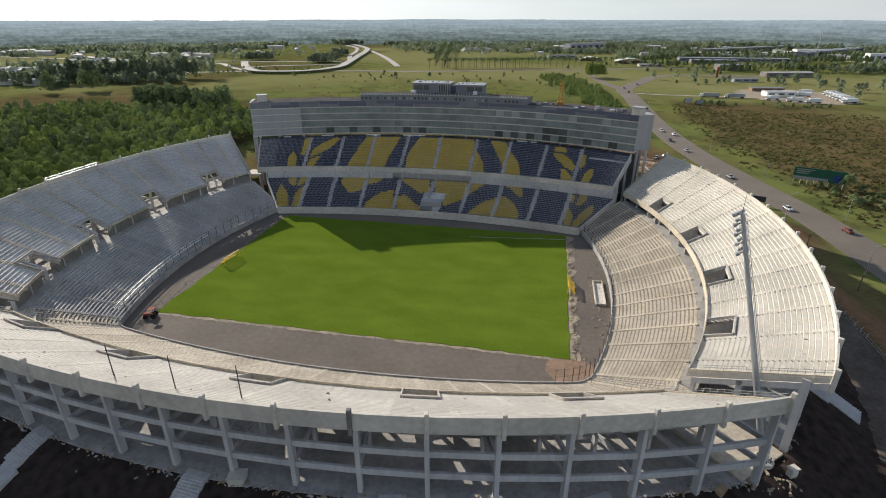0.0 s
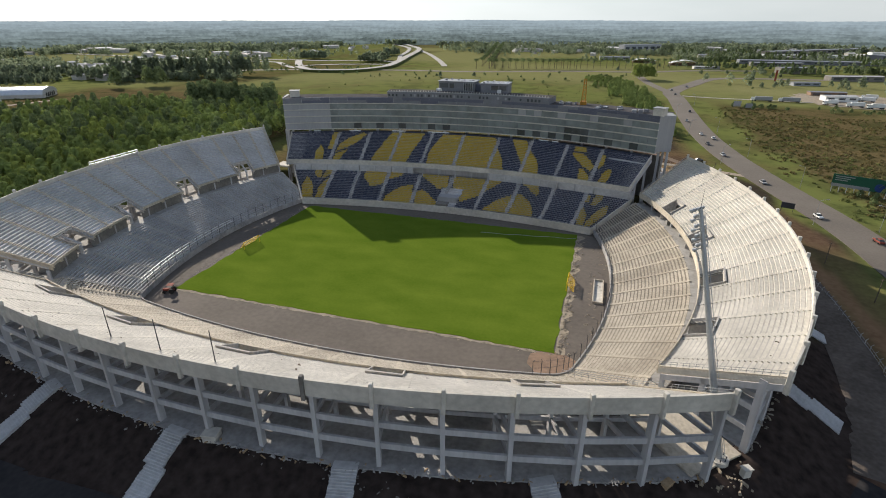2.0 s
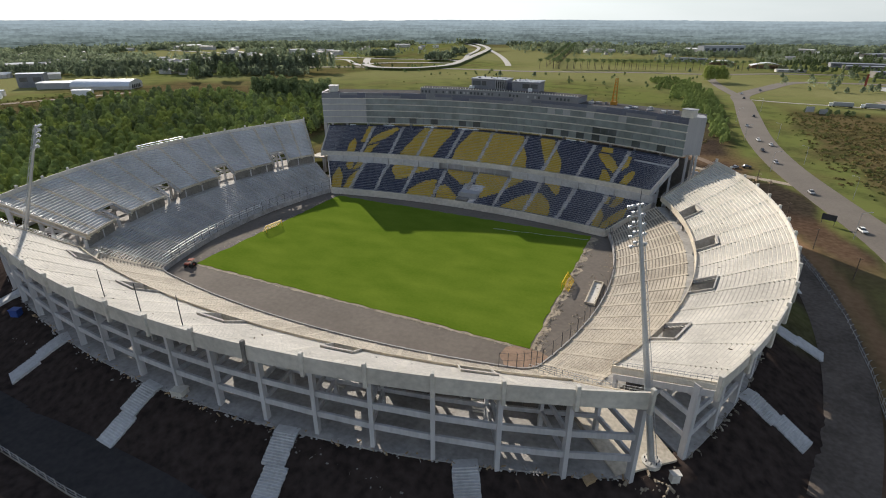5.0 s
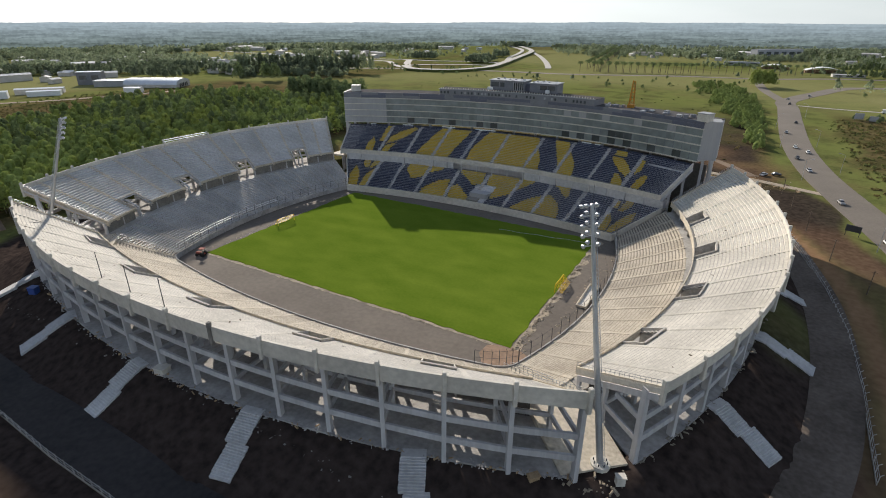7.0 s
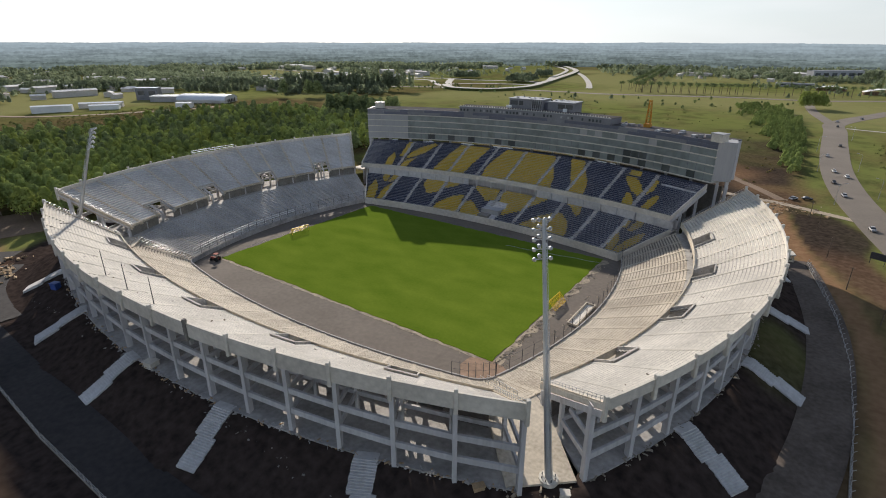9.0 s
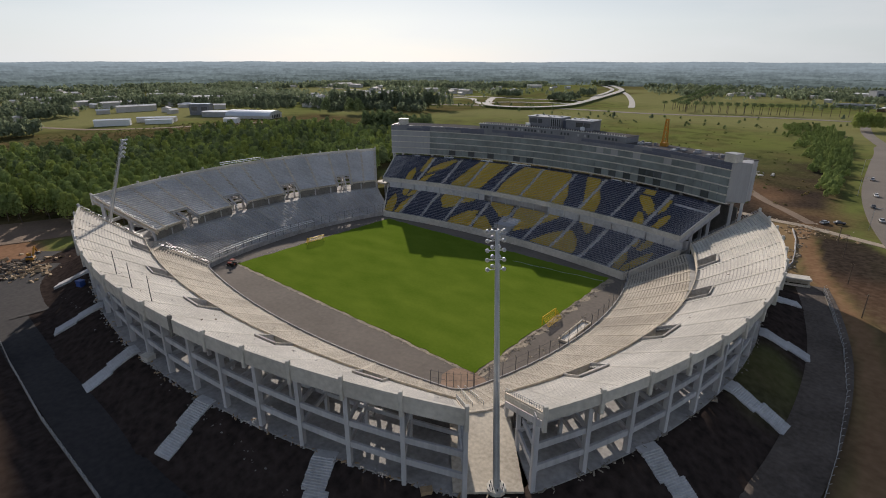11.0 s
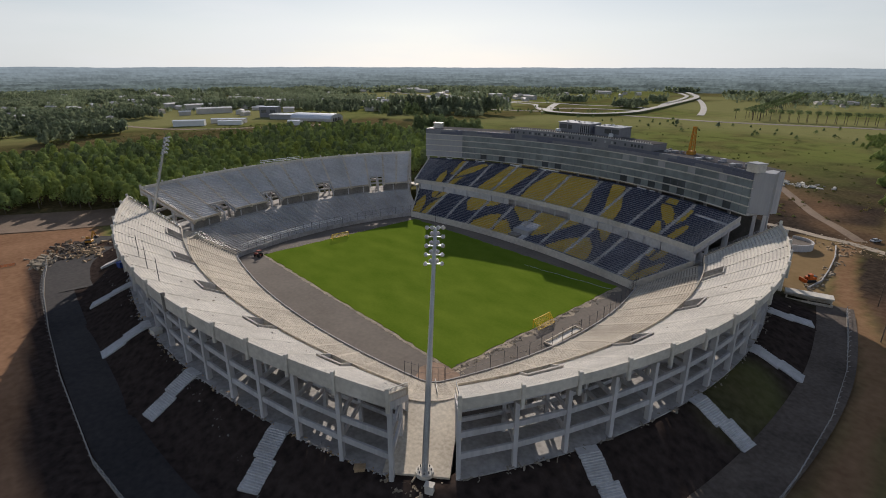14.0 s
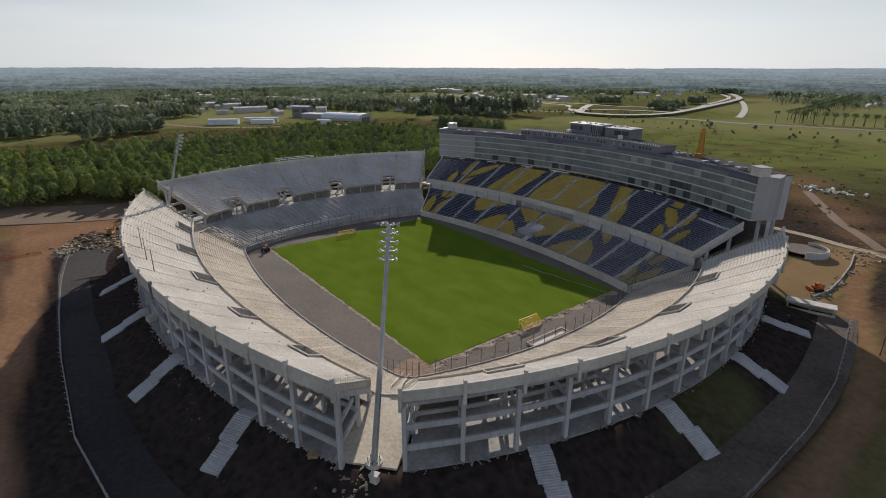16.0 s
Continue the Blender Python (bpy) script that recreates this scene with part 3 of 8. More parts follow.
def build_pitch():
    random.seed(4)
    edge = []
    for k in range(54):
        edge.append((-53 + 106 * k / 54, -36.6))
    for k in range(37):
        edge.append((53, -36.6 + 74 * k / 37))
    for k in range(54):
        edge.append((53 - 106 * k / 54, 37.4))
    for k in range(37):
        edge.append((-53, 37.4 - 74 * k / 37))
    edge = [(x + random.uniform(-0.35, 0.35), y + random.uniform(-0.35, 0.35)) for x, y in edge]
    bm = bmesh.new()
    top = [bm.verts.new((x, y, 0.0)) for x, y in edge]
    low = [bm.verts.new((x, y, -0.3)) for x, y in edge]
    bm.faces.new(top)
    for i in range(len(edge)):
        j = (i + 1) % len(edge)
        bm.faces.new((top[i], low[i], low[j], top[j]))
    tagged(part("pitch", bm, TURF), "mown green turf football pitch", "pitch", kind="structure")
    bm = bmesh.new()
    box(bm, -84, 84, -62, 62, -0.5, -0.08)
    tagged(part("apron", bm, TRACK), "dark tarmac apron round the turf", "track", kind="structure")
    # sandy edge of the turf with lumps of earth
    r = random.Random(8)
    verts, faces = [], []

    def lump(x, y, s):
        a = len(verts)
        for i in range(5):
            t = i * 1.2566 + r.random()
            verts.append((x + s * math.cos(t), y + s * math.sin(t) * 0.8, -0.07))
        verts.append((x, y, -0.07 + s * r.uniform(0.35, 0.7)))
        for i in range(5):
            faces.append((a + i, a + (i + 1) % 5, a + 5))

    for i in range(620):
        side = r.random()
        if side < 0.38:
            lump(53.6 + abs(r.gauss(0, 1.0)), r.uniform(-37, 36), r.uniform(0.15, 0.6))
        elif side < 0.72:
            lump(r.uniform(-53, 54), -37.0 - abs(r.gauss(0, 0.35)), r.uniform(0.1, 0.35))
        elif side < 0.86:
            lump(-53.4 - abs(r.gauss(0, 0.8)), r.uniform(-37, 36), r.uniform(0.12, 0.4))
        else:
            lump(r.uniform(59, 64), r.uniform(-28, 32), r.uniform(0.15, 0.55))
    tagged(link("earth_lumps", verts, faces, RUBBLE), "pale lumps of earth and rubble along the turf edge", "rubble", kind="stuff")
    # sandy band beside the east edge
    verts, faces = [], []
    for k in range(60):
        y = -38 + 75 * k / 59
        verts += [(53.1, y, -0.06), (54.6 + 1.1 * math.sin(k * 0.9) + r.uniform(-0.5, 0.5), y, -0.06)]
        if k:
            a = 2 * k
            faces.append((a - 2, a - 1, a + 1, a))
    tagged(link("sand_strip", verts, faces, RUBBLE), "sandy strip of bare earth beside the turf", "ground", kind="structure")
    verts, faces = [], []
    for k in range(90):
        x = -54 + 108 * k / 89
        verts += [(x, -36.5, -0.055), (x, -37.15 - 0.35 * abs(math.sin(k * 1.3)) - r.uniform(0, 0.4), -0.055)]
        if k:
            a = 2 * k
            faces.append((a - 2, a - 1, a + 1, a))
    tagged(link("earth_verge", verts, faces, RUBBLE), "narrow verge of bare earth along the turf", "ground", kind="structure")
    bm = bmesh.new()
    bmesh.ops.create_circle(bm, cap_ends=True, radius=5.5, segments=18, matrix=Matrix.Translation((53, -41.5, -0.05)))
    for v in bm.verts:
        v.co.x += r.uniform(-0.9, 0.9)
        v.co.y += r.uniform(-0.7, 0.7)
    tagged(part("earth_patch", bm, EARTH_DULL), "patch of red earth at the pitch corner", "ground", kind="structure")


build_pitch()


# ---- the three open stands ----
def terrace(P, rows, z0, z1, f0, f1, segs, hole=None, deep=0.7, dull=False):
    """Steps over the plan P(k, f): k from front to back, f along. hole: (fa, fb, rows) left open at the front."""
    fs = [f0 + (f1 - f0) * i / segs for i in range(segs + 1)]
    rise = (z1 - z0) / rows
    verts, faces, dark_faces = [], [], []
    idx = {}

    def V(k, i, z):
        key = (round(k, 5), i, round(z, 4))
        if key not in idx:
            idx[key] = len(verts)
            p = P(k, fs[i])
            verts.append((p.x, p.y, z))
        return idx[key]

    for i in range(segs):
        first = 0
        if hole and hole[0] - 1e-6 <= fs[i] and fs[i + 1] <= hole[1] + 1e-6:
            first = hole[2]
        for k in range(first, rows):
            ka, kb = k / rows, (k + 1) / rows
            za = z0 + rise * k
            zl = za - rise if k > first else za - deep
            (dark_faces if dull else faces).append((V(ka, i, zl), V(ka, i + 1, zl), V(ka, i + 1, za), V(ka, i, za)))
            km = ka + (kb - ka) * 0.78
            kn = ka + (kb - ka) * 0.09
            dark_faces.append((V(ka, i, za), V(ka, i + 1, za), V(kn, i + 1, za), V(kn, i, za)))
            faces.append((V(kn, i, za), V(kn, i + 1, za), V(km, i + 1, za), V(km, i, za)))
            dark_faces.append((V(km, i, za), V(km, i + 1, za), V(kb, i + 1, za), V(kb, i, za)))
        zf, ze = z0 + rise * first - deep, z1 - rise
        faces.append((V(first / rows, i, zf), V(1, i, ze - deep), V(1, i + 1, ze - deep), V(first / rows, i + 1, zf)))
        faces.append((V(1, i, ze), V(1, i + 1, ze), V(1, i + 1, ze - deep), V(1, i, ze - deep)))
    for i, first in ((0, 0), (segs, 0)):
        for k in range(rows):
            za = z0 + rise * k
            faces.append((V(k / rows, i, za), V((k + 1) / rows, i, za), V((k + 1) / rows, i, za - 0.9), V(k / rows, i, za - 0.9)))
    return verts, faces, dark_faces


def steps(name, made, base_mat, toned, root, label=""):
    """A terrace as one mesh whose treads are darker along the nosing and the foot of each riser."""
    v, q, dark_faces = made
    ob = link(name, v, q + dark_faces, [base_mat, toned], root, label)
    ob.data.polygons.foreach_set("material_index", [0] * len(q) + [1] * len(dark_faces))
    return ob


def aisle_steps(name, P, rows, z0, z1, f, half, material, root):
    """A narrow flight of half-height steps up an aisle at f, in one piece."""
    return steps(name, terrace(P, rows * 2, z0 + 0.03, z1 + 0.03, f - half, f + half, 1), material, material, root)


def arc_wall(bm, A, f0, f1, z0, z1, thick, segs, lean=0.0):
    """An upright wall along an arc; thick reaches outwards, lean moves its top outwards."""
    B = Arc(A.side, A.c + thick, A.R + thick, 0, 0)
    B.a0, B.a1, B.bend = A.a0, A.a1, A.bend
    fs = [f0 + (f1 - f0) * i / segs for i in range(segs + 1)]
    strip(bm, [[A.at(f, z0), B.at(f, z0), B.at(f, z1), A.at(f, z1)] for f in fs])


def rail_run(bm, pts, h=1.05, gap=2.0, w=0.06, rails=(0.5, 1.0)):
    """Posts and rails along a line of points."""
    for a, b in zip(pts, pts[1:]):
        n = max(1, int((b - a).length / gap))
        for i in range(n + 1):
            p = a.lerp(b, i / n)
            bar(bm, p, p + Vector((0, 0, h)), w)
        for t in rails:
            bar(bm, a + Vector((0, 0, h * t)), b + Vector((0, 0, h * t)), w)


LOW0, LOW1, UP0, UP1, RIM, BASE = 1.3, 9.3, 12.4, 23.2, 24.0, 7.3


def build_stand(side, front, mid, rim, bays, voms, label, rise=0.0, airy=False):
    root = thing("grandstand", label, "grandstand", "open concrete grandstands")
    up1, top = UP1 + rise, RIM + rise

    def low(k, f):
        return along(front, mid, k * 0.93, f, 0)

    def up(k, f):
        return along(mid, rim, k * 0.985, f, 0)

    def cut(b):
        """Joints of the upper terrace, which drift off the ribs towards the corners."""
        if side == "south":
            d = np.interp(b, [4, 7, 10, 15, 16], [0, 0.1, 0.42, 0.42, 0])
        else:
            d = np.interp(b, [0, 1, 6, 8, 11, 14], [0, -0.42, -0.36, -0.1, 0.05, 0]) if side == "east" else np.interp(b, [0, 1, 6, 8, 9, 11, 12, 14], [0, -0.40, -0.34, 0, 0, 0.40, 0.40, 0])
        return (b + float(d)) / bays

    # bays whose back wall is left open beside a stair opening
    gaps = set(voms) | {b + (1 if side == "south" else -1) for b in voms if side != "west"}
    for b in range(bays):
        f0, f1 = b / bays, (b + 1) / bays
        steps("lower_terrace", terrace(low, 22, LOW0, LOW1, f0, f1, 3, dull=not airy), CONC_SHADE if airy else CONC_TAN, CONC_BROWN, root, "grey concrete terrace steps toned down for shade" if airy else "raw tan concrete terrace steps")
        c0, c1 = cut(b), cut(b + 1)
        edge = 0.04 if airy or side == "east" and b < 7 else 0.125
        hole = (c0 + edge * (c1 - c0), c1 - edge * (c1 - c0), 6) if b in voms else None
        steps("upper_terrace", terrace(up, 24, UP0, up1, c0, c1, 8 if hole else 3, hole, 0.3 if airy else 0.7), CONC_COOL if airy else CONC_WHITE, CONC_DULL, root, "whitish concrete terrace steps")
        # walkway behind the lower tier, and the lip of the upper one
        bm = bmesh.new()
        secs = []
        for i in range(4):
            a = f0 + (f1 - f0) * i / 3
            pa, pb = along(front, mid, 0.925, a, 0), along(mid, rim, 0.10, a, 0)
            secs.append([p + Vector((0, 0, z)) for p, z in ((pa, LOW1 - 0.7), (pb, LOW1 - 0.7), (pb, LOW1 - 0.36), (pa, LOW1 - 0.36))])
        strip(bm, secs)
        part("walkway", bm, CONC_FLOOR, root)
        bm = bmesh.new()
        for g0, g1 in ((c0, hole[0]), (hole[1], c1)) if airy and hole else ((c0, c1),):
            arc_wall(bm, Arc0(mid, -0.22), g0, g1, UP0 - (0.2 if airy else 1.25), UP0 + 0.55, 0.2, 3)
        part("lip", bm, CONC_TAN, root, "stained concrete lip of the upper tier")
        bm = bmesh.new()
        arc_wall(bm, Arc0(rim, -0.3), f0, f1, top - {"west": 1.7, "east": 1.95, "south": 2.8}[side], top, 0.32, 3)
        part("parapet", bm, CONC_WHITE, root, "smooth pale parapet panel")
        bm = bmesh.new()
        arc_wall(bm, front, f0, f1, -0.3, LOW0 + 0.35, -0.3, 3)
        part("front_wall", bm, CONC_DUSTY, root)
        # concourse under the upper tier
        bm = bmesh.new()
        secs = []
        for i in range(3):
            a = f0 + (f1 - f0) * i / 2
            pa, pb = along(mid, rim, -0.05, a, 0), along(mid, rim, 0.885 if side == "east" else 0.93, a, 0)
            secs.append([p + Vector((0, 0, z)) for p, z in ((pa, BASE - 0.5), (pb, BASE - 0.5), (pb, BASE), (pa, BASE))])
        strip(bm, secs)
        part("concourse_slab", bm, CONC_DUSTY, root)
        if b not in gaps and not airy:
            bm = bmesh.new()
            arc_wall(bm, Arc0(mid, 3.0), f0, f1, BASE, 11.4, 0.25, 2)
            part("inner_wall", bm, CONC_RECESS, root, "wall coloured dark for the shade under the tier")
        # the wall's dark tone includes the shade of the gap it closes
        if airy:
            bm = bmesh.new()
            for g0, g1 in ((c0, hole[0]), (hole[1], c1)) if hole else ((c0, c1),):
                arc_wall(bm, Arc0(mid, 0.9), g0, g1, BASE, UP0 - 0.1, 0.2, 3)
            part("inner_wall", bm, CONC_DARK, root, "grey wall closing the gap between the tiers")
        if b in voms:
            bm = bmesh.new()
            g0, g1 = hole[0], hole[1]
            wide = 0.26 / 10 * (f1 - f0)
            for g in (g0, g1 - wide):
                c = [up(0, g), up(0, g + wide), up(0.27, g + wide), up(0.27, g)]
                zs = (UP0 + 0.6, UP0 + 0.6, UP0 + 3.35, UP0 + 3.35)
                hexa(bm, [p + Vector((0, 0, z - 2.0 if airy else LOW1 - 0.3)) for p, z in zip(c, zs)] + [p + Vector((0, 0, z)) for p, z in zip(c, zs)])
            c = [up(0.253, g0), up(0.27, g0), up(0.27, g1), up(0.253, g1)]
            hexa(bm, [p + Vector((0, 0, UP0 + 2.75)) for p in c] + [p + Vector((0, 0, UP0 + 3.35)) for p in c])
            m0, m1 = (g0 + g1) / 2 - 0.12 * (f1 - f0), (g0 + g1) / 2 + 0.12 * (f1 - f0)
            part("vomitory", bm, CONC_DULL, root, "walled stair opening in the terrace")
            bm = bmesh.new()
            line = [(0.06, BASE)]
            for k in range(9):
                line += [(0.06 + 0.025 * k, LOW1 - 0.2 * k), (0.085 + 0.025 * k, LOW1 - 0.2 * k)]
            line.append((0.285, BASE))
            sides = [[bm.verts.new(up(k, g) + Vector((0, 0, z))) for k, z in line] for g in (m0, m1)]
            bm.faces.new(sides[0])
            bm.faces.new(sides[1][::-1])
            for k in range(len(line)):
                j = (k + 1) % len(line)
                bm.faces.new((sides[0][k], sides[1][k], sides[1][j], sides[0][j]))
            part("vomitory_stairs", bm, CONC_FLOOR, root)
    for b in range(bays + 1):
        f = b / bays
        t = (along(mid, rim, 1, f, 0) - along(mid, rim, 0, f, 0)).normalized()
        s = Vector((-t.y, t.x, 0))
        kf = 0.85 + (0.08 * min(1.0, 1.6 * (2 * f - 1) ** 2) if side == "south" else 0.0)
        foot, inner, tip, toe = along(mid, rim, kf, f, 0), along(mid, rim, 0.42, f, 0), along(mid, rim, 0.985, f, 0), along(mid, rim, 0.04, f, 0)
        bm = bmesh.new()
        hexa(bm, [foot + t * i * 0.55 + s * j * 0.35 + Vector((0, 0, 6.4)) for i, j in ((-1, -1), (1, -1), (1, 1), (-1, 1))] +
             [foot + t * i * 0.55 + s * j * 0.35 + Vector((0, 0, top - 2.9)) for i, j in ((-1, -1), (1, -1), (1, 1), (-1, 1))])
        part("column", bm, CONC_GREY, root, "square grey concrete column")
        bm = bmesh.new()
        hexa(bm, [inner + t * i * 0.4 + s * j * 0.3 + Vector((0, 0, BASE)) for i, j in ((-1, -1), (1, -1), (1, 1), (-1, 1))] +
             [inner + t * i * 0.4 + s * j * 0.3 + Vector((0, 0, UP0 + 0.42 * (up1 - UP0) - 1.4)) for i, j in ((-1, -1), (1, -1), (1, 1), (-1, 1))])
        part("column", bm, CONC_GREY, root)
        bm = bmesh.new()
        za, zb = UP0 - (0.25 if airy else 0.9), up1 - (0.65 if airy else 1.15)
        web = 0.5 if airy else 1.2
        hexa(bm, [toe - s * 0.3 + Vector((0, 0, za - web)), tip - s * 0.3 + Vector((0, 0, zb - web)), tip + s * 0.3 + Vector((0, 0, zb - web)), toe + s * 0.3 + Vector((0, 0, za - web)),
                  toe - s * 0.3 + Vector((0, 0, za)), tip - s * 0.3 + Vector((0, 0, zb)), tip + s * 0.3 + Vector((0, 0, zb)), toe + s * 0.3 + Vector((0, 0, za))])
        part("raker_beam", bm, CONC_GREY, root, "sloping concrete raker beam")
        bm = bmesh.new()
        hexa(bm, [toe - s * 0.25 + Vector((0, 0, BASE)), toe + t * 0.8 - s * 0.25 + Vector((0, 0, BASE)), toe + t * 0.8 + s * 0.25 + Vector((0, 0, BASE)), toe + s * 0.25 + Vector((0, 0, BASE)),
                  toe - s * 0.25 + Vector((0, 0, za - 0.8)), toe + t * 0.8 - s * 0.25 + Vector((0, 0, za - 0.6)), toe + t * 0.8 + s * 0.25 + Vector((0, 0, za - 0.6)), toe + s * 0.25 + Vector((0, 0, za - 0.8))])
        part("column", bm, CONC_GREY, root)
        edge = along(mid, rim, 1, f, 0)
        bm = bmesh.new()
        hexa(bm, [edge + t * i + s * j * 0.3 + Vector((0, 0, top - 3.5)) for i, j in ((-0.3, -1), (0.42, -1), (0.42, 1), (-0.3, 1))] +
             [edge + t * i + s * j * 0.3 + Vector((0, 0, top + 0.75)) for i, j in ((-0.3, -1), (0.42, -1), (0.42, 1), (-0.3, 1))])
        joint = side == "south" and b == 10
        part("rib_head", bevelled(bm, 0.08), CONC_DARK if joint else CONC_WHITE, root, "dark capped rib end at a joint" if joint else "blunt concrete rib end above the parapet")
        inner_f = min(max(f, 0.4 / 10 / bays), 1 - 0.4 / 10 / bays)
        aisle_steps("aisle_steps", up, 24, UP0, up1, min(max(cut(b), 0.4 / 10 / bays), 1 - 0.4 / 10 / bays), 0.6 / 10 / bays, CONC_TAN if airy else CONC_WHITE, root)
        aisle_steps("aisle_steps", low, 22, LOW0, LOW1, inner_f, 0.5 / 8 / bays, CONC_DULL if airy else CONC_TAN, root)
        if b < bays:
            g = 2 * (b + 1) / bays - 1
            nxt = along(mid, rim, 0.85 + (0.08 * min(1.0, 1.6 * g * g) if side == "south" else 0.0), (b + 1) / bays, 0)
            for z in (11.3, 15.3):
                bm = bmesh.new()
                bar(bm, foot + Vector((0, 0, z)), nxt + Vector((0, 0, z)), 0.45, 1.05)
                part("tie_beam", bm, CONC_GREY, root)
            bm = bmesh.new()
            bar(bm, inner + Vector((0, 0, 11.3)), along(mid, rim, 0.42, (b + 1) / bays, 11.3), 0.4, 0.8)
            part("tie_beam", bm, CONC_GREY, root)
            if not airy:
                bm = bmesh.new()
                bar(bm, along(mid, rim, 0.64, f, 16.6), along(mid, rim, 0.64, (b + 1) / bays, 16.6), 0.35, 0.7)
                part("tie_beam", bm, CONC_GREY, root)
        for z in (11.3,) if airy else (11.3, 15.3):
            k = 0.42 if z < 13 else 0.55
            bm = bmesh.new()
            bar(bm, foot + Vector((0, 0, z)), along(mid, rim, k, f, z), 0.4, 0.9)
            part("cross_beam", bm, CONC_GREY, root)
    # end walls of the upper tier, with a slim handrail
    for f in (0, 1):
        sgn = 1 if f else -1
        A, B = along(mid, rim, 0, f, 0), along(mid, rim, 0.985, f, 0)
        t = (B - A).normalized()
        s = Vector((-t.y, t.x, 0)) * 0.15
        bm = bmesh.new()
        hexa(bm, [A - s + Vector((0, 0, UP0 - 1.25)), B - s + Vector((0, 0, up1 - 2.2)), B + s + Vector((0, 0, up1 - 2.2)), A + s + Vector((0, 0, UP0 - 1.25)),
                  A - s + Vector((0, 0, UP0 + 0.35)), B - s + Vector((0, 0, up1 + 0.25)), B + s + Vector((0, 0, up1 + 0.25)), A + s + Vector((0, 0, UP0 + 0.35))])
        part("end_wall", bm, CONC_TAN, root)
        bm = bmesh.new()
        rail_run(bm, [A + Vector((0, 0, UP0 + 0.35)), B + Vector((0, 0, up1 + 0.25))], 0.9, 1.2)
        part("end_railing", bm, STEEL, root)
    return root


def Arc0(a, d):
    b = Arc(a.side, a.c + d, a.R + d, 0, 0)
    b.a0, b.a1, b.bend = a.a0, a.a1, a.bend
    return b


S_FRONT, S_MID, S_RIM = Arc("south", 52.5, 263, -53, 53), Arc("south", 70.4, 236, -66.0, 66.8), Arc("south", 89.6, 206, -79.8, 79.1)
for a_ in (S_FRONT, S_MID, S_RIM):
    a_.bend = 0.011
E_FRONT, E_MID, E_RIM = Arc("east", 65, 130, -43, 43), Arc("east", 85, 120, -53.6, 52.5), Arc("east", 103.7, 145, -67, 65.5)
W_FRONT, W_MID, W_RIM = Arc("west", 65, 130, -43, 43), Arc("west", 85, 120, -54.5, 50), Arc("west", 105.0, 145, -67, 64.5)
build_stand("south", S_FRONT, S_MID, S_RIM, 16, (1, 4, 7, 10, 13), "pale concrete grandstand with a long curved parapet")
build_stand("east", E_FRONT, E_MID, E_RIM, 14, (2, 5, 8, 11), "white terraced grandstand in full sun")
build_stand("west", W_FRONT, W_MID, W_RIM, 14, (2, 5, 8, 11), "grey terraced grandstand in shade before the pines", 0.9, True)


def corner_terrace(label, fa, ma, fb, mb):
    """The fan of lower steps that joins two stands."""
    root = thing("corner_terrace", label, "terrace", "corner terraces")

    def P(k, f):
        a, b = fa.lerp(ma, k * 0.93), fb.lerp(mb, k * 0.93)
        p = a.lerp(b, f)
        return p + (p.normalized() * (0.9 * f * (1 - f) * 4))

    steps("lower_terrace", terrace(P, 22, LOW0, LOW1, 0, 1, 6, dull=True), CONC_TAN, CONC_BROWN, root)
    aisle_steps("aisle_steps", P, 22, LOW0, LOW1, 0.5, 0.08, CONC_TAN, root)
    bm = bmesh.new()
    secs = []
    for i in range(7):
        a = P(0, i / 6)
        n = a.normalized() * 0.3
        secs.append([p + Vector((0, 0, z)) for p, z in ((a - n, -0.3), (a, -0.3), (a, LOW0 + 0.35), (a - n, LOW0 + 0.35))])
    strip(bm, secs)
    part("front_wall", bm, CONC_DUSTY, root)
    return P


C_SE = corner_terrace("tan concrete steps fanning round the pitch corner", S_FRONT.at(1), S_MID.at(1), E_FRONT.at(0), E_MID.at(0))
C_SW = corner_terrace("tan concrete steps fanning round the shaded corner", W_FRONT.at(0), W_MID.at(0), S_FRONT.at(0), S_MID.at(0))
for P_, sx, label in ((C_SE, 1, "pale concrete gangway between two stands by the mast"), (C_SW, -1, "pale concrete gangway between two stands in the far corner")):
    A, B = P_(1, 0), P_(1, 1)
    mid_ = (A + B) / 2
    out = Vector((sx * 0.66, -0.75, 0))
    s = Vector((0.75, sx * 0.66, 0)) * 5.4
    bm = bmesh.new()
    q = [mid_ - s - out * 1.5, mid_ + s - out * 1.5, mid_ + s + out * 18, mid_ - s + out * 18]
    zt = (LOW1 - 0.38, LOW1 - 0.38, 7.5, 7.5)
    hexa(bm, [p + Vector((0, 0, 6.5)) for p in q] + [p + Vector((0, 0, z)) for p, z in zip(q, zt)])
    tagged(part("gangway", bm, CONC_TAN), label, "gangway", kind="structure")


# ---- main stand with its seats and the building above it ----
N_FRONT, N_BACK = Arc("north", 45.5, 255, -57.5, 57.5), Arc("north", 62.5, 240, -68.4, 70)
N_BAL, N_TOP, N_FACE = Arc("north", 64.0, 238, -72, 69), Arc("north", 86.5, 168, -77.5, 76), Arc("north", 88.5, 166, -80.5, 77.0)
NL0, NL1, NU0, NU1 = 1.9, 9.6, 13.4, 22.4
LROWS, UROWS, BLOCKS = 18, 21, 10

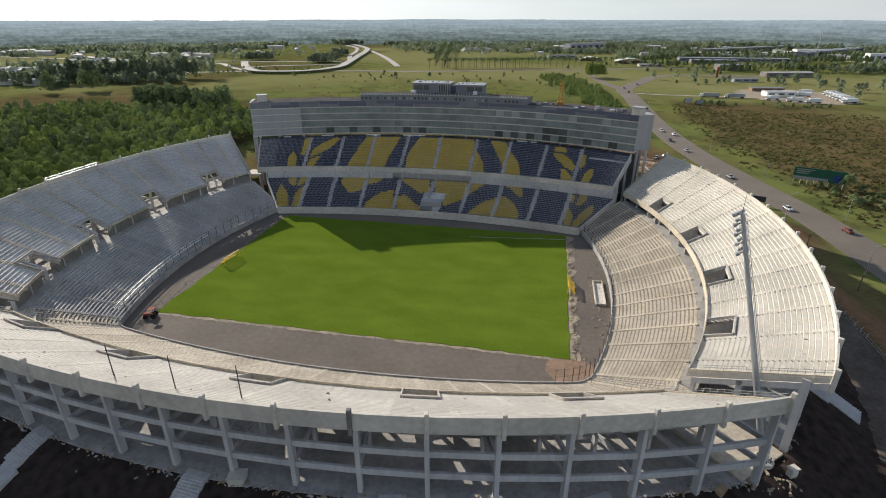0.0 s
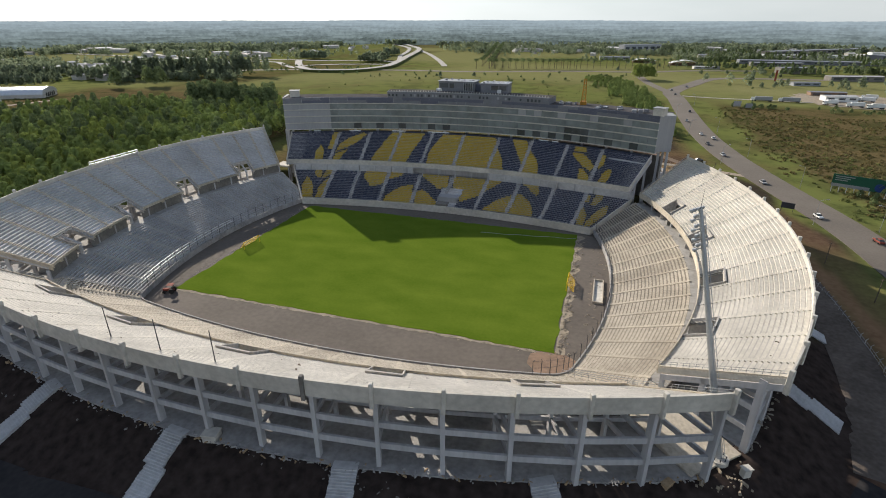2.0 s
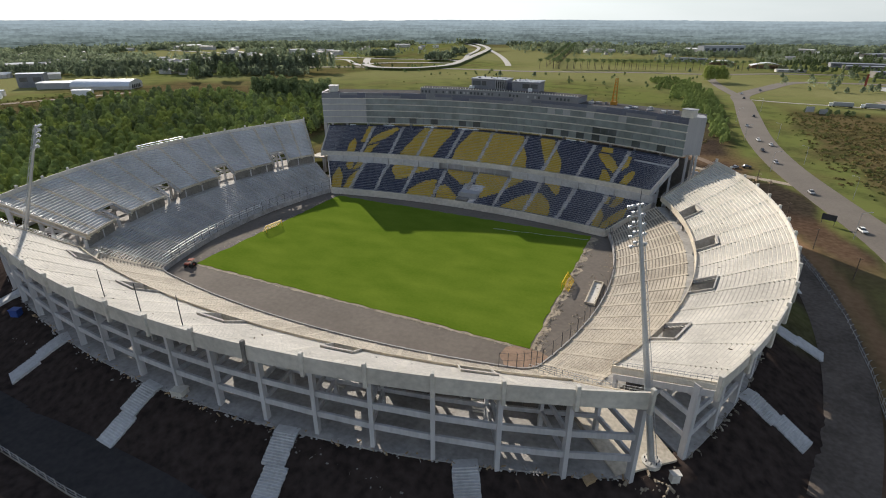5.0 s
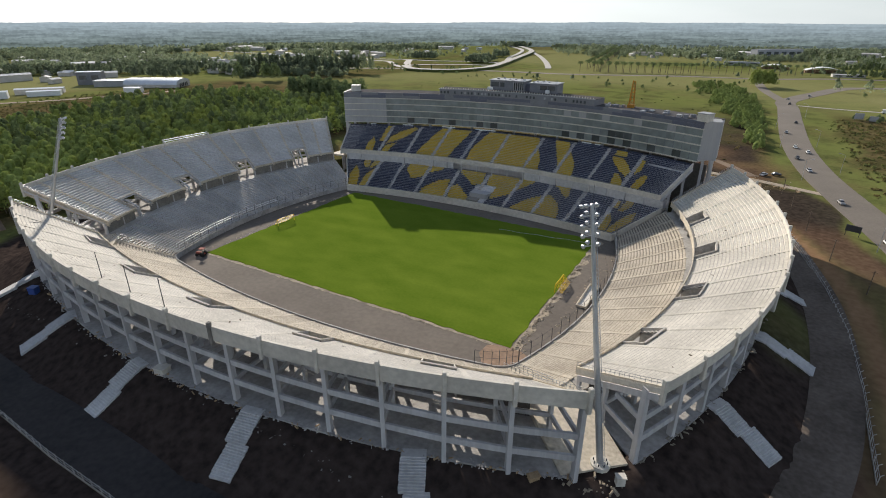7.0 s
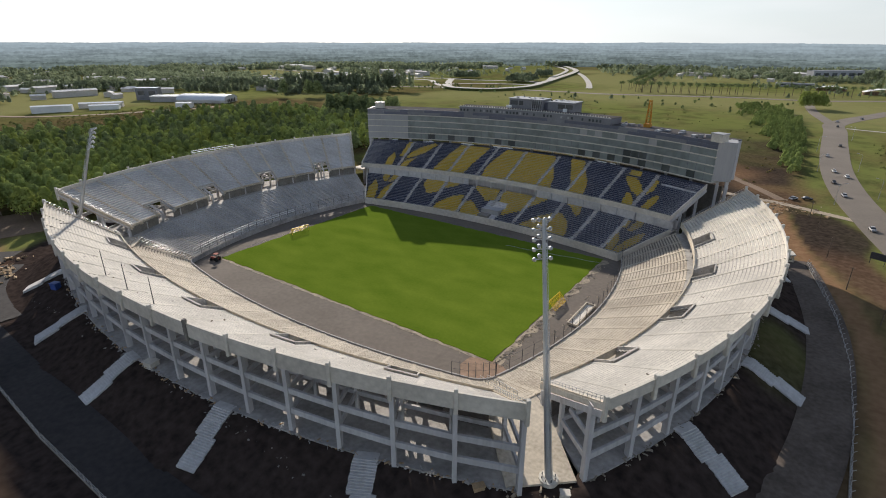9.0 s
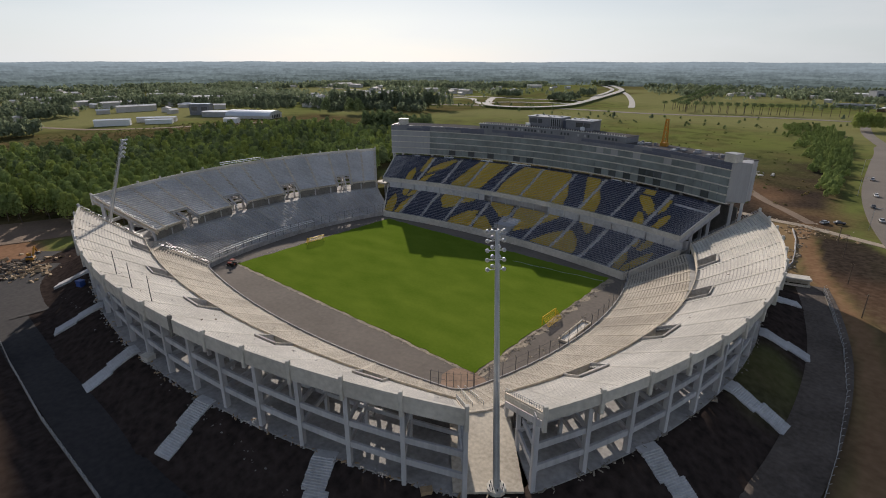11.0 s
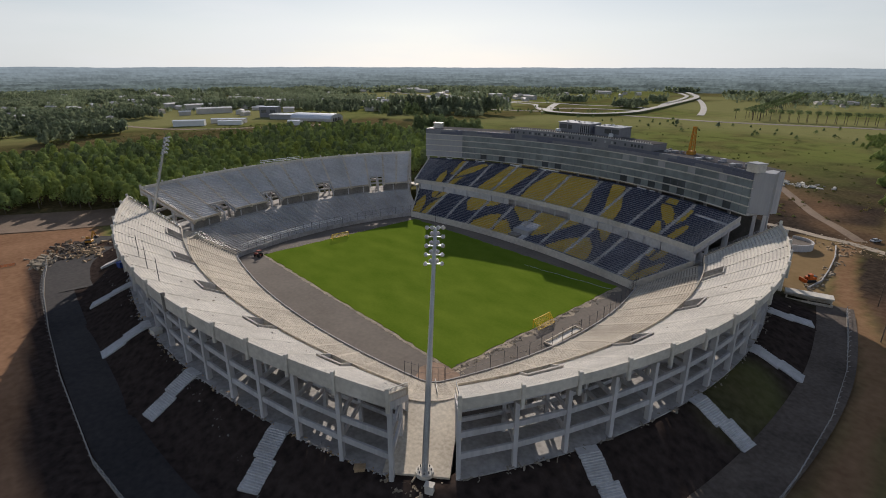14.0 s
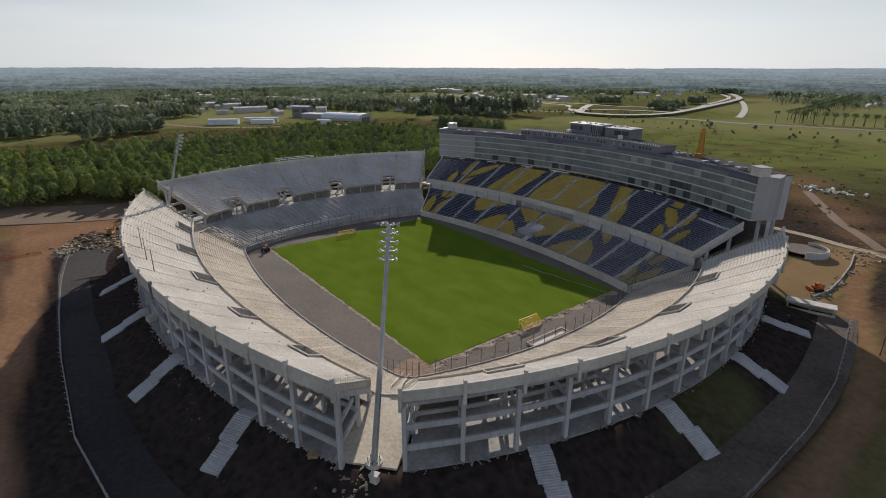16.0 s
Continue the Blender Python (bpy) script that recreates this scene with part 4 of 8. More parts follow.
# aisles across the tiers: where each starts in front and ends at the back, in blocks
AISLES_UP = list(zip((1.29, 2.23, 3.12, 4.09, 5.07, 6.09, 7.04, 8.02, 8.95), (1.36, 2.25, 3.12, 4.05, 4.95, 5.98, 6.90, 7.87, 8.80)))
AISLES_LOW = list(zip((0.74, 1.70, 2.77, 3.93, 4.98, 6.15, 7.22, 8.36, 9.36), (1.25, 2.03, 2.96, 3.95, 4.96, 6.00, 6.93, 7.94, 8.83)))

# yellow figures among the navy seats, in blocks across and shares of the tier's height
UP_LEAVES_WEST = [
    [(.84, 0), (.80, .27), (.91, .52), (1.04, .35), (1.08, 0)], [(1.14, .40), (1.18, .93), (1.36, .93), (1.27, .38)],
    [(1.40, .30), (1.44, .53), (1.69, .77), (2.04, .95), (2.16, .90), (1.94, .60), (1.65, .42)], [(1.36, 0), (1.43, .25), (1.72, .37), (1.60, .10), (1.55, 0)]]
UP_BODY = [
    [(2.58, 0), (2.55, .14), (2.78, .73), (2.88, .95), (3.84, .95), (3.80, .83), (3.68, .38), (3.62, 0)],
    [(4.26, 0), (4.18, .28), (4.21, .57), (4.36, .93), (5.88, .93), (5.98, .79), (6.08, 0)],
    [(6.1, 0), (6.06, .66), (6.36, .31), (6.54, 0)], [(6.36, .93), (6.77, .93), (6.98, .70), (7.34, .37), (7.55, 0), (7.04, 0), (6.95, .23)]]
UP_LEAVES_EAST = [
    [(8.10, .72), (8.13, .78), (8.38, .76), (8.64, .62), (8.84, .44), (8.81, .30), (8.51, .43)], [(8.07, .94), (8.37, .94), (8.43, .83), (8.13, .81)],
    [(8.47, .34), (8.63, .32), (8.94, .10), (8.94, 0), (8.67, 0)], [(8.96, .38), (8.86, .79), (8.97, .83), (9.04, .54), (9.0, .36)],
    [(9.16, .04), (9.14, .26), (9.21, .45), (9.32, .41), (9.38, .16), (9.34, .02)]]
LOW_LEAVES_WEST = [
    [(.01, .04), (.10, .45), (.37, .80), (.49, .44), (.37, .04)], [(.45, .04), (.75, .50), (1.04, .73), (.91, .31), (.71, .04)],
    [(.61, .94), (.66, 1), (.87, 1), (.80, .76), (.66, .70)], [(.85, .75), (.97, 1), (1.25, 1), (.97, .75)]]
LOW_BODY = [
    [(2.17, .80), (2.25, 1), (2.95, 1), (2.97, .64), (2.42, .47)], [(2.98, .74), (2.97, 1), (3.43, 1), (3.37, .90)],
    [(2.90, 0), (2.97, .20), (3.48, .57), (3.81, .60), (3.92, 0)], [(4.03, 0), (3.98, .42), (4.17, .49), (4.73, .18), (4.82, 0)],
    [(4.0, .94), (4.04, 1), (4.82, 1), (4.92, .63), (4.65, .55)], [(4.95, 1), (5.96, 1), (6.10, .52), (5.54, .20), (5.10, .62)],
    [(6.0, 1), (6.45, 1), (6.39, .90), (6.10, .58)], [(6.36, .04), (6.65, .42), (7.07, .68), (7.28, .64), (7.63, .47), (7.88, .27), (8.06, .04), (7.22, .04)],
    [(7.02, 1), (7.50, 1), (7.68, .75), (7.64, .68), (7.22, .91)]]
LOW_LEAVES_EAST = [
    [(9.03, .72), (8.88, .97), (9.01, .97), (9.15, .72)], [(9.23, .68), (9.10, .97), (9.32, .99), (9.40, .77), (9.34, .65)],
    [(9.42, .08), (9.10, .44), (9.11, .60), (9.45, .34), (9.68, .05)], [(9.76, .02), (9.60, .19), (9.58, .59), (9.65, .75), (9.86, .48), (9.89, .19), (9.88, .05)]]
FIG_UP, FIG_LOW = UP_LEAVES_WEST + UP_BODY + UP_LEAVES_EAST, LOW_LEAVES_WEST + LOW_BODY + LOW_LEAVES_EAST


def inside(poly, x, y):
    hit = False
    for (x0, y0), (x1, y1) in zip(poly, poly[1:] + poly[:1]):
        if (y0 > y) != (y1 > y) and x < (x1 - x0) * (y - y0) / (y1 - y0) + x0:
            hit = not hit
    return hit


def build_main_stand():
    root = thing("main_stand", "two-tier covered-seat stand with navy and yellow seats", "grandstand")

    def low(k, f):
        return along(N_FRONT, N_BACK, k, f, 0)

    def up(k, f):
        return along(N_BAL, N_TOP, k, f, 0)

    for b in range(BLOCKS):
        f0, f1 = b / BLOCKS, (b + 1) / BLOCKS
        steps("lower_terrace", terrace(low, LROWS, NL0, NL1, f0, f1, 4), CONC_GREY, CONC_GREY, root)
        steps("upper_terrace", terrace(up, UROWS, NU0, NU1, f0, f1, 4), CONC_GREY, CONC_GREY, root)
        bm = bmesh.new()
        arc_wall(bm, Arc0(N_BAL, -0.3), f0, f1, NU0 - 1.1, NU0 + 0.75, 0.3, 4)
        part("balcony_front", bm, CONC_WHITE, root, "pale concrete balcony front")
        bm = bmesh.new()
        arc_wall(bm, Arc0(N_BAL, -0.3), f0, f1, NU0 - 1.4, NU0 - 1.1, 6.0, 4)
        part("balcony_slab", bm, CONC_GREY, root)
        bm = bmesh.new()
        arc_wall(bm, Arc0(N_BACK, 4.0), f0, f1, 6.0, NU0 - 1.3, 0.3, 3)
        part("back_wall", bm, CONC_GREY, root)
        if b not in (4, 5):
            bm = bmesh.new()
            arc_wall(bm, Arc0(N_BACK, 1.0), f0 + 0.002, f1 - (0.03 if b == 3 else 0.002), NL1 - 0.4, NU0 - 1.42, 0.2, 3)
            part("infill_wall", bm, CONC_COOL, root, "plain grey wall under the balcony")
        bm = bmesh.new()
        arc_wall(bm, Arc0(N_BACK, -0.3), f0, f1, NL1 - 0.9, NL1 - 0.43, 4.6, 3)
        part("walkway", bm, CONC_FLOOR, root)
        bm = bmesh.new()
        arc_wall(bm, Arc0(N_FRONT, -0.3), f0, f1, -0.3, NL0 + 0.75, 0.3, 4)
        part("front_wall", bm, CONC_WHITE, root, "pale front wall along the pitch")
        # aisle strips
        for tier, n, z0, z1, lanes in ((low, LROWS, NL0, NL1, AISLES_LOW), (up, UROWS, NU0, NU1, AISLES_UP)):
            if b:
                g0, g1 = (u / BLOCKS for u in lanes[b - 1])
                aisle_steps("aisle_steps", lambda k, f: tier(k, f + (g1 - g0) * k), n, z0, z1, g0, 0.0055, CONC_DUSTY, root)
    for b in range(BLOCKS * 2 + 1):
        f = b / (BLOCKS * 2)
        bm = bmesh.new()
        p = Arc0(N_BACK, 0.6).at(f)
        box(bm, p.x - 0.18, p.x + 0.18, p.y - 0.18, p.y + 0.18, NL1 - 1.0, NU0 - 1.2)
        part("column", bm, CONC_GREY, root)
    # seats, row by row
    heaps = {True: ([], []), False: ([], [])}

    def seat(p, t, s, z, yellow):
        V, F = heaps[yellow]
        a = len(V)
        w, d, h = 0.22, 0.36, 0.34
        for i, j, k in ((-1, 0, .30), (1, 0, .30), (1, d, .30), (-1, d, .30), (-1, 0, .20), (1, 0, .20), (-1, d, .30 + h), (1, d, .30 + h), (-1, d + .07, .30 + h), (1, d + .07, .30 + h), (-1, d + .05, .25), (1, d + .05, .25)):
            q = p + s * (i * w) + t * (j + 0.44)
            V.append((q.x, q.y, z + k))
        F.extend([(a, a + 1, a + 2, a + 3), (a + 4, a + 5, a + 1, a), (a + 3, a + 2, a + 7, a + 6), (a + 6, a + 7, a + 9, a + 8), (a + 8, a + 9, a + 11, a + 10)])

    for tier, n, z0, z1, figs, length, lanes in ((low, LROWS, NL0, NL1, FIG_LOW, 118, AISLES_LOW), (up, UROWS, NU0, NU1, FIG_UP, 146, AISLES_UP)):
        for r in range(n):
            num = int(length * (1 + 0.09 * r / n) / 0.52)
            v = (r + 0.5) / n
            z = z0 + (z1 - z0) / n * r
            for i in range(num):
                f = (i + 0.5) / num
                U = f * BLOCKS
                if any(abs(U - u0 - (u1 - u0) * v) * length / BLOCKS < 0.72 for u0, u1 in lanes):
                    continue
                if tier is low and 4.78 < U < 5.46 and r < 11:
                    continue
                if tier is up and r == 15 and U > 9.05:
                    continue
                p, b = tier(r / n, f), tier((r + 1) / n, f)
                t = (b - p).normalized()
                seat(p, t, Vector((-t.y, t.x, 0)), z, any(inside(g, U, v) for g in figs))
    for yellow, name, m, lab in ((False, "navy_seating", SEAT_NAVY, "rows of navy plastic seats"), (True, "yellow_seating", SEAT_YELLOW, "yellow plastic seats in leaf and star figures")):
        V, F = heaps[yellow]
        tagged(link(name, V, F, m, root, lab), kind="stuff")
    # white strips added behind the last row to stand for patches of sunlight
    for u0, u1 in ((0.62, 0.80), (1.62, 1.95), (2.85, 3.25), (3.88, 4.50), (7.05, 7.32), (7.42, 7.58)):
        bm = bmesh.new()
        arc_wall(bm, Arc0(N_TOP, 0.25), u0 / BLOCKS, u1 / BLOCKS, NU1 - 0.45, NU1 + 0.55, 0.05, 3)
        part("board", bm, PAINT_WHITE, root, "white strip standing for a sunlit patch behind the last row")
    # directors' platform and players' tunnel in the lower tier
    bm = bmesh.new()
    a, b, c, d = low(0.2, 0.48), low(0.2, 0.545), low(0.58, 0.545), low(0.58, 0.48)
    hexa(bm, [p + Vector((0, 0, 2.0)) for p in (a, b, c, d)] + [p + Vector((0, 0, 5.2)) for p in (a, b, c, d)])
    part("platform", bm, CLAD_LIGHT, root, "pale concrete platform above the tunnel")
    # solid block whose dark colour stands for the shade inside the tunnel
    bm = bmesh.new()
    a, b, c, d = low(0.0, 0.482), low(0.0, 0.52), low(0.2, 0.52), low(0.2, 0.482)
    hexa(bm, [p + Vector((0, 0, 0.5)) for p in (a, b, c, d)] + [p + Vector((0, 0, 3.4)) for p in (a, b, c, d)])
    part("tunnel", bm, CONC_DARK, root, "dark block standing for the shaded tunnel mouth")
    # sloping side walls
    for f in (0, 1):
        for A, B, za, zb in ((N_FRONT.at(f), N_BACK.at(f), NL0 + 0.6, NL1 + 0.6), (N_BAL.at(f), N_TOP.at(f), NU0 + 0.7, NU1 + 0.6)):
            t = (B - A).normalized()
            s = Vector((-t.y, t.x, 0)) * 0.2
            drop = 2.5 if za < 5 else 1.5
            bm = bmesh.new()
            hexa(bm, [A - s + Vector((0, 0, za - drop)), B - s + Vector((0, 0, zb - drop)), B + s + Vector((0, 0, zb - drop)), A + s + Vector((0, 0, za - drop)),
                      A - s + Vector((0, 0, za)), B - s + Vector((0, 0, zb)), B + s + Vector((0, 0, zb)), A + s + Vector((0, 0, za))])
            part("side_wall", bm, CONC_WHITE, root, "pale sloping side wall")
        # rakers and legs under the open end
        for A, B, za, zb in ((N_BAL.at(f), N_TOP.at(f), NU0 - 0.8, NU1 - 1.0),):
            bm = bmesh.new()
            bar(bm, A + Vector((0, 0, za - 0.6)), B + Vector((0, 0, zb - 0.6)), 0.6, 1.2)
            part("raker_beam", bm, CONC_GREY, root)
            for k in (0.3, 0.75):
                p = A.lerp(B, k)
                bm = bmesh.new()
                box(bm, p.x - 0.4, p.x + 0.4, p.y - 0.4, p.y + 0.4, 3.0, za + (zb - za) * k - 0.8)
                part("column", bm, CONC_GREY, root)
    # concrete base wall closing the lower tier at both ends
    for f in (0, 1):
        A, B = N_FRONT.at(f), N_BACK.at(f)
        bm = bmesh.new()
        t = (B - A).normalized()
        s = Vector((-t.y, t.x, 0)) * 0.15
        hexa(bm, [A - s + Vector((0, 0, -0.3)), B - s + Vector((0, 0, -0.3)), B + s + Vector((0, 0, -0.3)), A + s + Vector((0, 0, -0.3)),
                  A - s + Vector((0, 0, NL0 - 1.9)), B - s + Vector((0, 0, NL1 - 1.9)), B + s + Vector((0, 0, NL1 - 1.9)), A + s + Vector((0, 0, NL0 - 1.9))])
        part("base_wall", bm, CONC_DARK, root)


build_main_stand()

FLOORS = (23.4, 26.3, 29.2, 32.1)
ROOF_Z = 37.2


def build_main_building():
    root = thing("stand_building", "long curved glazed office building above the seats", "building")
    n = 48
    # body, set back behind the glass
    BODY = Arc0(N_FACE, 0.45)
    bm = bmesh.new()
    arc_wall(bm, BODY, 0, 1, FLOORS[0] - 0.3, ROOF_Z - 0.3, 11.5, n)
    part("body", bm, CONC_GREY, root)
    bm = bmesh.new()
    arc_wall(bm, Arc0(N_FACE, 0.1), 0, 1, ROOF_Z - 0.3, ROOF_Z + 0.05, 12.0, n)
    part("roof", bm, ROOF_MEMBRANE, root, "flat grey roof")
    # legs under the building
    for i in range(17):
        p = Arc0(N_FACE, 3.5).at(i / 16)
        bm = bmesh.new()
        box(bm, p.x - 0.45, p.x + 0.45, p.y - 0.45, p.y + 0.45, 3.0, FLOORS[0] - 0.2)
        part("column", bm, CONC_GREY, root)
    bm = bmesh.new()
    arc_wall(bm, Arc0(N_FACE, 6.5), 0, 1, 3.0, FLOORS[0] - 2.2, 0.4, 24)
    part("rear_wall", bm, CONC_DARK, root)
    # floor ledges
    for z in (*FLOORS, 34.7):
        bm = bmesh.new()
        arc_wall(bm, Arc0(N_FACE, -0.42), 0, 1, z - 0.2, z + 0.13, 1.0, n)
        part("ledge", bm, CONC_WHITE, root, "light grey floor edge")
    # panes of each storey share one flat mesh
    wide = (N_FACE.a1 - N_FACE.a0) * N_FACE.R / n
    bm = bmesh.new()
    box(bm, -wide / 2 + 0.06, wide / 2 - 0.06, -0.06, 0.06, 0.14, 2.56)
    pane = part("pane", bm, GLASS, root)
    bm = bmesh.new()
    box(bm, -wide / 2 + 0.06, wide / 2 - 0.06, -0.06, 0.06, 0.14, 2.56)
    dark = part("pane", bm, GLASS_DARK, root)
    bm = bmesh.new()
    box(bm, -wide / 2 + 0.02, wide / 2 - 0.02, -0.06, 0.06, 0.12, 2.6)
    panel = part("wall_panel", bm, CLAD_LIGHT, root, "light wall panel")
    bm = bmesh.new()
    box(bm, -0.05, 0.05, -0.10, 0.1, 0.12, 2.6)
    mullion = part("mullion", bm, CLAD_GREY, root)
    bm = bmesh.new()
    box(bm, -0.03, 0.03, -0.07, 0.1, 0.12, 2.6)
    bead = part("mullion", bm, CLAD_MID, root)
    first = {pane: True, dark: True, panel: True, mullion: True, bead: True}
    r = random.Random(5)

    def put(src, m):
        if first[src]:
            first[src] = False
            src.matrix_basis = m
        else:
            o = new(src.name.split(".")[0], src.data)
            o.parent = root
            o.matrix_basis = m

    for level, z in enumerate(FLOORS):
        for i in range(n):
            f = (i + 0.5) / n
            p, q = N_FACE.at(i / n), N_FACE.at((i + 1) / n)
            ang = math.atan2(q.y - p.y, q.x - p.x)
            c = (p + q) / 2
            m = Matrix.Translation((c.x, c.y, z)) @ Matrix.Rotation(ang, 4, "Z")
            if i < 6 or (level == 3 and r.random() < 0.12):
                put(panel, m)
            elif (level == 1 and 0.78 < f < 0.83) or (level == 0 and r.random() < (0.45 if 0.70 < f < 0.90 else 0.14)) or r.random() < 0.004:
                put(dark, m)
            else:
                put(pane, m)
            if i >= 6:
                put(bead if level > 1 else mullion, Matrix.Translation((p.x, p.y, z)) @ Matrix.Rotation(ang, 4, "Z"))
    # two courses of cladding in mixed greys along the top
    k = 40
    for course in range(2):
        i = 0
        while i < k:
            step = r.choice((1, 2, 2, 3))
            f0, f1 = i / k, min(1, (i + step) / k)
            bm = bmesh.new()
            arc_wall(bm, Arc0(N_FACE, -0.15), f0 + 0.0004, f1 - 0.0004, 34.85 + 1.25 * course, 34.85 + 1.25 * (course + 1) - 0.03, 0.3, max(1, step * 2))
            part("cladding_panel", bm, r.choice((CLAD_GREY, CLAD_GREY, CLAD_GREY, CLAD_MID)) if course else r.choice((CLAD_MID, CLAD_MID, CLAD_GREY)), root)
            i += step
    # raised middle storey with small windows
    f0, f1 = 0.285, 0.725
    bm = bmesh.new()
    arc_wall(bm, Arc0(N_FACE, -0.1), f0, f1, ROOF_Z + 0.1, 39.7, 9.0, 24)
    part("upper_storey", bm, CLAD_MID, root, "raised grey storey in the middle of the roof")
    bm = bmesh.new()
    arc_wall(bm, Arc0(N_FACE, -0.25), f0 - 0.002, f1 + 0.002, 39.7, 39.95, 0.45, 24)
    part("coping", bm, CLAD_LIGHT, root)
    bm = bmesh.new()
    arc_wall(bm, Arc0(N_FACE, 0.22), f0 - 0.001, f1 + 0.001, 39.7, 39.85, 8.9, 24)
    part("upper_roof", bm, ROOF_MEMBRANE, root, "flat roof of the raised storey")
    for i in range(44):
        f = f0 + (f1 - f0) * (i + 0.5) / 44
        if r.random() < 0.3:
            continue
        p, q = N_FACE.at(f - 0.002), N_FACE.at(f + 0.002)
        ang = math.atan2(q.y - p.y, q.x - p.x)
        bm = bmesh.new()
        box(bm, -0.4, 0.4, -0.16, 0.0, 37.9, 38.9, Matrix.Translation((*Arc0(N_FACE, -0.1).at(f).xy, 0)) @ Matrix.Rotation(ang, 4, "Z"))
        part("window", bm, GLASS_DARK if r.random() < 0.7 else CLAD_LIGHT, root)
    for i in range(60):
        p = Arc0(N_FACE, 0.1).at(f0 + (f1 - f0) * (i + 0.5) / 60)
        bm = bmesh.new()
        box(bm, p.x - 0.12, p.x + 0.12, p.y - 0.12, p.y + 0.12, 39.9, 40.5)
        part("parapet_stub", bm, CONC_WHITE, root)
    # rooftop cabin: two blocks with a recessed link behind louvres
    bm = bmesh.new()
    box(bm, -16, 0.6, 94.3, 103, 37.2, 44.0)
    cabin = part("roof_cabin", bevelled(bm, 0.06), CLAD_MID, root, "flat-roofed grey control cabin on the roof")
    bm = bmesh.new()
    box(bm, 3.4, 15.6, 94.0, 103, 37.2, 43.6)
    annex = part("roof_cabin", bevelled(bm, 0.06), CLAD_MID, root, "second grey cabin block on the roof")
    bm = bmesh.new()
    box(bm, 0.6, 3.4, 96.6, 102.6, 37.2, 42.9)
    part("cabin_link", bm, CLAD_GREY, cabin, "recessed dark link between the cabins")
    for x0, x1, z, own in ((-16.3, 0.9, 44.0, cabin), (3.1, 15.9, 43.6, annex)):
        bm = bmesh.new()
        box(bm, x0, x1, 93.8, 103.3, z, z + 0.22)
        part("cabin_roof", bm, PAINT_GREY, own)
        for e in range(9):
            x, y, a = r.uniform(x0 + 0.6, x1 - 1.6), r.uniform(94.4, 102), r.uniform(0.3, 0.9)
            bm = bmesh.new()
            box(bm, x, x + a * 1.5, y, y + a, z + 0.22, z + r.uniform(0.4, 0.75))
            part("roof_clutter", bm, r.choice((CLAD_LIGHT, STEEL_DARK, PAINT_WHITE)), own)
    for x0, x1, z0, z1, y, own in ((-15.4, -11.6, 41.3, 43.2, 94.3, cabin), (-10.9, -8.9, 41.3, 43.2, 94.3, cabin), (-4.6, 0.2, 40.4, 43.3, 94.3, cabin), (8.2, 11.4, 41.0, 42.9, 94.0, annex), (11.8, 15.0, 41.0, 42.9, 94.0, annex)):
        bm = bmesh.new()
        box(bm, x0, x1, y - 0.14, y + 0.02, z0, z1)
        part("cabin_window", bm, GLASS_DARK, own)
    for x in (-4.4, -3.4, -2.4, -1.4, -0.4):
        bm = bmesh.new()
        box(bm, x, x + 0.25, 93.7, 93.95, 40, 43.9)
        part("cabin_post", bm, CLAD_LIGHT, cabin)
    bm = bmesh.new()
    box(bm, -16.6, -14.4, 92.6, 94.0, 39.9, 41.0)
    part("plant_box", bevelled(bm, 0.05), PAINT_WHITE, root)
    bm = bmesh.new()
    box(bm, 11.2, 12.8, 92.4, 93.6, 39.9, 41.3)
    part("plant_box", bevelled(bm, 0.05), PAINT_WHITE, root)
    # end block: a blank wall that turns from the facade
    for sx, plan in ((1, [(77.0, 69.9), (82.6, 71.3), (81.6, 77.6), (79.6, 78.2)]), (-1, [(-80.5, 68.0), (-81.2, 68.8), (-86.0, 80.0), (-84.5, 80.0)])):
        bm = bmesh.new()
        q = plan if sx > 0 else plan[::-1]
        hexa(bm, [Vector((x, y, 24.0)) for x, y in q] + [Vector((x, y, ROOF_Z + 0.1)) for x, y in q])
        part("end_wall", bm, CLAD_LIGHT, root, "blank light-grey end wall")
        for x, y in plan[1:3]:
            bm = bmesh.new()
            box(bm, x - 0.9 * sx - 0.4, x - 0.9 * sx + 0.4, y - 0.4 + 0.5, y + 0.9, 3.0, 24.0)
            part("column", bm, CONC_GREY, root)
    for x, y, a in ((76.8, 71.2, 25), (-78.3, 74.6, -27)):
        bm = bmesh.new()
        box(bm, -2.0, 2.0, -1.8, 1.8, ROOF_Z, 39.8, pose(x, y, 0, 0, 0, -a))
        stair = part("stair_head", bm, CONC_WHITE, root, "square stair head on the roof")
        bm = bmesh.new()
        box(bm, -2.2, 2.2, -2.0, 2.0, 39.8, 40.05, pose(x, y, 0, 0, 0, -a))
        part("stair_roof", bm, CLAD_LIGHT, stair)
    # low plant boxes and pipes on the right part of the roof
    for i in range(14):
        p = Arc0(N_FACE, r.uniform(2, 8)).at(r.uniform(0.74, 0.97))
        s = r.uniform(0.4, 1.3)
        bm = bmesh.new()
        box(bm, -s, s, -s * 0.7, s * 0.7, ROOF_Z, ROOF_Z + r.uniform(0.4, 1.2), pose(p.x, p.y, 0, 0, 0, r.uniform(0, 90)))
        part("plant_box", bevelled(bm, 0.04), r.choice((CLAD_MID, PAINT_GREY, CLAD_LIGHT)), root)
    # left terrace slab beside the seats
    bm = bmesh.new()
    box(bm, -79.5, -72.5, 54.5, 61.0, 9.9, 10.6)
    part("side_terrace", bm, CONC_WHITE, root, "small white terrace at the stand's end")
    for x, y in ((-79, 55), (-73, 55)):
        bm = bmesh.new()
        box(bm, x - 0.3, x + 0.3, y - 0.3, y + 0.3, 3, 10)
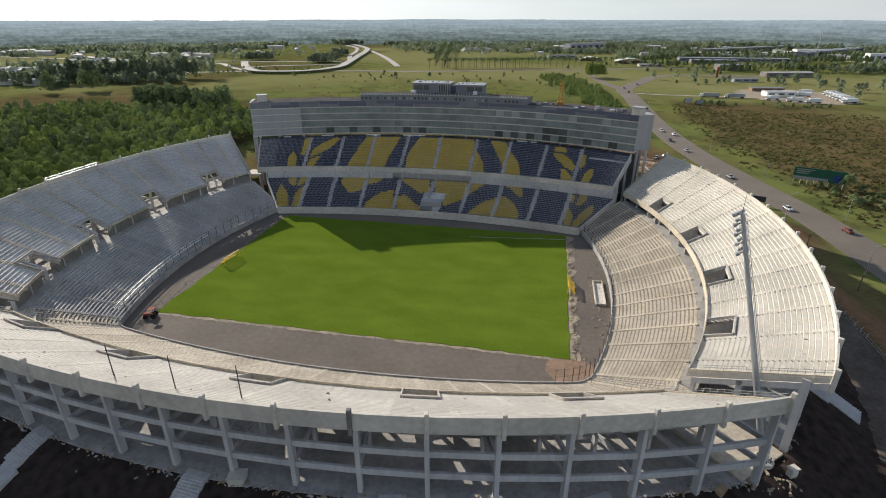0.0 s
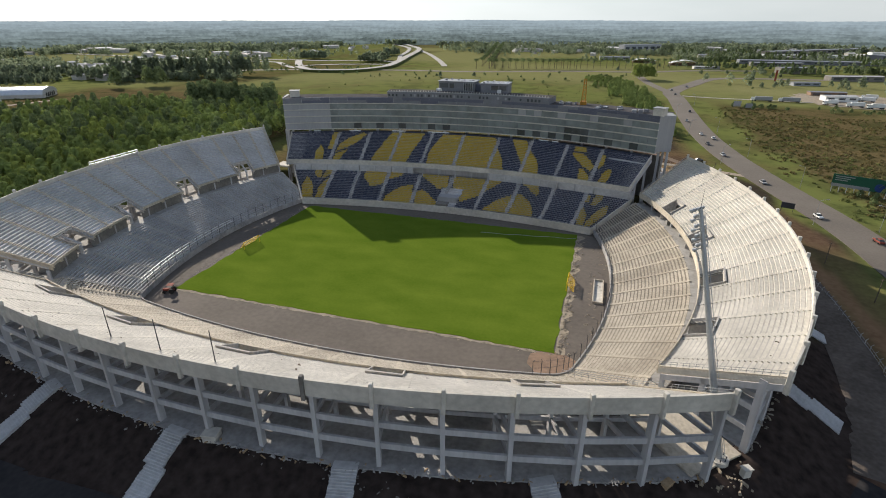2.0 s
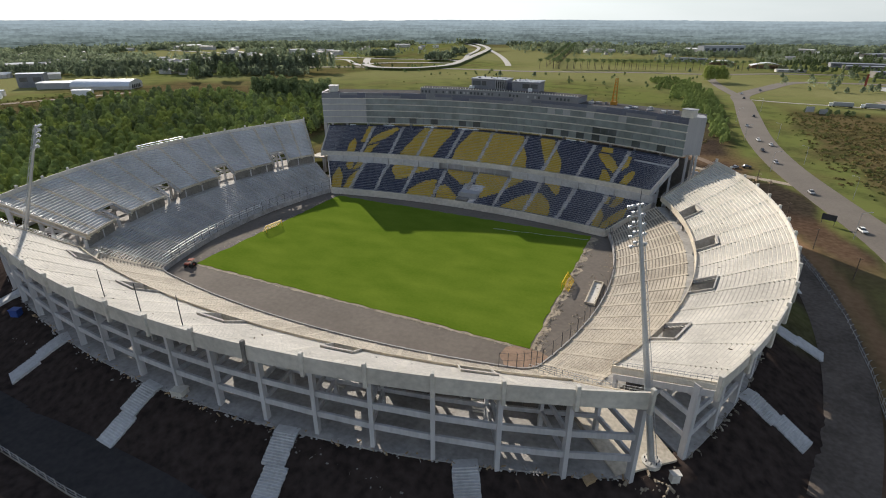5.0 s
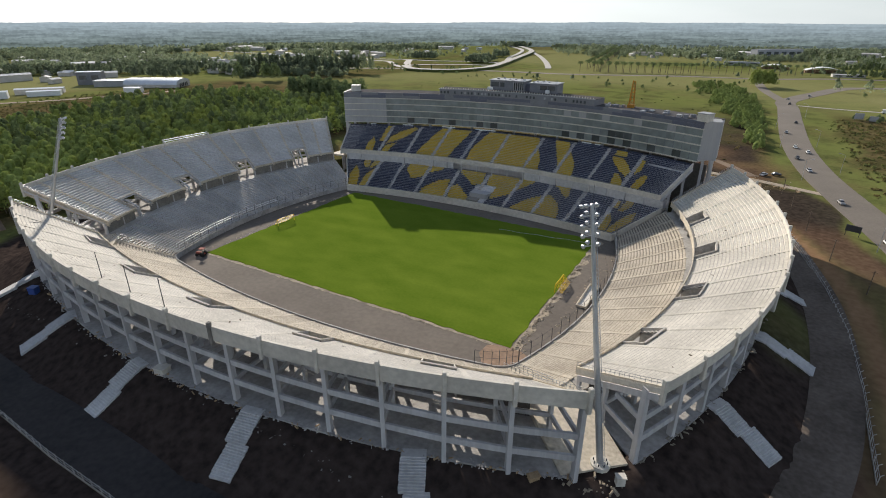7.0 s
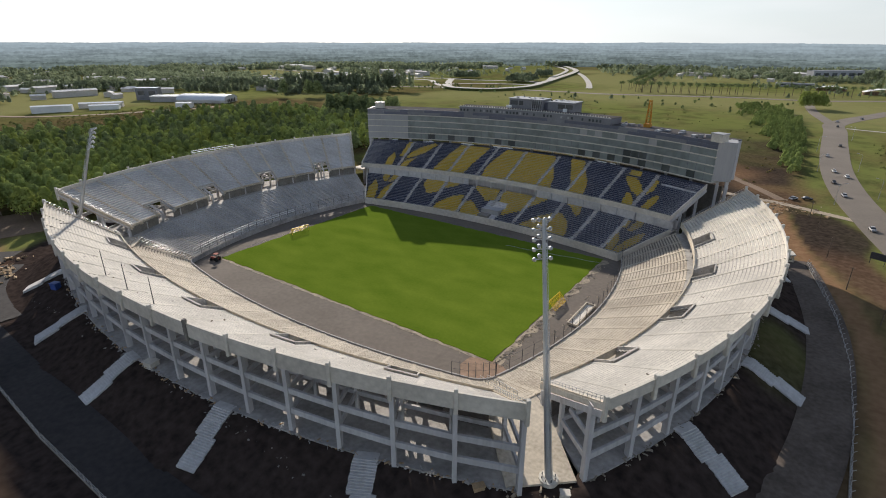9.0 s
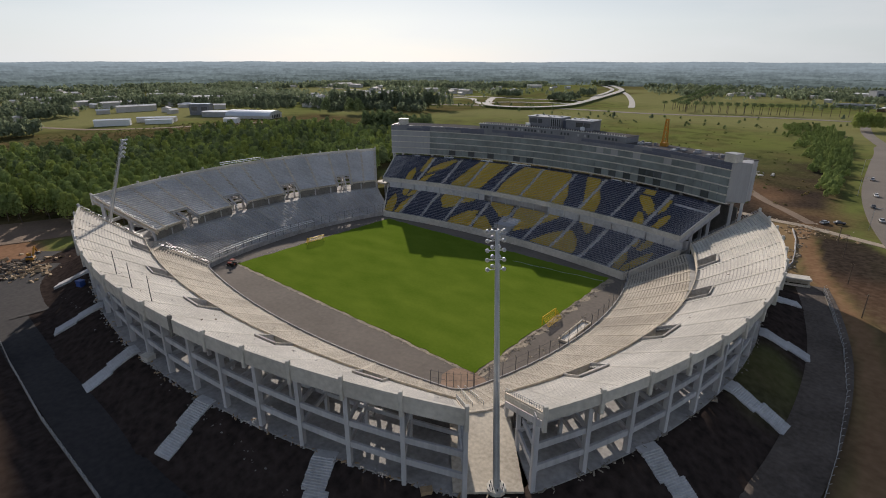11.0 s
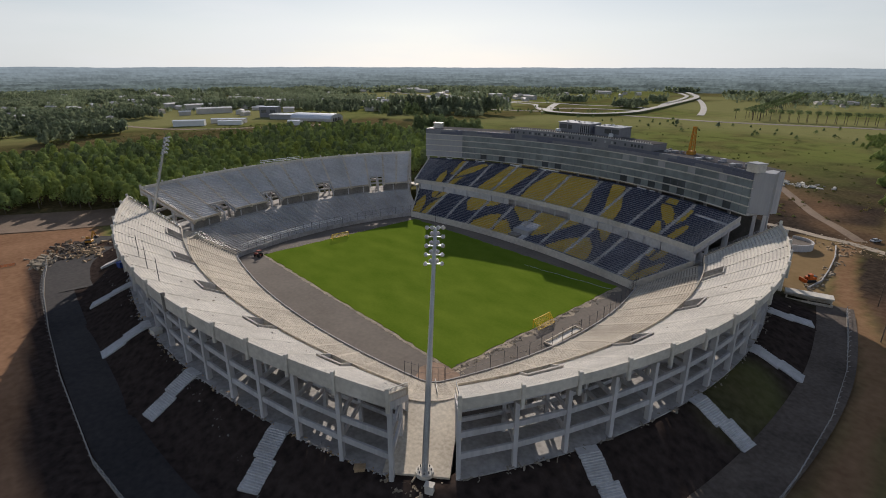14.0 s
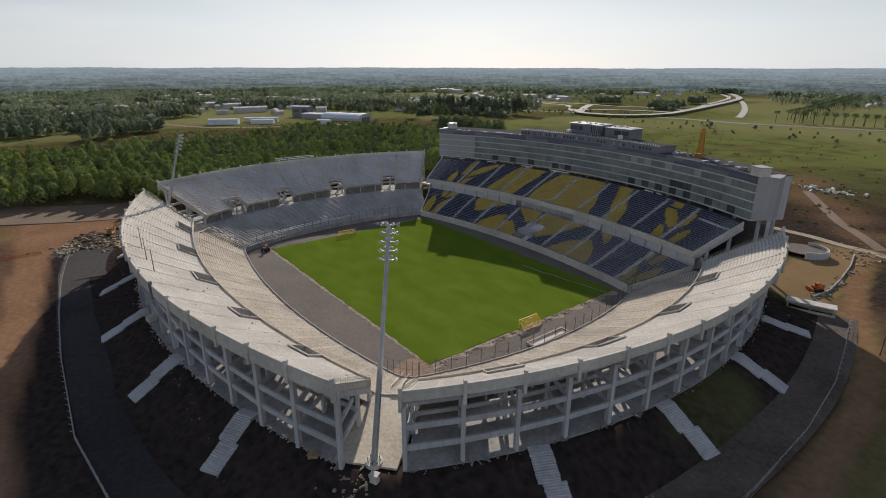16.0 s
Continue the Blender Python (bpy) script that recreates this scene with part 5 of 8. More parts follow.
        part("column", bm, CONC_GREY, root)


build_main_building()


def build_derrick():
    """A slim orange lattice hoist on the roof."""
    root = thing("roof_crane", "slim orange lattice crane mast on the roof", "crane")
    c = [Vector((48.2 + i, 89.5 + j, 0)) for i, j in ((-0.9, -0.9), (0.9, -0.9), (0.9, 0.9), (-0.9, 0.9))]
    z0, z1, n = ROOF_Z, 47.5, 8

    def P(k, z):
        s = 1 - 0.55 * (z - z0) / (z1 - z0)
        return Vector((48.2 + (c[k].x - 48.2) * s, 89.5 + (c[k].y - 89.5) * s, z))

    for k in range(4):
        bm = bmesh.new()
        bar(bm, P(k, z0), P(k, z1), 0.26)
        part("upright", bm, CRANE, root)
    for i in range(n):
        za, zb = z0 + (z1 - z0) * i / n, z0 + (z1 - z0) * (i + 1) / n
        for k in range(4):
            bm = bmesh.new()
            bar(bm, P(k, za), P((k + 1) % 4, zb), 0.17)
            part("brace", bm, CRANE, root)
    bm = bmesh.new()
    box(bm, 46.9, 49.5, 88.2, 90.8, ROOF_Z, ROOF_Z + 1.4)
    part("winch", bevelled(bm, 0.1), CRANE, root)


build_derrick()


# ---- masts, fences, goals and machines ----
def build_mast(base, top, label):
    """A leaning floodlight mast: tapered pole, foot plate, ladder and a head of lamps facing the pitch."""
    root = thing("floodlight_mast", label, "light mast", "floodlight masts")
    base, top = Vector(base), Vector(top)
    d = (top - base).normalized()
    bm = bmesh.new()
    tube(bm, base, base.lerp(top, 0.5), 0.56, 0.44, 16)
    tube(bm, base.lerp(top, 0.5), top, 0.41, 0.27, 16)
    part("pole", bm, STEEL, root, "tapered grey steel pole")
    bm = bmesh.new()
    tube(bm, base - Vector((0, 0, 0.6)), base + Vector((0, 0, 0.35)), 1.5, 1.5, 12)
    part("footing", bm, CONC_WHITE, root)
    for i in range(8):
        a = i * math.pi / 4
        bm = bmesh.new()
        tube(bm, base + Vector((math.cos(a) * 1.05, math.sin(a) * 1.05, 0.3)), base + Vector((math.cos(a) * 1.05, math.sin(a) * 1.05, 0.75)), 0.09, 0.09, 6)
        part("bolt", bm, STEEL_DARK, root)
    face = Vector((-base.x, -base.y, 0)).normalized()
    s = Vector((-face.y, face.x, 0))
    lad = bmesh.new()
    for j in (-0.25, 0.25):
        bar(lad, base + s * j - face * 0.85 + Vector((0, 0, 0.5)), top + s * j - face * 0.5, 0.06)
    for i in range(60):
        p = base.lerp(top, 0.02 + 0.96 * i / 60) - face * (0.85 - 0.35 * i / 60)
        bar(lad, p - s * 0.25, p + s * 0.25, 0.04)
    part("ladder", lad, STEEL, root)
    for row in range(5):
        c = top - d * (0.2 + row * 1.45)
        bm = bmesh.new()
        bar(bm, c - s * 1.5 + face * 0.5, c + s * 1.5 + face * 0.5, 0.14)
        bar(bm, c, c + face * 0.55, 0.2)
        arm = part("cross_arm", bm, STEEL, root)
        for j in (-1.3, -0.5, 0.5, 1.3):
            p = c + s * j + face * 0.6 + (d * 0.5 if row and abs(j) < 1 else d * 0.0)
            aim = (face + Vector((0, 0, -0.75))).normalized()
            bm = bmesh.new()
            tube(bm, p - aim * 0.35, p + aim * 0.1, 0.18, 0.36, 12)
            lamp = part("lamp_housing", bm, STEEL, arm)
            bm = bmesh.new()
            tube(bm, p + aim * 0.1, p + aim * 0.16, 0.34, 0.32, 12)
            o = part("lens", bm, LAMP_GLASS, arm, "round pale lamp lens")
    bm = bmesh.new()
    tube(bm, top, top + Vector((0, 0, 3.2)), 0.05, 0.02, 6)
    part("lightning_rod", bm, STEEL_DARK, root)


build_mast((80.9, -68.4, 7.5), (72.7, -58.9, 44.5), "tall leaning grey floodlight mast at the gangway")
build_mast((-80.6, -68.6, 7.5), (-70.6, -59.8, 44.6), "tall leaning grey floodlight mast before the pines")


def build_fence(arc_pts, label, h=3.4, gap=4.0, rails=(0.0, 1.0), mat_post=STEEL_DARK, rail_mat=STEEL_DARK, rail_h=(1.0, 0.5), lift=0.0):
    """Slim posts along a line with thin rails between them."""
    root = thing("pitch_fence", label, "fence", "fences")
    pts = []
    for a, b in zip(arc_pts, arc_pts[1:]):
        n = max(1, round((b - a).length / gap))
        pts += [a.lerp(b, i / n) for i in range(n)]
    pts.append(arc_pts[-1])
    bm = bmesh.new()
    bar(bm, (0, 0, 0), (0, 0, h), 0.10)
    bar(bm, (0, 0, h), (0.35, 0, h + 0.35), 0.07)
    src = part("post", bm, mat_post, root)
    src.matrix_basis = Matrix.Translation(pts[0])
    for p in pts[1:]:
        o = new("post", src.data)
        o.parent = root
        ang = math.atan2(-p.y, -p.x)
        o.matrix_basis = Matrix.Translation(p) @ Matrix.Rotation(ang, 4, "Z")
    for z in rail_h:
        bm = bmesh.new()
        for a, b in zip(pts, pts[1:]):
            bar(bm, a + Vector((0, 0, h * z)), b + Vector((0, 0, h * z)), 0.04)
        part("rail", bm, rail_mat, root)
    return root


def arc_line(A, f0, f1, n, z):
    return [A.at(f0 + (f1 - f0) * i / n, z) for i in range(n + 1)]


build_fence(arc_line(Arc0(W_FRONT, -0.15), 0.03, 1, 22, LOW0 + 0.3), "dark slim fence posts before the shaded stand")
build_fence(arc_line(Arc0(E_FRONT, -0.15), 0, 0.98, 22, LOW0 + 0.3), "dark slim fence posts before the sunlit stand")
build_fence([Vector((49.5, -48.3, LOW0 + 0.3)), Vector((53, -47, LOW0 + 0.3)), Vector((55.6, -45.2, LOW0 + 0.3)), Vector((57.5, -43.2, LOW0 + 0.3))], "dark fence posts round the pitch corner", gap=1.5)


def build_handrails():
    """Two bright tubular rails that follow the foot of the shaded stand."""
    root = thing("handrail", "bright double tube handrail along the lower steps", "railing")
    for k, h in ((0.055, 1.1), (0.10, 1.1)):
        bm = bmesh.new()
        pts = [along(W_FRONT, W_MID, k, 0.02 + 0.55 * i / 26, LOW0 + 0.4 + 8 * k) for i in range(27)]
        for a, b in zip(pts, pts[1:]):
            bar(bm, a + Vector((0, 0, h)), b + Vector((0, 0, h)), 0.16)
        for p in pts[::2]:
            bar(bm, p, p + Vector((0, 0, h)), 0.08)
        part("rail", bm, PAINT_WHITE, root)


build_handrails()


def build_stair_rails(P, f, label):
    root = thing("stair_railing", label, "railing")
    for g in (f - 0.12, f + 0.12):
        bm = bmesh.new()
        pts = [P(k / 10, g) + Vector((0, 0, LOW0 + (LOW1 - LOW0) * k / 10 + 0.2)) for k in range(10)]
        rail_run(bm, pts, 1.1, 1.6, 0.07)
        part("rail", bm, STEEL, root)


build_stair_rails(C_SE, 0.5, "steel stair railings in the corner steps")
build_stair_rails(C_SW, 0.4, "steel stair railings in the shaded corner")


def build_goal(m, label):
    """A yellow goal: posts, bar, back stays and a coarse yellow net."""
    root = thing("goal", label, "goal", "goals", at=m)
    w, h, d = 3.66, 2.44, 2.0
    for name, a, b, t in (("post", (-w, 0, 0), (-w, 0, h), 0.16), ("post", (w, 0, 0), (w, 0, h), 0.16), ("crossbar", (-w, 0, h), (w, 0, h), 0.16),
                          ("stay", (-w, 0, h), (-w, d, 0.05), 0.08), ("stay", (w, 0, h), (w, d, 0.05), 0.08), ("ground_bar", (-w, d, 0.05), (w, d, 0.05), 0.08)):
        bm = bmesh.new()
        bar(bm, a, b, t)
        part(name, bm, GOAL_YELLOW, root)
    bm = bmesh.new()
    for i in range(1, 24):
        x = -w + 2 * w * i / 24
        bar(bm, (x, 0.0, h), (x, d, 0.05), 0.035)
    for j in range(1, 12):
        bar(bm, (-w, d * j / 12, h - (h - 0.05) * j / 12), (w, d * j / 12, h - (h - 0.05) * j / 12), 0.035)
    part("net", bm, GOAL_YELLOW, root, "yellow net")


build_goal(pose(53.0, -2.4, 0, 0, 0, -90), "yellow goal with a yellow net at the turf edge")
build_goal(pose(-50.6, -4.6, 0, 0, 0, 84), "yellow goal standing on the turf")


def build_frame_slab():
    root = thing("dugout_frame", "white concrete frame of an unfinished dugout on the apron", "foundation")
    x0, x1, y0, y1 = 60.2, 63.0, -10.6, 3.2
    for a in ((x0, x0 + 0.3, y0, y1), (x1 - 0.3, x1, y0, y1), (x0 + 0.3, x1 - 0.3, y0, y0 + 0.3), (x0 + 0.3, x1 - 0.3, y1 - 0.3, y1)):
        bm = bmesh.new()
        box(bm, *a, -0.1, 0.5)
        part("kerb", bm, CONC_TAN, root)
    bm = bmesh.new()
    box(bm, x0 + 0.3, x1 - 0.3, y0 + 0.3, y1 - 0.3, -0.1, 0.02)
    part("floor", bm, CONC_WHITE, root)


build_frame_slab()


def wheel(bm, x, y, r, w):
    tube(bm, (x, y - w / 2, r), (x, y + w / 2, r), r, r, 14)


def build_tractor(m):
    root = thing("tractor", "small red tractor parked on the tarmac apron", "tractor", at=m)
    bm = bmesh.new()
    box(bm, -0.2, 1.7, -0.42, 0.42, 0.7, 1.35)
    part("bonnet", bevelled(bm, 0.08), RED, root)
    bm = bmesh.new()
    box(bm, -1.2, -0.2, -0.5, 0.5, 0.6, 1.05)
    part("seat_deck", bevelled(bm, 0.05), RED, root)
    bm = bmesh.new()
    box(bm, -0.95, -0.5, -0.25, 0.25, 1.05, 1.6)
    part("seat", bevelled(bm, 0.06), RUBBER, root)
    for y in (-0.55, 0.55):
        bm = bmesh.new()
        bar(bm, (-1.0, y, 1.0), (-1.0, y, 2.5), 0.09)
        part("roll_bar", bm, STEEL_DARK, root)
    bm = bmesh.new()
    box(bm, -1.4, 0.3, -0.75, 0.75, 2.5, 2.6)
    part("canopy", bm, RED, root)
    for x, y, r, w in ((-0.8, -0.8, 0.75, 0.4), (-0.8, 0.8, 0.75, 0.4), (1.3, -0.6, 0.45, 0.3), (1.3, 0.6, 0.45, 0.3)):
        bm = bmesh.new()
        wheel(bm, x, y, r, w)
        part("wheel", bm, RUBBER, root)


build_tractor(pose(-52.5, -39.3, -0.08, 0, 0, 200))


def build_digger(m, material, label, arm=True):
    """A tracked machine: two tracks, turning body, cab, arm of two pieces and a bucket, or a blade."""
    root = thing("excavator" if arm else "bulldozer", label, "machine", at=m)
    for y in (-1.05, 1.05):
        bm = bmesh.new()
        box(bm, -1.7, 1.7, y - 0.3, y + 0.3, 0.0, 0.85)
        part("track", bevelled(bm, 0.25), RUBBER, root)
    bm = bmesh.new()
    box(bm, -1.6, 1.0, -1.15, 1.15, 0.9, 1.75)
    part("body", bevelled(bm, 0.12), material, root)
    bm = bmesh.new()
    box(bm, -0.2, 1.1, 0.1, 1.1, 1.75, 2.9)
    cab = part("cab", bevelled(bm, 0.1), material, root)
    bm = bmesh.new()
    box(bm, 0.0, 1.13, 0.2, 1.0, 2.05, 2.7)
    part("cab_glass", bm, GLASS_DARK, cab)
    bm = bmesh.new()
    box(bm, -1.75, -0.9, -1.1, 1.1, 1.75, 2.2)
    part("counterweight", bevelled(bm, 0.12), STEEL_DARK, root)
    if arm:
        for name, a, b, t in (("boom", (0.9, -0.4, 1.6), (3.6, -0.4, 4.2), 0.5), ("stick", (3.6, -0.4, 4.2), (5.2, -0.4, 1.8), 0.38)):
            bm = bmesh.new()
            bar(bm, a, b, t)
            part(name, bm, material, root)
        bm = bmesh.new()
        box(bm, 4.6, 5.6, -1.0, 0.2, 0.7, 1.8)
        part("bucket", bevelled(bm, 0.2), STEEL_DARK, root)
    else:
        bm = bmesh.new()
        box(bm, 2.1, 2.4, -1.7, 1.7, 0.1, 1.3)
        part("blade", bevelled(bm, 0.1), material, root)
        for y in (-1.2, 1.2):
            bm = bmesh.new()
            bar(bm, (0.4, y, 0.7), (2.2, y, 0.6), 0.2)
            part("push_arm", bm, STEEL_DARK, root)


build_digger(pose(95.5, 81.5, height(95.5, 81.5), 0, 0, 235), ORANGE, "orange tracked bulldozer on bare earth", False)
build_digger(pose(-105, -85, height(-105, -85), 0, 0, 150), CRANE, "yellow excavator beside a heap of rubble")


def build_poles():
    for f, x in ((0, -17.6), (1, -6.7), (2, 4.0)):
        y = -(89.6 - 206 * (1 - math.cos(math.asin(x / 206)))) + 4.4
        root = thing("steel_pole", "thin dark steel pole standing on the terrace", "pole", "poles on the terrace")
        bm = bmesh.new()
        tube(bm, (x, y, 20.3), (x, y, 26.6), 0.10, 0.07, 8)
        part("shaft", bm, STEEL_DARK, root)
        bm = bmesh.new()
        box(bm, x - 0.3, x + 0.3, y - 0.3, y + 0.3, 20.2, 20.45)
        part("foot_plate", bm, STEEL_DARK, root)


build_poles()


def build_screen_back():
    root = thing("screen_frame", "long pale steel frame above the shaded rim", "frame")
    for z in (26.3, 27.0):
        bm = bmesh.new()
        bar(bm, (-100.6, -14.6, z + 0.1), (-100.8, 5.0, z - 0.1), 0.3, 0.22)
        part("beam", bm, PAINT_WHITE, root)
    for i in range(4):
        y = -14.2 + 18.8 * i / 3
        bm = bmesh.new()
        bar(bm, (-100.6, y, 20.0), (-100.6, y, 27.0), 0.1)
        part("upright", bm, STEEL, root)


build_screen_back()


# ---- earth bank: stairs, roads and fences outside ----
def bank_stairs(p, out, label):
    """Two flights of rough pale steps down the bank with a landing between."""
    root = thing("bank_stairs", label, "outdoor stairs", "stairs on the bank")
    out = out.normalized()
    s = Vector((-out.y, out.x, 0))
    r = random.Random(int(p.x * 7 + p.y))
    n, run = 28, 11.5
    z = 7.35
    for i in range(n):
        t = run * i / n
        w = 2.0 + r.uniform(-0.07, 0.07)
        off = r.uniform(-0.04, 0.04) + (0.4 if i > n // 2 else -0.4)
        a = p + out * t + s * off
        b = p + out * (t + run / n + 0.02) + s * off
        zi = min(7.35, height(*(p + out * (t + 0.2)).xy) + 0.22)
        bm = bmesh.new()
        hexa(bm, [Vector((*q.xy, zi - 1.6)) for q in (a - s * w, b - s * w, b + s * w, a + s * w)] + [Vector((*q.xy, zi + 0.12)) for q in (a - s * w, b - s * w, b + s * w, a + s * w)])
        part("step", bm, CONC_COOL, root)


for b in (1, 4, 7, 10, 13):
    q = Arc0(S_RIM, -2.2).at((b + 0.5) / 16)
    bank_stairs(q, S_RIM.at((b + 0.5) / 16) - S_MID.at((b + 0.5) / 16), "rough pale concrete stairs down the dark bank")
for b in (2, 5, 8, 11):
    for A, M in ((E_RIM, E_MID), (W_RIM, W_MID)):
        q = Arc0(A, -2.2).at((b + 0.5) / 14)
        if q.y < (48 if A is E_RIM else 40):
            bank_stairs(q, A.at((b + 0.5) / 14) - M.at((b + 0.5) / 14), "rough pale concrete stairs down the side bank")

ribbon("service_road", [(-112, -78), (-96, -93), (-72, -100), (-36, -102.3), (0, -102.8), (36, -102.3), (66, -97.5), (92, -84), (108, -62)], 8.6, ASPHALT, 0.06, "dark asphalt service road at the foot of the bank", step=3.0)
ribbon("yard_apron", [(-98, -82), (-90, -88.5), (-80, -93.2), (-68, -95.6), (-56, -96.6)], 9.0, ASPHALT, 0.03, "dark asphalt apron beside the service road", step=3.0)
ribbon("service_track", [(108, -60), (114, -35), (116.2, -8), (115.2, 20), (111, 46), (106, 66)], 9.0, EARTH_GRIT, 0.05, "dusty grey-brown track at the foot of the bank", step=3.0)


def wire_fence(pts, label, gap=2.6, h=1.9):
    root = thing("wire_fence", label, "fence", "wire fences")
    line = []
    for a, b in zip(pts, pts[1:]):
        a, b = Vector((*a, 0)), Vector((*b, 0))
        n = max(1, round((b - a).length / gap))
        line += [a.lerp(b, i / n) for i in range(n)]
    line.append(Vector((*pts[-1], 0)))
    line = [Vector((p.x, p.y, height(p.x, p.y))) for p in line]
    bm = bmesh.new()
    bar(bm, (0, 0, -0.3), (0, 0, h), 0.12)
    bar(bm, (0, 0, h), (0.0, 0.4, h + 0.4), 0.09)
    src = part("post", bm, CONC_DULL, root)
    for i, p in enumerate(line):
        q = line[min(i + 1, len(line) - 1)] - line[max(i - 1, 0)]
        o = src if i == 0 else new("post", src.data)
        o.parent = root
        o.matrix_basis = Matrix.Translation(p) @ Matrix.Rotation(math.atan2(q.y, q.x) + math.pi, 4, "Z")
    bm = bmesh.new()
    for k in (0.15, 0.5, 0.85):
        for a, b in zip(line, line[1:]):
            bar(bm, a + Vector((0, 0, h * k)), b + Vector((0, 0, h * k)), 0.05)
    part("wire", bm, STEEL, root)
    bm = bmesh.new()
    for a, b in zip(line, line[1:]):
        bar(bm, a + Vector((0, 0, 0.05)), b + Vector((0, 0, 0.05)), 0.2, 0.3)
    part("plinth", bm, CONC_BROWN, root)


wire_fence([(-89, -100.5), (-73, -103), (-57, -104.8), (-29, -106.6), (0, -107.6), (36, -107.3), (68, -102.5), (97, -88)], "concrete post and wire fence along the service road")
wire_fence([(119, -45), (120, -19), (119.6, 4), (117.2, 27), (113.4, 46), (109.4, 63)], "concrete post and wire fence by the dirt track")


def rubble_heap(c, spread, n, label, seed, mats=(RUBBLE,), size=(0.3, 1.2)):
    r = random.Random(seed)
    verts, faces = [], []
    for i in range(n):
        x, y = c[0] + r.gauss(0, spread[0]), c[1] + r.gauss(0, spread[1])
        s = r.uniform(*size)
        z = height(x, y) - 0.1
        m = pose(x, y, z, r.uniform(-25, 25), r.uniform(-25, 25), r.uniform(0, 180))
        lx, ly, lz = s * r.uniform(0.6, 2.2), s * r.uniform(0.4, 1.0), s * r.uniform(0.3, 0.7)
        a = len(verts)
        for px, py, pz in ((-1, -1, 0), (1, -1, 0), (1, 1, 0), (-1, 1, 0), (-0.8, -0.8, 1), (0.8, -0.7, 1), (0.7, 0.8, 1), (-0.8, 0.7, 1)):
            verts.append(m @ Vector((px * lx * 0.5, py * ly * 0.5, pz * lz)))
        for f in ((3, 2, 1, 0), (4, 5, 6, 7), (0, 1, 5, 4), (1, 2, 6, 5), (2, 3, 7, 6), (3, 0, 4, 7)):
            faces.append(tuple(a + i for i in f))
    tagged(link("rubble_heap", verts, faces, mats[0]), label, "rubble", kind="stuff")


rubble_heap((-92, -101), (4, 2.2), 90, "heap of broken concrete and boards on red earth", 3, (RUBBLE,), (0.4, 1.8))
rubble_heap((-103, -91), (4.5, 3.2), 190, "heap of planks and rubble beside the excavator", 9, (BARK,), (0.3, 1.6))
rubble_heap((-98, -88), (6, 4.5), 150, "scattered timber and boards on the yard", 4, (TIMBER,), (0.3, 1.6))
rubble_heap((48, 239), (9, 3), 46, "white rubble and boards tipped in the field", 15, (CONC_WHITE,), (0.6, 2.2))
rubble_heap((96, 128), (7, 4), 90, "boards and beams lying by the gravel track", 16, (TIMBER,), (0.2, 1.1))
rubble_heap((92, 136), (7, 5), 60, "broken concrete and spoil behind the stand", 5, (RUBBLE,), (0.2, 0.8))
rubble_heap((97.5, 90), (1.2, 16), 70, "stones along the edge of the earth cut", 6)
rubble_heap((83, -72.5), (2.6, 2.0), 50, "rubble and boards round the mast foot", 7, (RUBBLE,), (0.2, 0.7))
rubble_heap((10, -88.0), (40, 0.6), 150, "small rubble along the foot of the columns", 8, (CONC_DARK,), (0.12, 0.4))


def build_block(m, size, label, material, name="concrete_block", category="block"):
    root = thing(name, label, category, at=m)
    bm = bmesh.new()
    box(bm, -size[0] / 2, size[0] / 2, -size[1] / 2, size[1] / 2, 0, size[2])
    part("body", bevelled(bm, 0.06), material, root)
    bm = bmesh.new()
    box(bm, -size[0] / 2 - 0.1, size[0] / 2 + 0.1, -size[1] / 2 - 0.1, size[1] / 2 + 0.1, size[2], size[2] + 0.15)
    part("lid", bm, material, root)


build_block(pose(84.3, -70.3, 7.0, 0, 0, 30), (1.3, 1.0, 1.5), "white electric cabinet beside the mast foot", CONC_WHITE, "electric_cabinet", "cabinet")
build_block(pose(2.5, -87.6, 6.3, 0, 0, 10), (2.4, 2.0, 2.0), "pale concrete block beside a column", CONC_WHITE)
build_block(pose(73, -75.5, 6.3, 0, 0, 50), (1.7, 1.0, 1.1), "tan plastic tank on the bank", TIMBER, "tank", "tank")
build_block(pose(-55.8, -83.5, 6.2, 0, 0, 20), (2.0, 1.6, 1.7), "blue portable cabin on the bank", BLUE, "portable_cabin", "cabin")


def build_pit(m):
    """A pale concrete chamber with a slab roof, half dug into the yard."""
    root = thing("concrete_chamber", "long pale concrete chamber with a slab roof in the yard", "chamber", at=m)
    bm = bmesh.new()
    box(bm, -6, 6, -1.8, 1.8, 2.4, 2.8)
    part("roof_slab", bm, CONC_WHITE, root)
    for y in (-1.7, 1.4):
        bm = bmesh.new()
        box(bm, -6, 6, y, y + 0.3, -0.5, 2.4 if y > 0 else 0.9)
        part("wall", bm, CONC_TAN, root)
    for x in (-5.5, 0, 5.5):
        bm = bmesh.new()
        box(bm, x - 0.2, x + 0.2, -1.6, -1.2, 0, 2.4)
        part("post", bm, CONC_TAN, root)


build_pit(pose(99.8, 63.5, height(99.8, 63.5) - 0.2, 0, 0, 18))


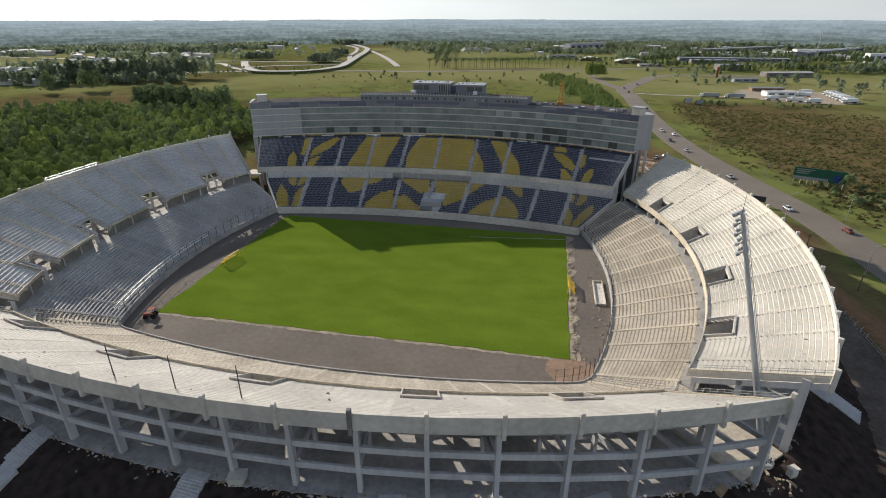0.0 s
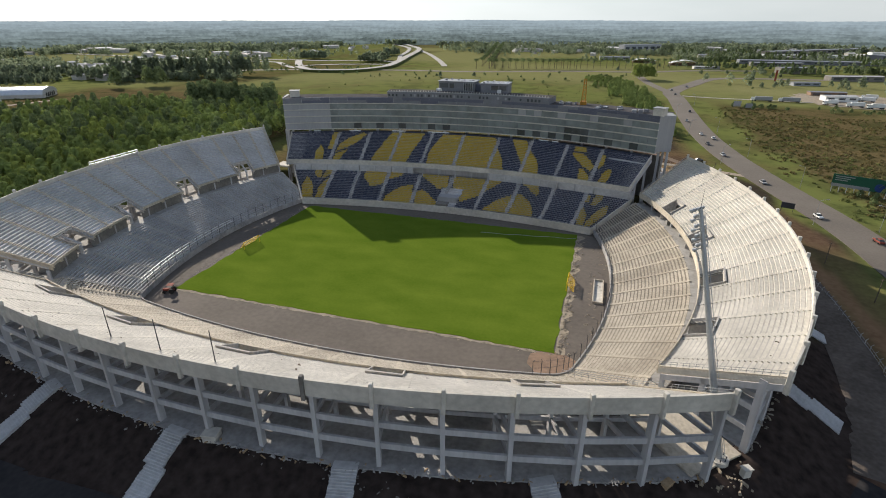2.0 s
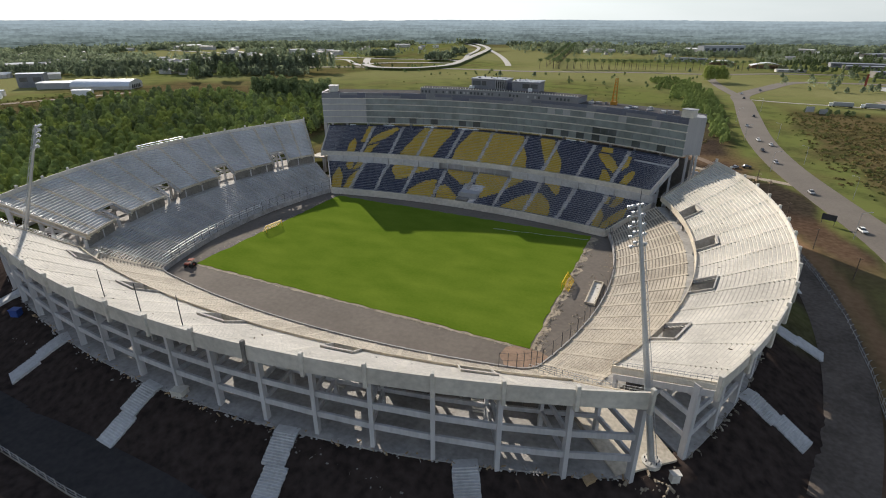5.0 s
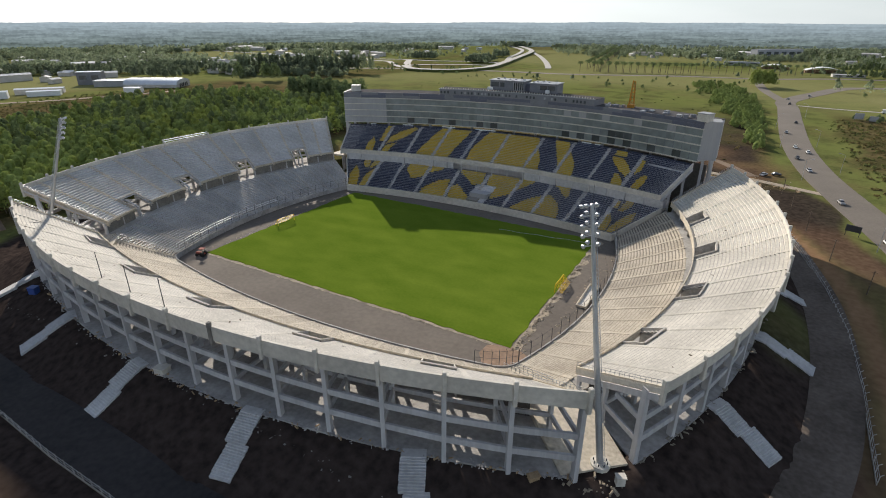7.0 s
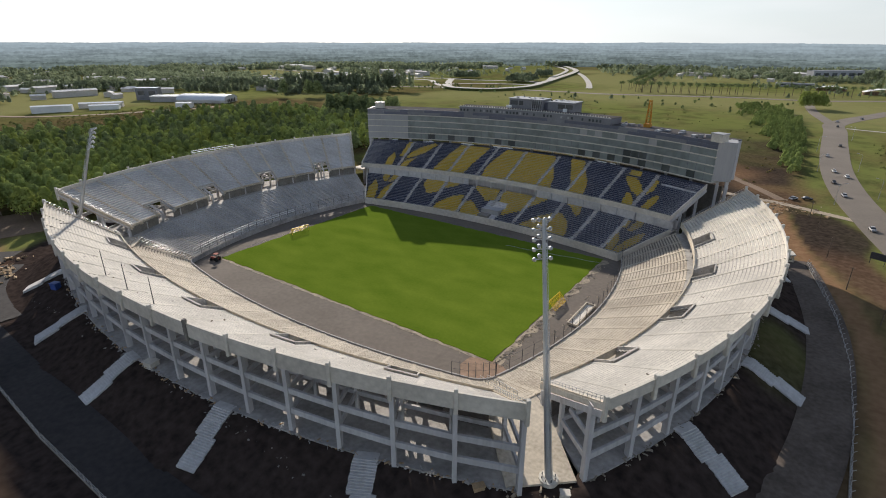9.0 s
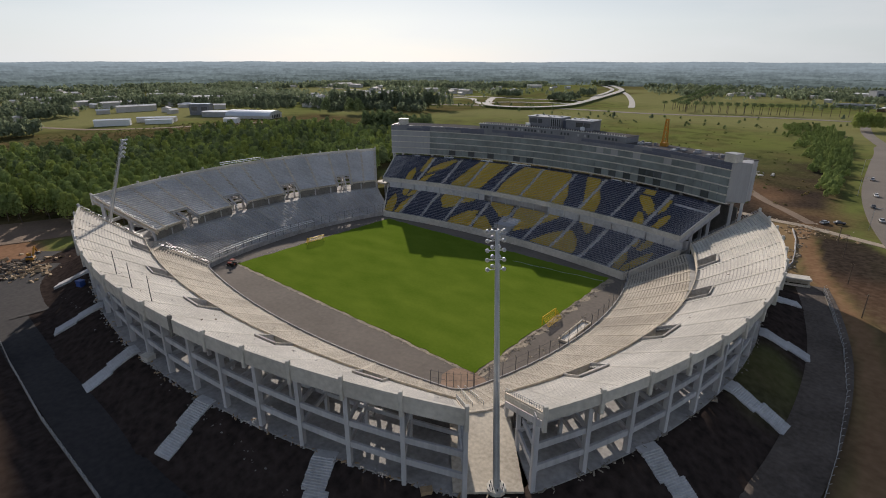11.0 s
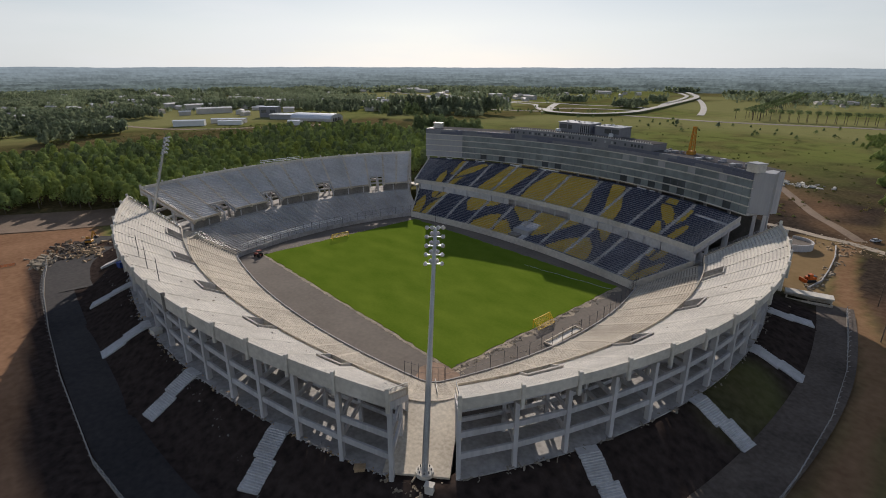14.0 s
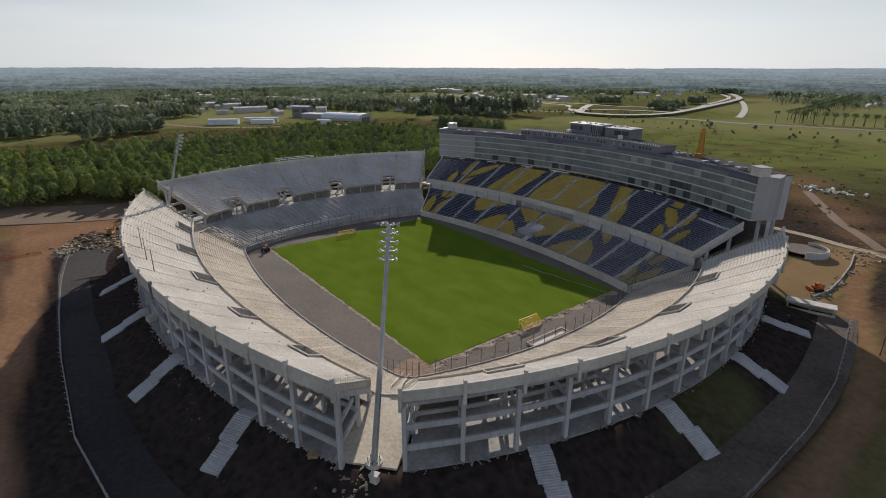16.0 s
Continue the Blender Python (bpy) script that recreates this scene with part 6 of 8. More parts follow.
def build_curved_ramp():
    root = thing("curved_ramp", "grey curved concrete ramp behind the stand", "ramp")
    bm = bmesh.new()
    ring = [(math.cos(radians(-70 + 12 * i)), 0.9 * math.sin(radians(-70 + 12 * i))) for i in range(15)]
    strip(bm, [[Vector((79.5 + x * r, 117 + y * r, z)) for r, z in ((7.5, 2), (7.9, 2), (7.9, 5.4), (7.5, 5.4))] for x, y in ring])
    part("ramp_wall", bm, CONC_GREY, root)
    bm = bmesh.new()
    bmesh.ops.create_circle(bm, cap_ends=True, radius=7.5, segments=24, matrix=Matrix.Translation((79.5, 117, 4.3)) @ Matrix.Diagonal((1, 0.9, 1, 1)))
    part("ramp_floor", bm, TRACK, root)


build_curved_ramp()


def build_kerb_wall():
    root = thing("kerb_wall", "low pale concrete wall along the building yard", "wall")
    pts = [(92, 129), (95, 115), (97.3, 97), (98.3, 84), (97, 74)]
    for (x0, y0), (x1, y1) in zip(pts, pts[1:]):
        bm = bmesh.new()
        a, b = Vector((x0, y0, height(x0, y0) + 0.2)), Vector((x1, y1, height(x1, y1) + 0.2))
        bar(bm, a, b.lerp(a, 0.02), 0.4, 1.0)
        part("wall_length", bevelled(bm, 0.05), CONC_DUSTY, root)


build_kerb_wall()


def edge_debris(mid, rim, label, seed, n, material, line=0.925):
    """Broken boards, lumps and dust heaps along the outer edge of a concourse."""
    r = random.Random(seed)
    V, F = [], []
    for _ in range(n):
        p = along(mid, rim, r.gauss(line, 0.022), r.random(), 0)
        s = r.uniform(0.12, 0.5)
        m = pose(p.x, p.y, BASE - 0.12, r.uniform(-15, 15), r.uniform(-15, 15), r.uniform(0, 180))
        lx, ly, lz = s * r.uniform(0.6, 2.6), s * r.uniform(0.3, 0.9), s * r.uniform(0.3, 0.8)
        a = len(V)
        for px, py, pz in ((-1, -1, 0), (1, -1, 0), (1, 1, 0), (-1, 1, 0), (-0.7, -0.7, 1), (0.7, -0.6, 1), (0.6, 0.7, 1), (-0.8, 0.6, 1)):
            V.append(m @ Vector((px * lx * 0.5, py * ly * 0.5, pz * lz)))
        F.extend(tuple(a + i for i in f) for f in ((3, 2, 1, 0), (4, 5, 6, 7), (0, 1, 5, 4), (1, 2, 6, 5), (2, 3, 7, 6), (3, 0, 4, 7)))
    tagged(link("debris", V, F, material), label, "rubble", kind="stuff")


edge_debris(S_MID, S_RIM, "grey debris along the concourse edge", 61, 520, CONC_DUSTY)
edge_debris(S_MID, S_RIM, "scraps of timber along the concourse edge", 62, 160, TIMBER)
edge_debris(E_MID, E_RIM, "grey debris along the side concourse edge", 63, 260, CONC_BROWN, 0.885)


def build_barrier():
    """A red mesh barrier strung between thin posts across the dirt yard."""
    root = thing("barrier", "red plastic mesh barrier across the dirt yard", "barrier")
    pts = [(-95, -109), (-95.4, -113), (-95, -117), (-95.5, -121), (-95, -125), (-95.2, -129)]
    for (x0, y0), (x1, y1) in zip(pts, pts[1:]):
        a, b = Vector((x0, y0, height(x0, y0))), Vector((x1, y1, height(x1, y1)))
        bm = bmesh.new()
        for z in (0.25, 0.55, 0.85):
            bar(bm, a + Vector((0, 0, z)), b + Vector((0, 0, z)), 0.04, 0.14)
        part("mesh_band", bm, ORANGE, root)
        bm = bmesh.new()
        bar(bm, a - Vector((0, 0, 0.2)), a + Vector((0, 0, 1.05)), 0.07)
        part("post", bm, STEEL_DARK, root)


build_barrier()


def terrace_litter(mid, rim, label, seed, n, material, span=(0.08, 0.95)):
    """Small scraps left lying on the steps of an upper tier."""
    r = random.Random(seed)
    V, F = [], []
    for _ in range(n):
        k = math.floor(r.uniform(*span) * 24) / 24 + 0.02
        p = along(mid, rim, k * 0.985, r.random(), 0)
        s = r.uniform(0.12, 0.38) if r.random() < 0.92 else r.uniform(0.5, 0.8)
        m = pose(p.x, p.y, UP0 + (UP1 - UP0) / 24 * math.floor(k * 24), 0, 0, r.uniform(0, 180))
        lx, ly, lz = s * r.uniform(0.6, 2.6), s * r.uniform(0.3, 0.7), s * r.uniform(0.15, 0.4)
        a = len(V)
        for px, py, pz in ((-1, -1, 0), (1, -1, 0), (1, 1, 0), (-1, 1, 0), (-0.8, -0.7, 1), (0.7, -0.8, 1), (0.8, 0.7, 1), (-0.7, 0.8, 1)):
            V.append(m @ Vector((px * lx * 0.5, py * ly * 0.5, pz * lz)))
        F.extend(tuple(a + i for i in f) for f in ((3, 2, 1, 0), (4, 5, 6, 7), (0, 1, 5, 4), (1, 2, 6, 5), (2, 3, 7, 6), (3, 0, 4, 7)))
    tagged(link("terrace_litter", V, F, material), label, "debris", kind="stuff")


terrace_litter(S_MID, S_RIM, "dark scraps and boards lying on the pale steps", 81, 34, BARK)
terrace_litter(S_MID, S_RIM, "broken bits of concrete lying on the pale steps", 82, 70, CONC_DULL)
terrace_litter(E_MID, E_RIM, "dark scraps lying on the white steps", 83, 16, BARK)


def build_hose():
    root = thing("hose", "pale watering hose lying across the shaded turf", "hose")
    bm = bmesh.new()
    line = [Vector((20 + 33 * k / 24, 29.6 + 4.1 * (k / 24) ** 1.1 + 0.25 * math.sin(k * 0.8), 0.05)) for k in range(25)]
    strip(bm, [[p + Vector((0, w, z)) for w, z in ((-0.05, -0.04), (0.05, -0.04), (0.03, 0.05), (-0.03, 0.05))] for p in line])
    part("tube", bm, CLAD_LIGHT, root)


build_hose()


# ---- trees ----
def leaf_mesh(name, blobs, per, size, material, seed, parent=None):
    """Leaf sprays on the shells of blobs (rows of x, y, z, radius), per of them on each, lying roughly along the shell."""
    g = np.random.RandomState(seed)
    blobs = np.asarray(blobs, float)
    k = np.repeat(np.arange(len(blobs)), per)
    n = len(k)
    u, t = g.uniform(-0.65, 1, n), g.uniform(0, 2 * math.pi, n)
    q = np.sqrt(1 - u * u)
    nrm = np.stack([q * np.cos(t), q * np.sin(t), u], -1)
    c = blobs[k, :3] + nrm * (blobs[k, 3] * g.uniform(0.86, 1.06, n))[:, None] * np.array([1, 1, 0.85])
    nrm = nrm + g.uniform(-0.26, 0.26, (n, 3)) + np.array([0, 0, 0.12])
    nrm /= np.linalg.norm(nrm, axis=1, keepdims=True) + 1e-6
    e1 = g.normal(size=(n, 3))
    e1 -= nrm * (e1 * nrm).sum(1, keepdims=True)
    e1 /= np.linalg.norm(e1, axis=1, keepdims=True) + 1e-6
    e2 = np.cross(nrm, e1)
    s = (np.broadcast_to(size, len(blobs))[k] * g.uniform(0.6, 1.3, n))[:, None]
    v = np.stack([c - e1 * s, c + e2 * s * 0.7, c + e1 * s, c - e2 * s * 0.7], 1).reshape(-1, 3)
    me = bpy.data.meshes.new(name)
    me.vertices.add(4 * n)
    me.vertices.foreach_set("co", v.astype(np.float32).ravel())
    me.loops.add(4 * n)
    me.loops.foreach_set("vertex_index", np.arange(4 * n, dtype=np.int32))
    me.polygons.add(n)
    me.polygons.foreach_set("loop_start", np.arange(0, 4 * n, 4, dtype=np.int32))
    me.update(calc_edges=True)
    me.materials.append(material)
    ob = new(name, me)
    ob.parent = parent
    return ob


def crowns(g, x, y, z, h, w, n=7):
    """Blobs of domed crowns, wide below and narrow above, for trees at x, y, z."""
    x, y, z, h, w = (np.asarray(a, float).ravel() for a in (x, y, z, h, w))
    out = []
    for i in range(n):
        k = i / (n - 1)
        t, off = g.uniform(0, 6.283, len(x)), w * 0.24 * (1 - 0.8 * k) * g.uniform(0.2, 1.0, len(x))
        out.append(np.stack([x + off * np.cos(t), y + off * np.sin(t), z + h * (0.40 + 0.48 * k), w * (0.46 - 0.28 * k) * g.uniform(0.85, 1.15, len(x))], -1))
    return np.concatenate(out)


def make_tree(h, w, seed, material, label, name="tree", leaves=110, size=0.38, at=None, group="pines behind the stand"):
    g = np.random.RandomState(seed)
    r = random.Random(seed)
    root = thing(name, label, "tree", group, at=at)
    bm = bmesh.new()
    p = Vector((0, 0, -0.4))
    lean = Vector((r.uniform(-0.04, 0.04), r.uniform(-0.04, 0.04), 1))
    for i in range(3):
        q = p + lean * (h * 0.27)
        tube(bm, p, q, 0.22 * h / 12 * (1 - 0.28 * i), 0.22 * h / 12 * (1 - 0.28 * (i + 1)), 7)
        p = q
    blobs = crowns(g, [0], [0], [0], [h], [w])
    for b in blobs[:5]:
        tube(bm, Vector((0, 0, b[2] - h * 0.12)), Vector(b[:3]), 0.07 * h / 12, 0.03, 5)
    part("trunk", bm, BARK, root)
    leaf_mesh("crown", blobs, leaves, size, material, seed, root)
    return root


def in_forest(x, y):
    edge = -124 - 55 * smooth(-35, -110, y) - 7 * math.sin(y * 0.06)
    return x < edge and -128 + 8 * math.sin(x * 0.05) < y < 140 + 0.25 * (x + 400) and x > -306 + 9 * math.sin(y * 0.05)


def build_forest():
    r = random.Random(17)
    g = np.random.RandomState(17)
    kinds = [make_tree(r.uniform(10.5, 15.5), r.uniform(7.2, 8.8), 100 + i, (LEAF, LEAF, LEAF_LIGHT)[i % 3], "slender green plantation tree in the dense wood", leaves=125, size=0.5, at=pose(-128 - 7 * i, 20 + 9 * i, height(-128 - 7 * i, 20 + 9 * i))) for i in range(6)]
    spots = []
    y = -126.0
    row = 0
    while y < 262:
        x = -120.0 - (row % 2) * 3.6
        while x > -372:
            px, py = x + r.uniform(-1.9, 1.9), y + r.uniform(-1.9, 1.9)
            if in_forest(px, py):
                spots.append((px, py))
            x -= 7.2
        y += 6.6
        row += 1
    spots.sort(key=lambda s: math.hypot(s[0] + 60, s[1] + 40))
    for x, y in spots[:300]:
        copy_thing(r.choice(kinds), pose(x, y, height(x, y) - 0.2, r.uniform(-3, 3), r.uniform(-3, 3), r.uniform(0, 360)))
    rest = np.array(spots[300:])
    pick = g.uniform(size=len(rest))
    for lo, hi, name, m, lab in ((0, 0.5, "plantation", LEAF, "dense green plantation of young trees"), (0.5, 0.8, "dark_plantation", LEAF_DARK, "darker trees mixed through the plantation"), (0.8, 1.01, "light_plantation", LEAF_LIGHT, "lighter trees mixed through the plantation")):
        q = rest[(pick >= lo) & (pick < hi)]
        n = len(q)
        b = crowns(g, q[:, 0], q[:, 1], land_height(q[:, 0], q[:, 1]), g.uniform(9.5, 15.5, n), g.uniform(7.0, 8.8, n), 7)
        tagged(leaf_mesh(name, b, 46, 0.66, m, 5), lab, "wood", kind="stuff")


build_forest()


def woods(name, label, groups, material, seed, h=(8, 13), size=1.0, per=16, n=6, slim=0.5):
    """Groups of trees: (x, y, spread x, spread y, count, turn in degrees)."""
    g = np.random.RandomState(seed)
    X, Y = [], []
    for gx, gy, sx, sy, count, turn in groups:
        ca, sa = math.cos(radians(turn)), math.sin(radians(turn))
        a, b = g.uniform(-1, 1, count) * sx, g.uniform(-1, 1, count) * sy
        X.append(gx + a * ca - b * sa)
        Y.append(gy + a * sa + b * ca)
    X, Y = np.concatenate(X), np.concatenate(Y)
    t = g.uniform(*h, len(X))
    b = crowns(g, X, Y, land_height(X, Y) - 0.4, t, t * slim * g.uniform(0.85, 1.3, len(X)), n)
    return tagged(leaf_mesh(name, b, per, size, material, seed), label, "wood", kind="stuff")


woods("dark_grove", "dark grove of tall trees beyond the plantation", [(-214, 205, 32, 12, 80, 8), (-372, 291, 9, 5, 9, 0), (-395, 268, 5, 4, 3, 0)], LEAF_DARK, 31, (15, 22), 0.9, 40)
woods("tall_belt", "row of tall slim dark trees beyond the plantation", [(-405, 380, 56, 6, 74, 43), (-452, 338, 20, 10, 22, 30), (-340, 412, 22, 8, 16, 10)], LEAF_HAZE, 40, (19, 28), 0.9, 34, 7, 0.28)
woods("tree_belt", "long belt of tall dark trees with pale trunks", [(-440, 362, 48, 8, 110, 3), (-385, 395, 26, 8, 56, 20), (-505, 330, 40, 14, 70, -10), (-640, 245, 70, 22, 130, 25), (-780, 165, 110, 30, 180, 25), (-512, 250, 30, 10, 44, 10), (-470, 470, 40, 10, 50, 0), (-455, -30, 34, 22, 110, 20), (-560, -60, 60, 40, 200, 0), (-400, -60, 14, 10, 20, 0), (-640, 20, 60, 50, 240, 0), (-520, -130, 90, 40, 240, 0), (-620, 320, 60, 40, 150, 20)], LEAF_HAZE, 32, (8, 15), 1.1, 22)
woods("hedgerow", "broad hedge of young trees beside the avenue", [(50, 505, 20, 22, 100, 0), (62, 450, 20, 25, 120, 0), (74, 395, 17, 28, 120, 0), (83, 340, 13, 28, 110, 0), (89, 290, 9, 26, 90, 0), (95, 240, 5, 25, 50, 0), (97, 212, 3, 12, 12, 0)], LEAF, 33, (2.6, 6.5), 0.34, 46, slim=0.7)
woods("pale_trees", "pale green trees near the road fork", [(92, 535, 7, 9, 10, 0), (100, 548, 5, 5, 5, 0)], LEAF_LIGHT, 34, (13, 19), 0.8, 60)
woods("scrub_bushes", "scattered dark bushes on rough ground", [(170, 95, 10, 14, 16, 0), (190, 70, 18, 14, 26, 0), (165, 335, 12, 10, 14, 0), (182, 330, 10, 6, 10, 0), (235, 330, 30, 12, 14, 0), (20, 560, 60, 20, 10, 0), (-130, 470, 120, 60, 24, 0), (-330, 520, 80, 60, 60, 0), (-420, 420, 60, 40, 70, 0), (100, 480, 200, 40, 12, 0), (-322, -20, 14, 60, 60, 0), (-330, 90, 14, 60, 60, 0), (-305, -90, 40, 16, 50, 0)], LEAF_DARK, 35, (2.0, 4.5), 0.45, 22, slim=0.9)
woods("low_brush", "low brown and green brush over rough ground", [(215, 190, 60, 110, 1500, 0), (165, 230, 24, 100, 500, 0), (188, 60, 30, 70, 600, 0), (260, 120, 70, 90, 900, 0), (40, 190, 50, 50, 60, 0), (-360, 60, 50, 130, 500, 0)], LEAF_BROWN, 38, (0.3, 0.9), 0.40, 9, 3, 3.4)
woods("green_brush", "low green brush over rough ground", [(165, 120, 16, 60, 160, 0), (150, 240, 14, 80, 140, 0), (182, 60, 16, 60, 130, 0), (215, 190, 60, 110, 500, 0), (-40, 220, 110, 110, 260, 0), (-60, 400, 150, 110, 90, 0), (-370, 60, 50, 130, 500, 0)], LEAF_BRUSH, 39, (0.35, 1.1), 0.40, 9, 3, 3.0)
woods("estate_poplars", "rows of slim dark trees between the sheds", [(330, 680, 70, 6, 30, 12), (250, 745, 60, 8, 40, 6), (420, 690, 70, 12, 46, 0), (200, 850, 40, 10, 30, 0), (330, 925, 110, 8, 70, 2), (480, 860, 60, 20, 60, 0), (560, 760, 80, 60, 90, 0), (300, 1000, 120, 8, 70, 4), (250, 1080, 90, 10, 60, 0), (540, 960, 80, 20, 70, 0)], LEAF_DARK, 43, (8, 14), 0.9, 22, 6, 0.36)
woods("far_groves", "far groves of trees between fields", [(-326, 715, 20, 42, 80, 10), (-363, 875, 14, 20, 40, 0), (-452, 732, 26, 16, 50, 0), (-728, 1376, 70, 16, 90, 0), (-668, 877, 60, 20, 110, 30), (-491, 1255, 40, 20, 60, 0), (-464, 462, 50, 14, 50, 0), (-850, 1322, 60, 20, 80, 0), (-1053, 1272, 90, 20, 120, 20)], LEAF_HAZE, 36, (9, 16), 1.6, 12)
woods("estate_trees", "trees among the far industrial sheds", [(170, 770, 70, 10, 26, 0), (250, 925, 90, 12, 60, 10), (340, 1060, 120, 14, 80, 0), (470, 910, 110, 40, 110, 0), (560, 690, 90, 40, 90, 0), (420, 700, 40, 30, 36, 0), (700, 800, 160, 160, 300, 0), (120, 1040, 80, 26, 110, 0), (60, 860, 60, 16, 26, 0), (600, 1180, 250, 40, 240, 0), (330, 765, 60, 8, 30, 6)], LEAF_HAZE, 37, (5, 10), 1.0, 14)


HOUSES = []


def plan_houses():
    """Places of the small houses of the far town: x, y, length, depth, height, turn."""
    r = random.Random(23)
    while len(HOUSES) < 280:
        k = r.random()
        if k < 0.62:
            a, d = radians(r.uniform(34, 92)), r.uniform(640, 1330)
        elif k < 0.8:
            a, d = radians(r.gauss(51, 3)), r.uniform(820, 900)
        else:
            a, d = radians(r.uniform(-40, 34)), r.uniform(1050, 1330)
        x, y = 60 - d * math.sin(a), -60 + d * math.cos(a)
        if -480 < x < -190 and 430 < y < 1300 or -970 < x < -730 and 530 < y < 700 or math.hypot(x, y) > 1370:
            continue
        big = r.random() < 0.10
        HOUSES.append((x, y, r.uniform(22, 46) if big else r.uniform(8, 18), r.uniform(10, 16) if big else r.uniform(6, 10), r.uniform(4.5, 7.5) if big else r.uniform(3.2, 5.5), r.uniform(0, 180)))


plan_houses()


def far_scatter():
    """Woods, hedges and lone trees out to the horizon, in a patchwork of fields."""
    g = np.random.RandomState(71)
    n = 130000
    ang, d = g.uniform(-1.8, 1.0, n), np.sqrt(g.uniform(520.0 ** 2, 1420.0 ** 2, n))
    x, y = 60 + d * np.sin(ang), -60 + d * np.cos(ang)
    u = (x * 0.94 + y * 0.34 + 30 * waves(x, y, 120, 12)) / 150
    v = (y * 0.94 - x * 0.34 + 24 * waves(x, y, 140, 14)) / 78
    cell = np.abs(np.sin(np.floor(u) * 12.9898 + np.floor(v) * 78.233) * 43758.5453) % 1.0
    rim = np.minimum(np.minimum(u % 1, 1 - u % 1) * 150, np.minimum(v % 1, 1 - v % 1) * 78)
    share = np.where(x < -430, 0.25, np.where(x > 150, 0.34, 0.14)) + 0.16 * smooth(900, 1400, d)
    wood = cell < share
    hedge = (rim < 6) & ((cell * 7.3) % 1.0 < 0.6)
    lone = (g.uniform(size=n) < 0.04) & ((x < -430) | (d > 950))
    keep = (wood & (g.uniform(size=n) < 0.62)) | (hedge & (g.uniform(size=n) < 0.75)) | lone
    clear = (x > -330) & (x < 160) & (y < 1010) & (g.uniform(size=n) < np.where(y < 760, 0.998, 0.985))
    clear |= (x > -680) & (x < -300) & (y > 0) & (y < 290)
    clear |= (np.abs(x + 850 - (y - 615) * 0.2) < 110) & (y > 535) & (y < 700)
    clear |= (x > -470) & (x < -200) & (y > 430) & (y < 760)
    clear |= (x > -1000) & (x < -420) & (y > 575) & (y < 705) & (g.uniform(size=n) < 0.93)
    clear |= (x > 90) & (x < 640) & (y > 340) & (y < 1180) & (g.uniform(size=n) < np.where(y < 640, 0.96, 0.8))
    west = np.interp(y, [480, 573, 680, 801, 989, 1099, 1209, 1320], [-300, -247, -270, -301, -347, -384, -449, -585])
    east = np.interp(y, [600, 734, 941, 1099, 1209], [-171, -212, -302, -384, -449])
    clear |= (x > west - 45) & (x < east + 60) & (y > 480) & (y < 1300)
    clear |= (x > -620) & (x < -330) & (y > 700) & (y < 1250) & (g.uniform(size=n) < 0.93)
    keep &= ~clear
    x, y, d = x[keep], y[keep], d[keep]
    H = np.array(HOUSES)
    away = np.ones(len(x), bool)
    for hx, hy, lx in H[:, :3]:
        e = np.array((60 - hx, -60 - hy)) / math.hypot(60 - hx, -60 - hy)
        k = (x - hx) * e[0] + (y - hy) * e[1]
        away &= ~((np.abs((x - hx) * e[1] - (y - hy) * e[0]) < lx * 0.6 + 3) & (k > -8) & (k < 46))
    x, y, d = x[away], y[away], d[away]
    h = g.uniform(5, 13, len(x))
    b = crowns(g, x, y, land_height(x, y) - 0.6, h, h * g.uniform(0.6, 1.0, len(x)), 4)
    size = np.tile(0.9 + d / 1700, 4)
    near = np.tile(d, 4) < 860
    tagged(leaf_mesh("near_woods", b[near], 24, size[near] * 0.82, LEAF_HAZE, 73), "dark woods and hedges beyond the roads", "wood", kind="stuff")
    tagged(leaf_mesh("far_woods", b[~near], 10, size[~near] * 0.85, LEAF_HAZE, 72), "woods and hedges out to the horizon", "wood", kind="stuff")


far_scatter()


# ---- roads and vehicles ----
AVENUE = [(152, -90), (150, -30), (147.5, 25), (142, 68), (132, 115), (122.5, 165), (116.5, 225), (115, 300), (115, 370), (114, 410), (124, 450), (142, 500), (172, 575), (215, 600), (300, 610)]
ribbon("avenue", AVENUE, 15.0, ASPHALT_OLD, 0.12, "wide worn grey asphalt avenue with light traffic")
ribbon("avenue_branch", [(114, 405), (106, 450), (98, 500), (92, 570), (90, 640)], 9, ASPHALT_OLD, 0.18, "narrow asphalt road forking from the avenue")
ribbon("path", [(122, 392), (150, 386), (200, 384), (250, 380)], 3.5, CONC_FLOOR, 0.14, "pale footpath across the grass")
ribbon("boulevard", [(-420, 470), (-330, 520), (-200, 552), (-140, 558), (-90, 578), (0, 625), (60, 640), (106, 655), (165, 700), (260, 730)], 13, ASPHALT_OLD, 0.2, "pale boulevard lined with palms")
DECK = [(-357, 530), (-312, 486), (-264, 500), (-247, 573), (-270, 680), (-301, 801), (-347, 989), (-384, 1099), (-449, 1209), (-505, 1269), (-585, 1320), (-689, 1386), (-852, 1404)]
ribbon("motorway", DECK, 11, CONC_FLOOR, 3.3, "raised motorway curving over the fields", thick=0.5)
ribbon("embankment", DECK, 13, VERGE, 2.9, "grassy embankment under the motorway", "embankment", thick=4.0)
ribbon("slip_road", [(-1010, 705), (-759, 682), (-620, 655), (-520, 640), (-462, 632), (-430, 600), (-380, 545), (-357, 530)], 9, CONC_FLOOR, 0.6, "pale slip road bending to the motorway")
ribbon("loop_road", [(-335, 498), (-372, 556), (-358, 598), (-309, 631), (-272, 640)], 8, CONC_FLOOR, 0.9, "pale loop road beside the motorway")
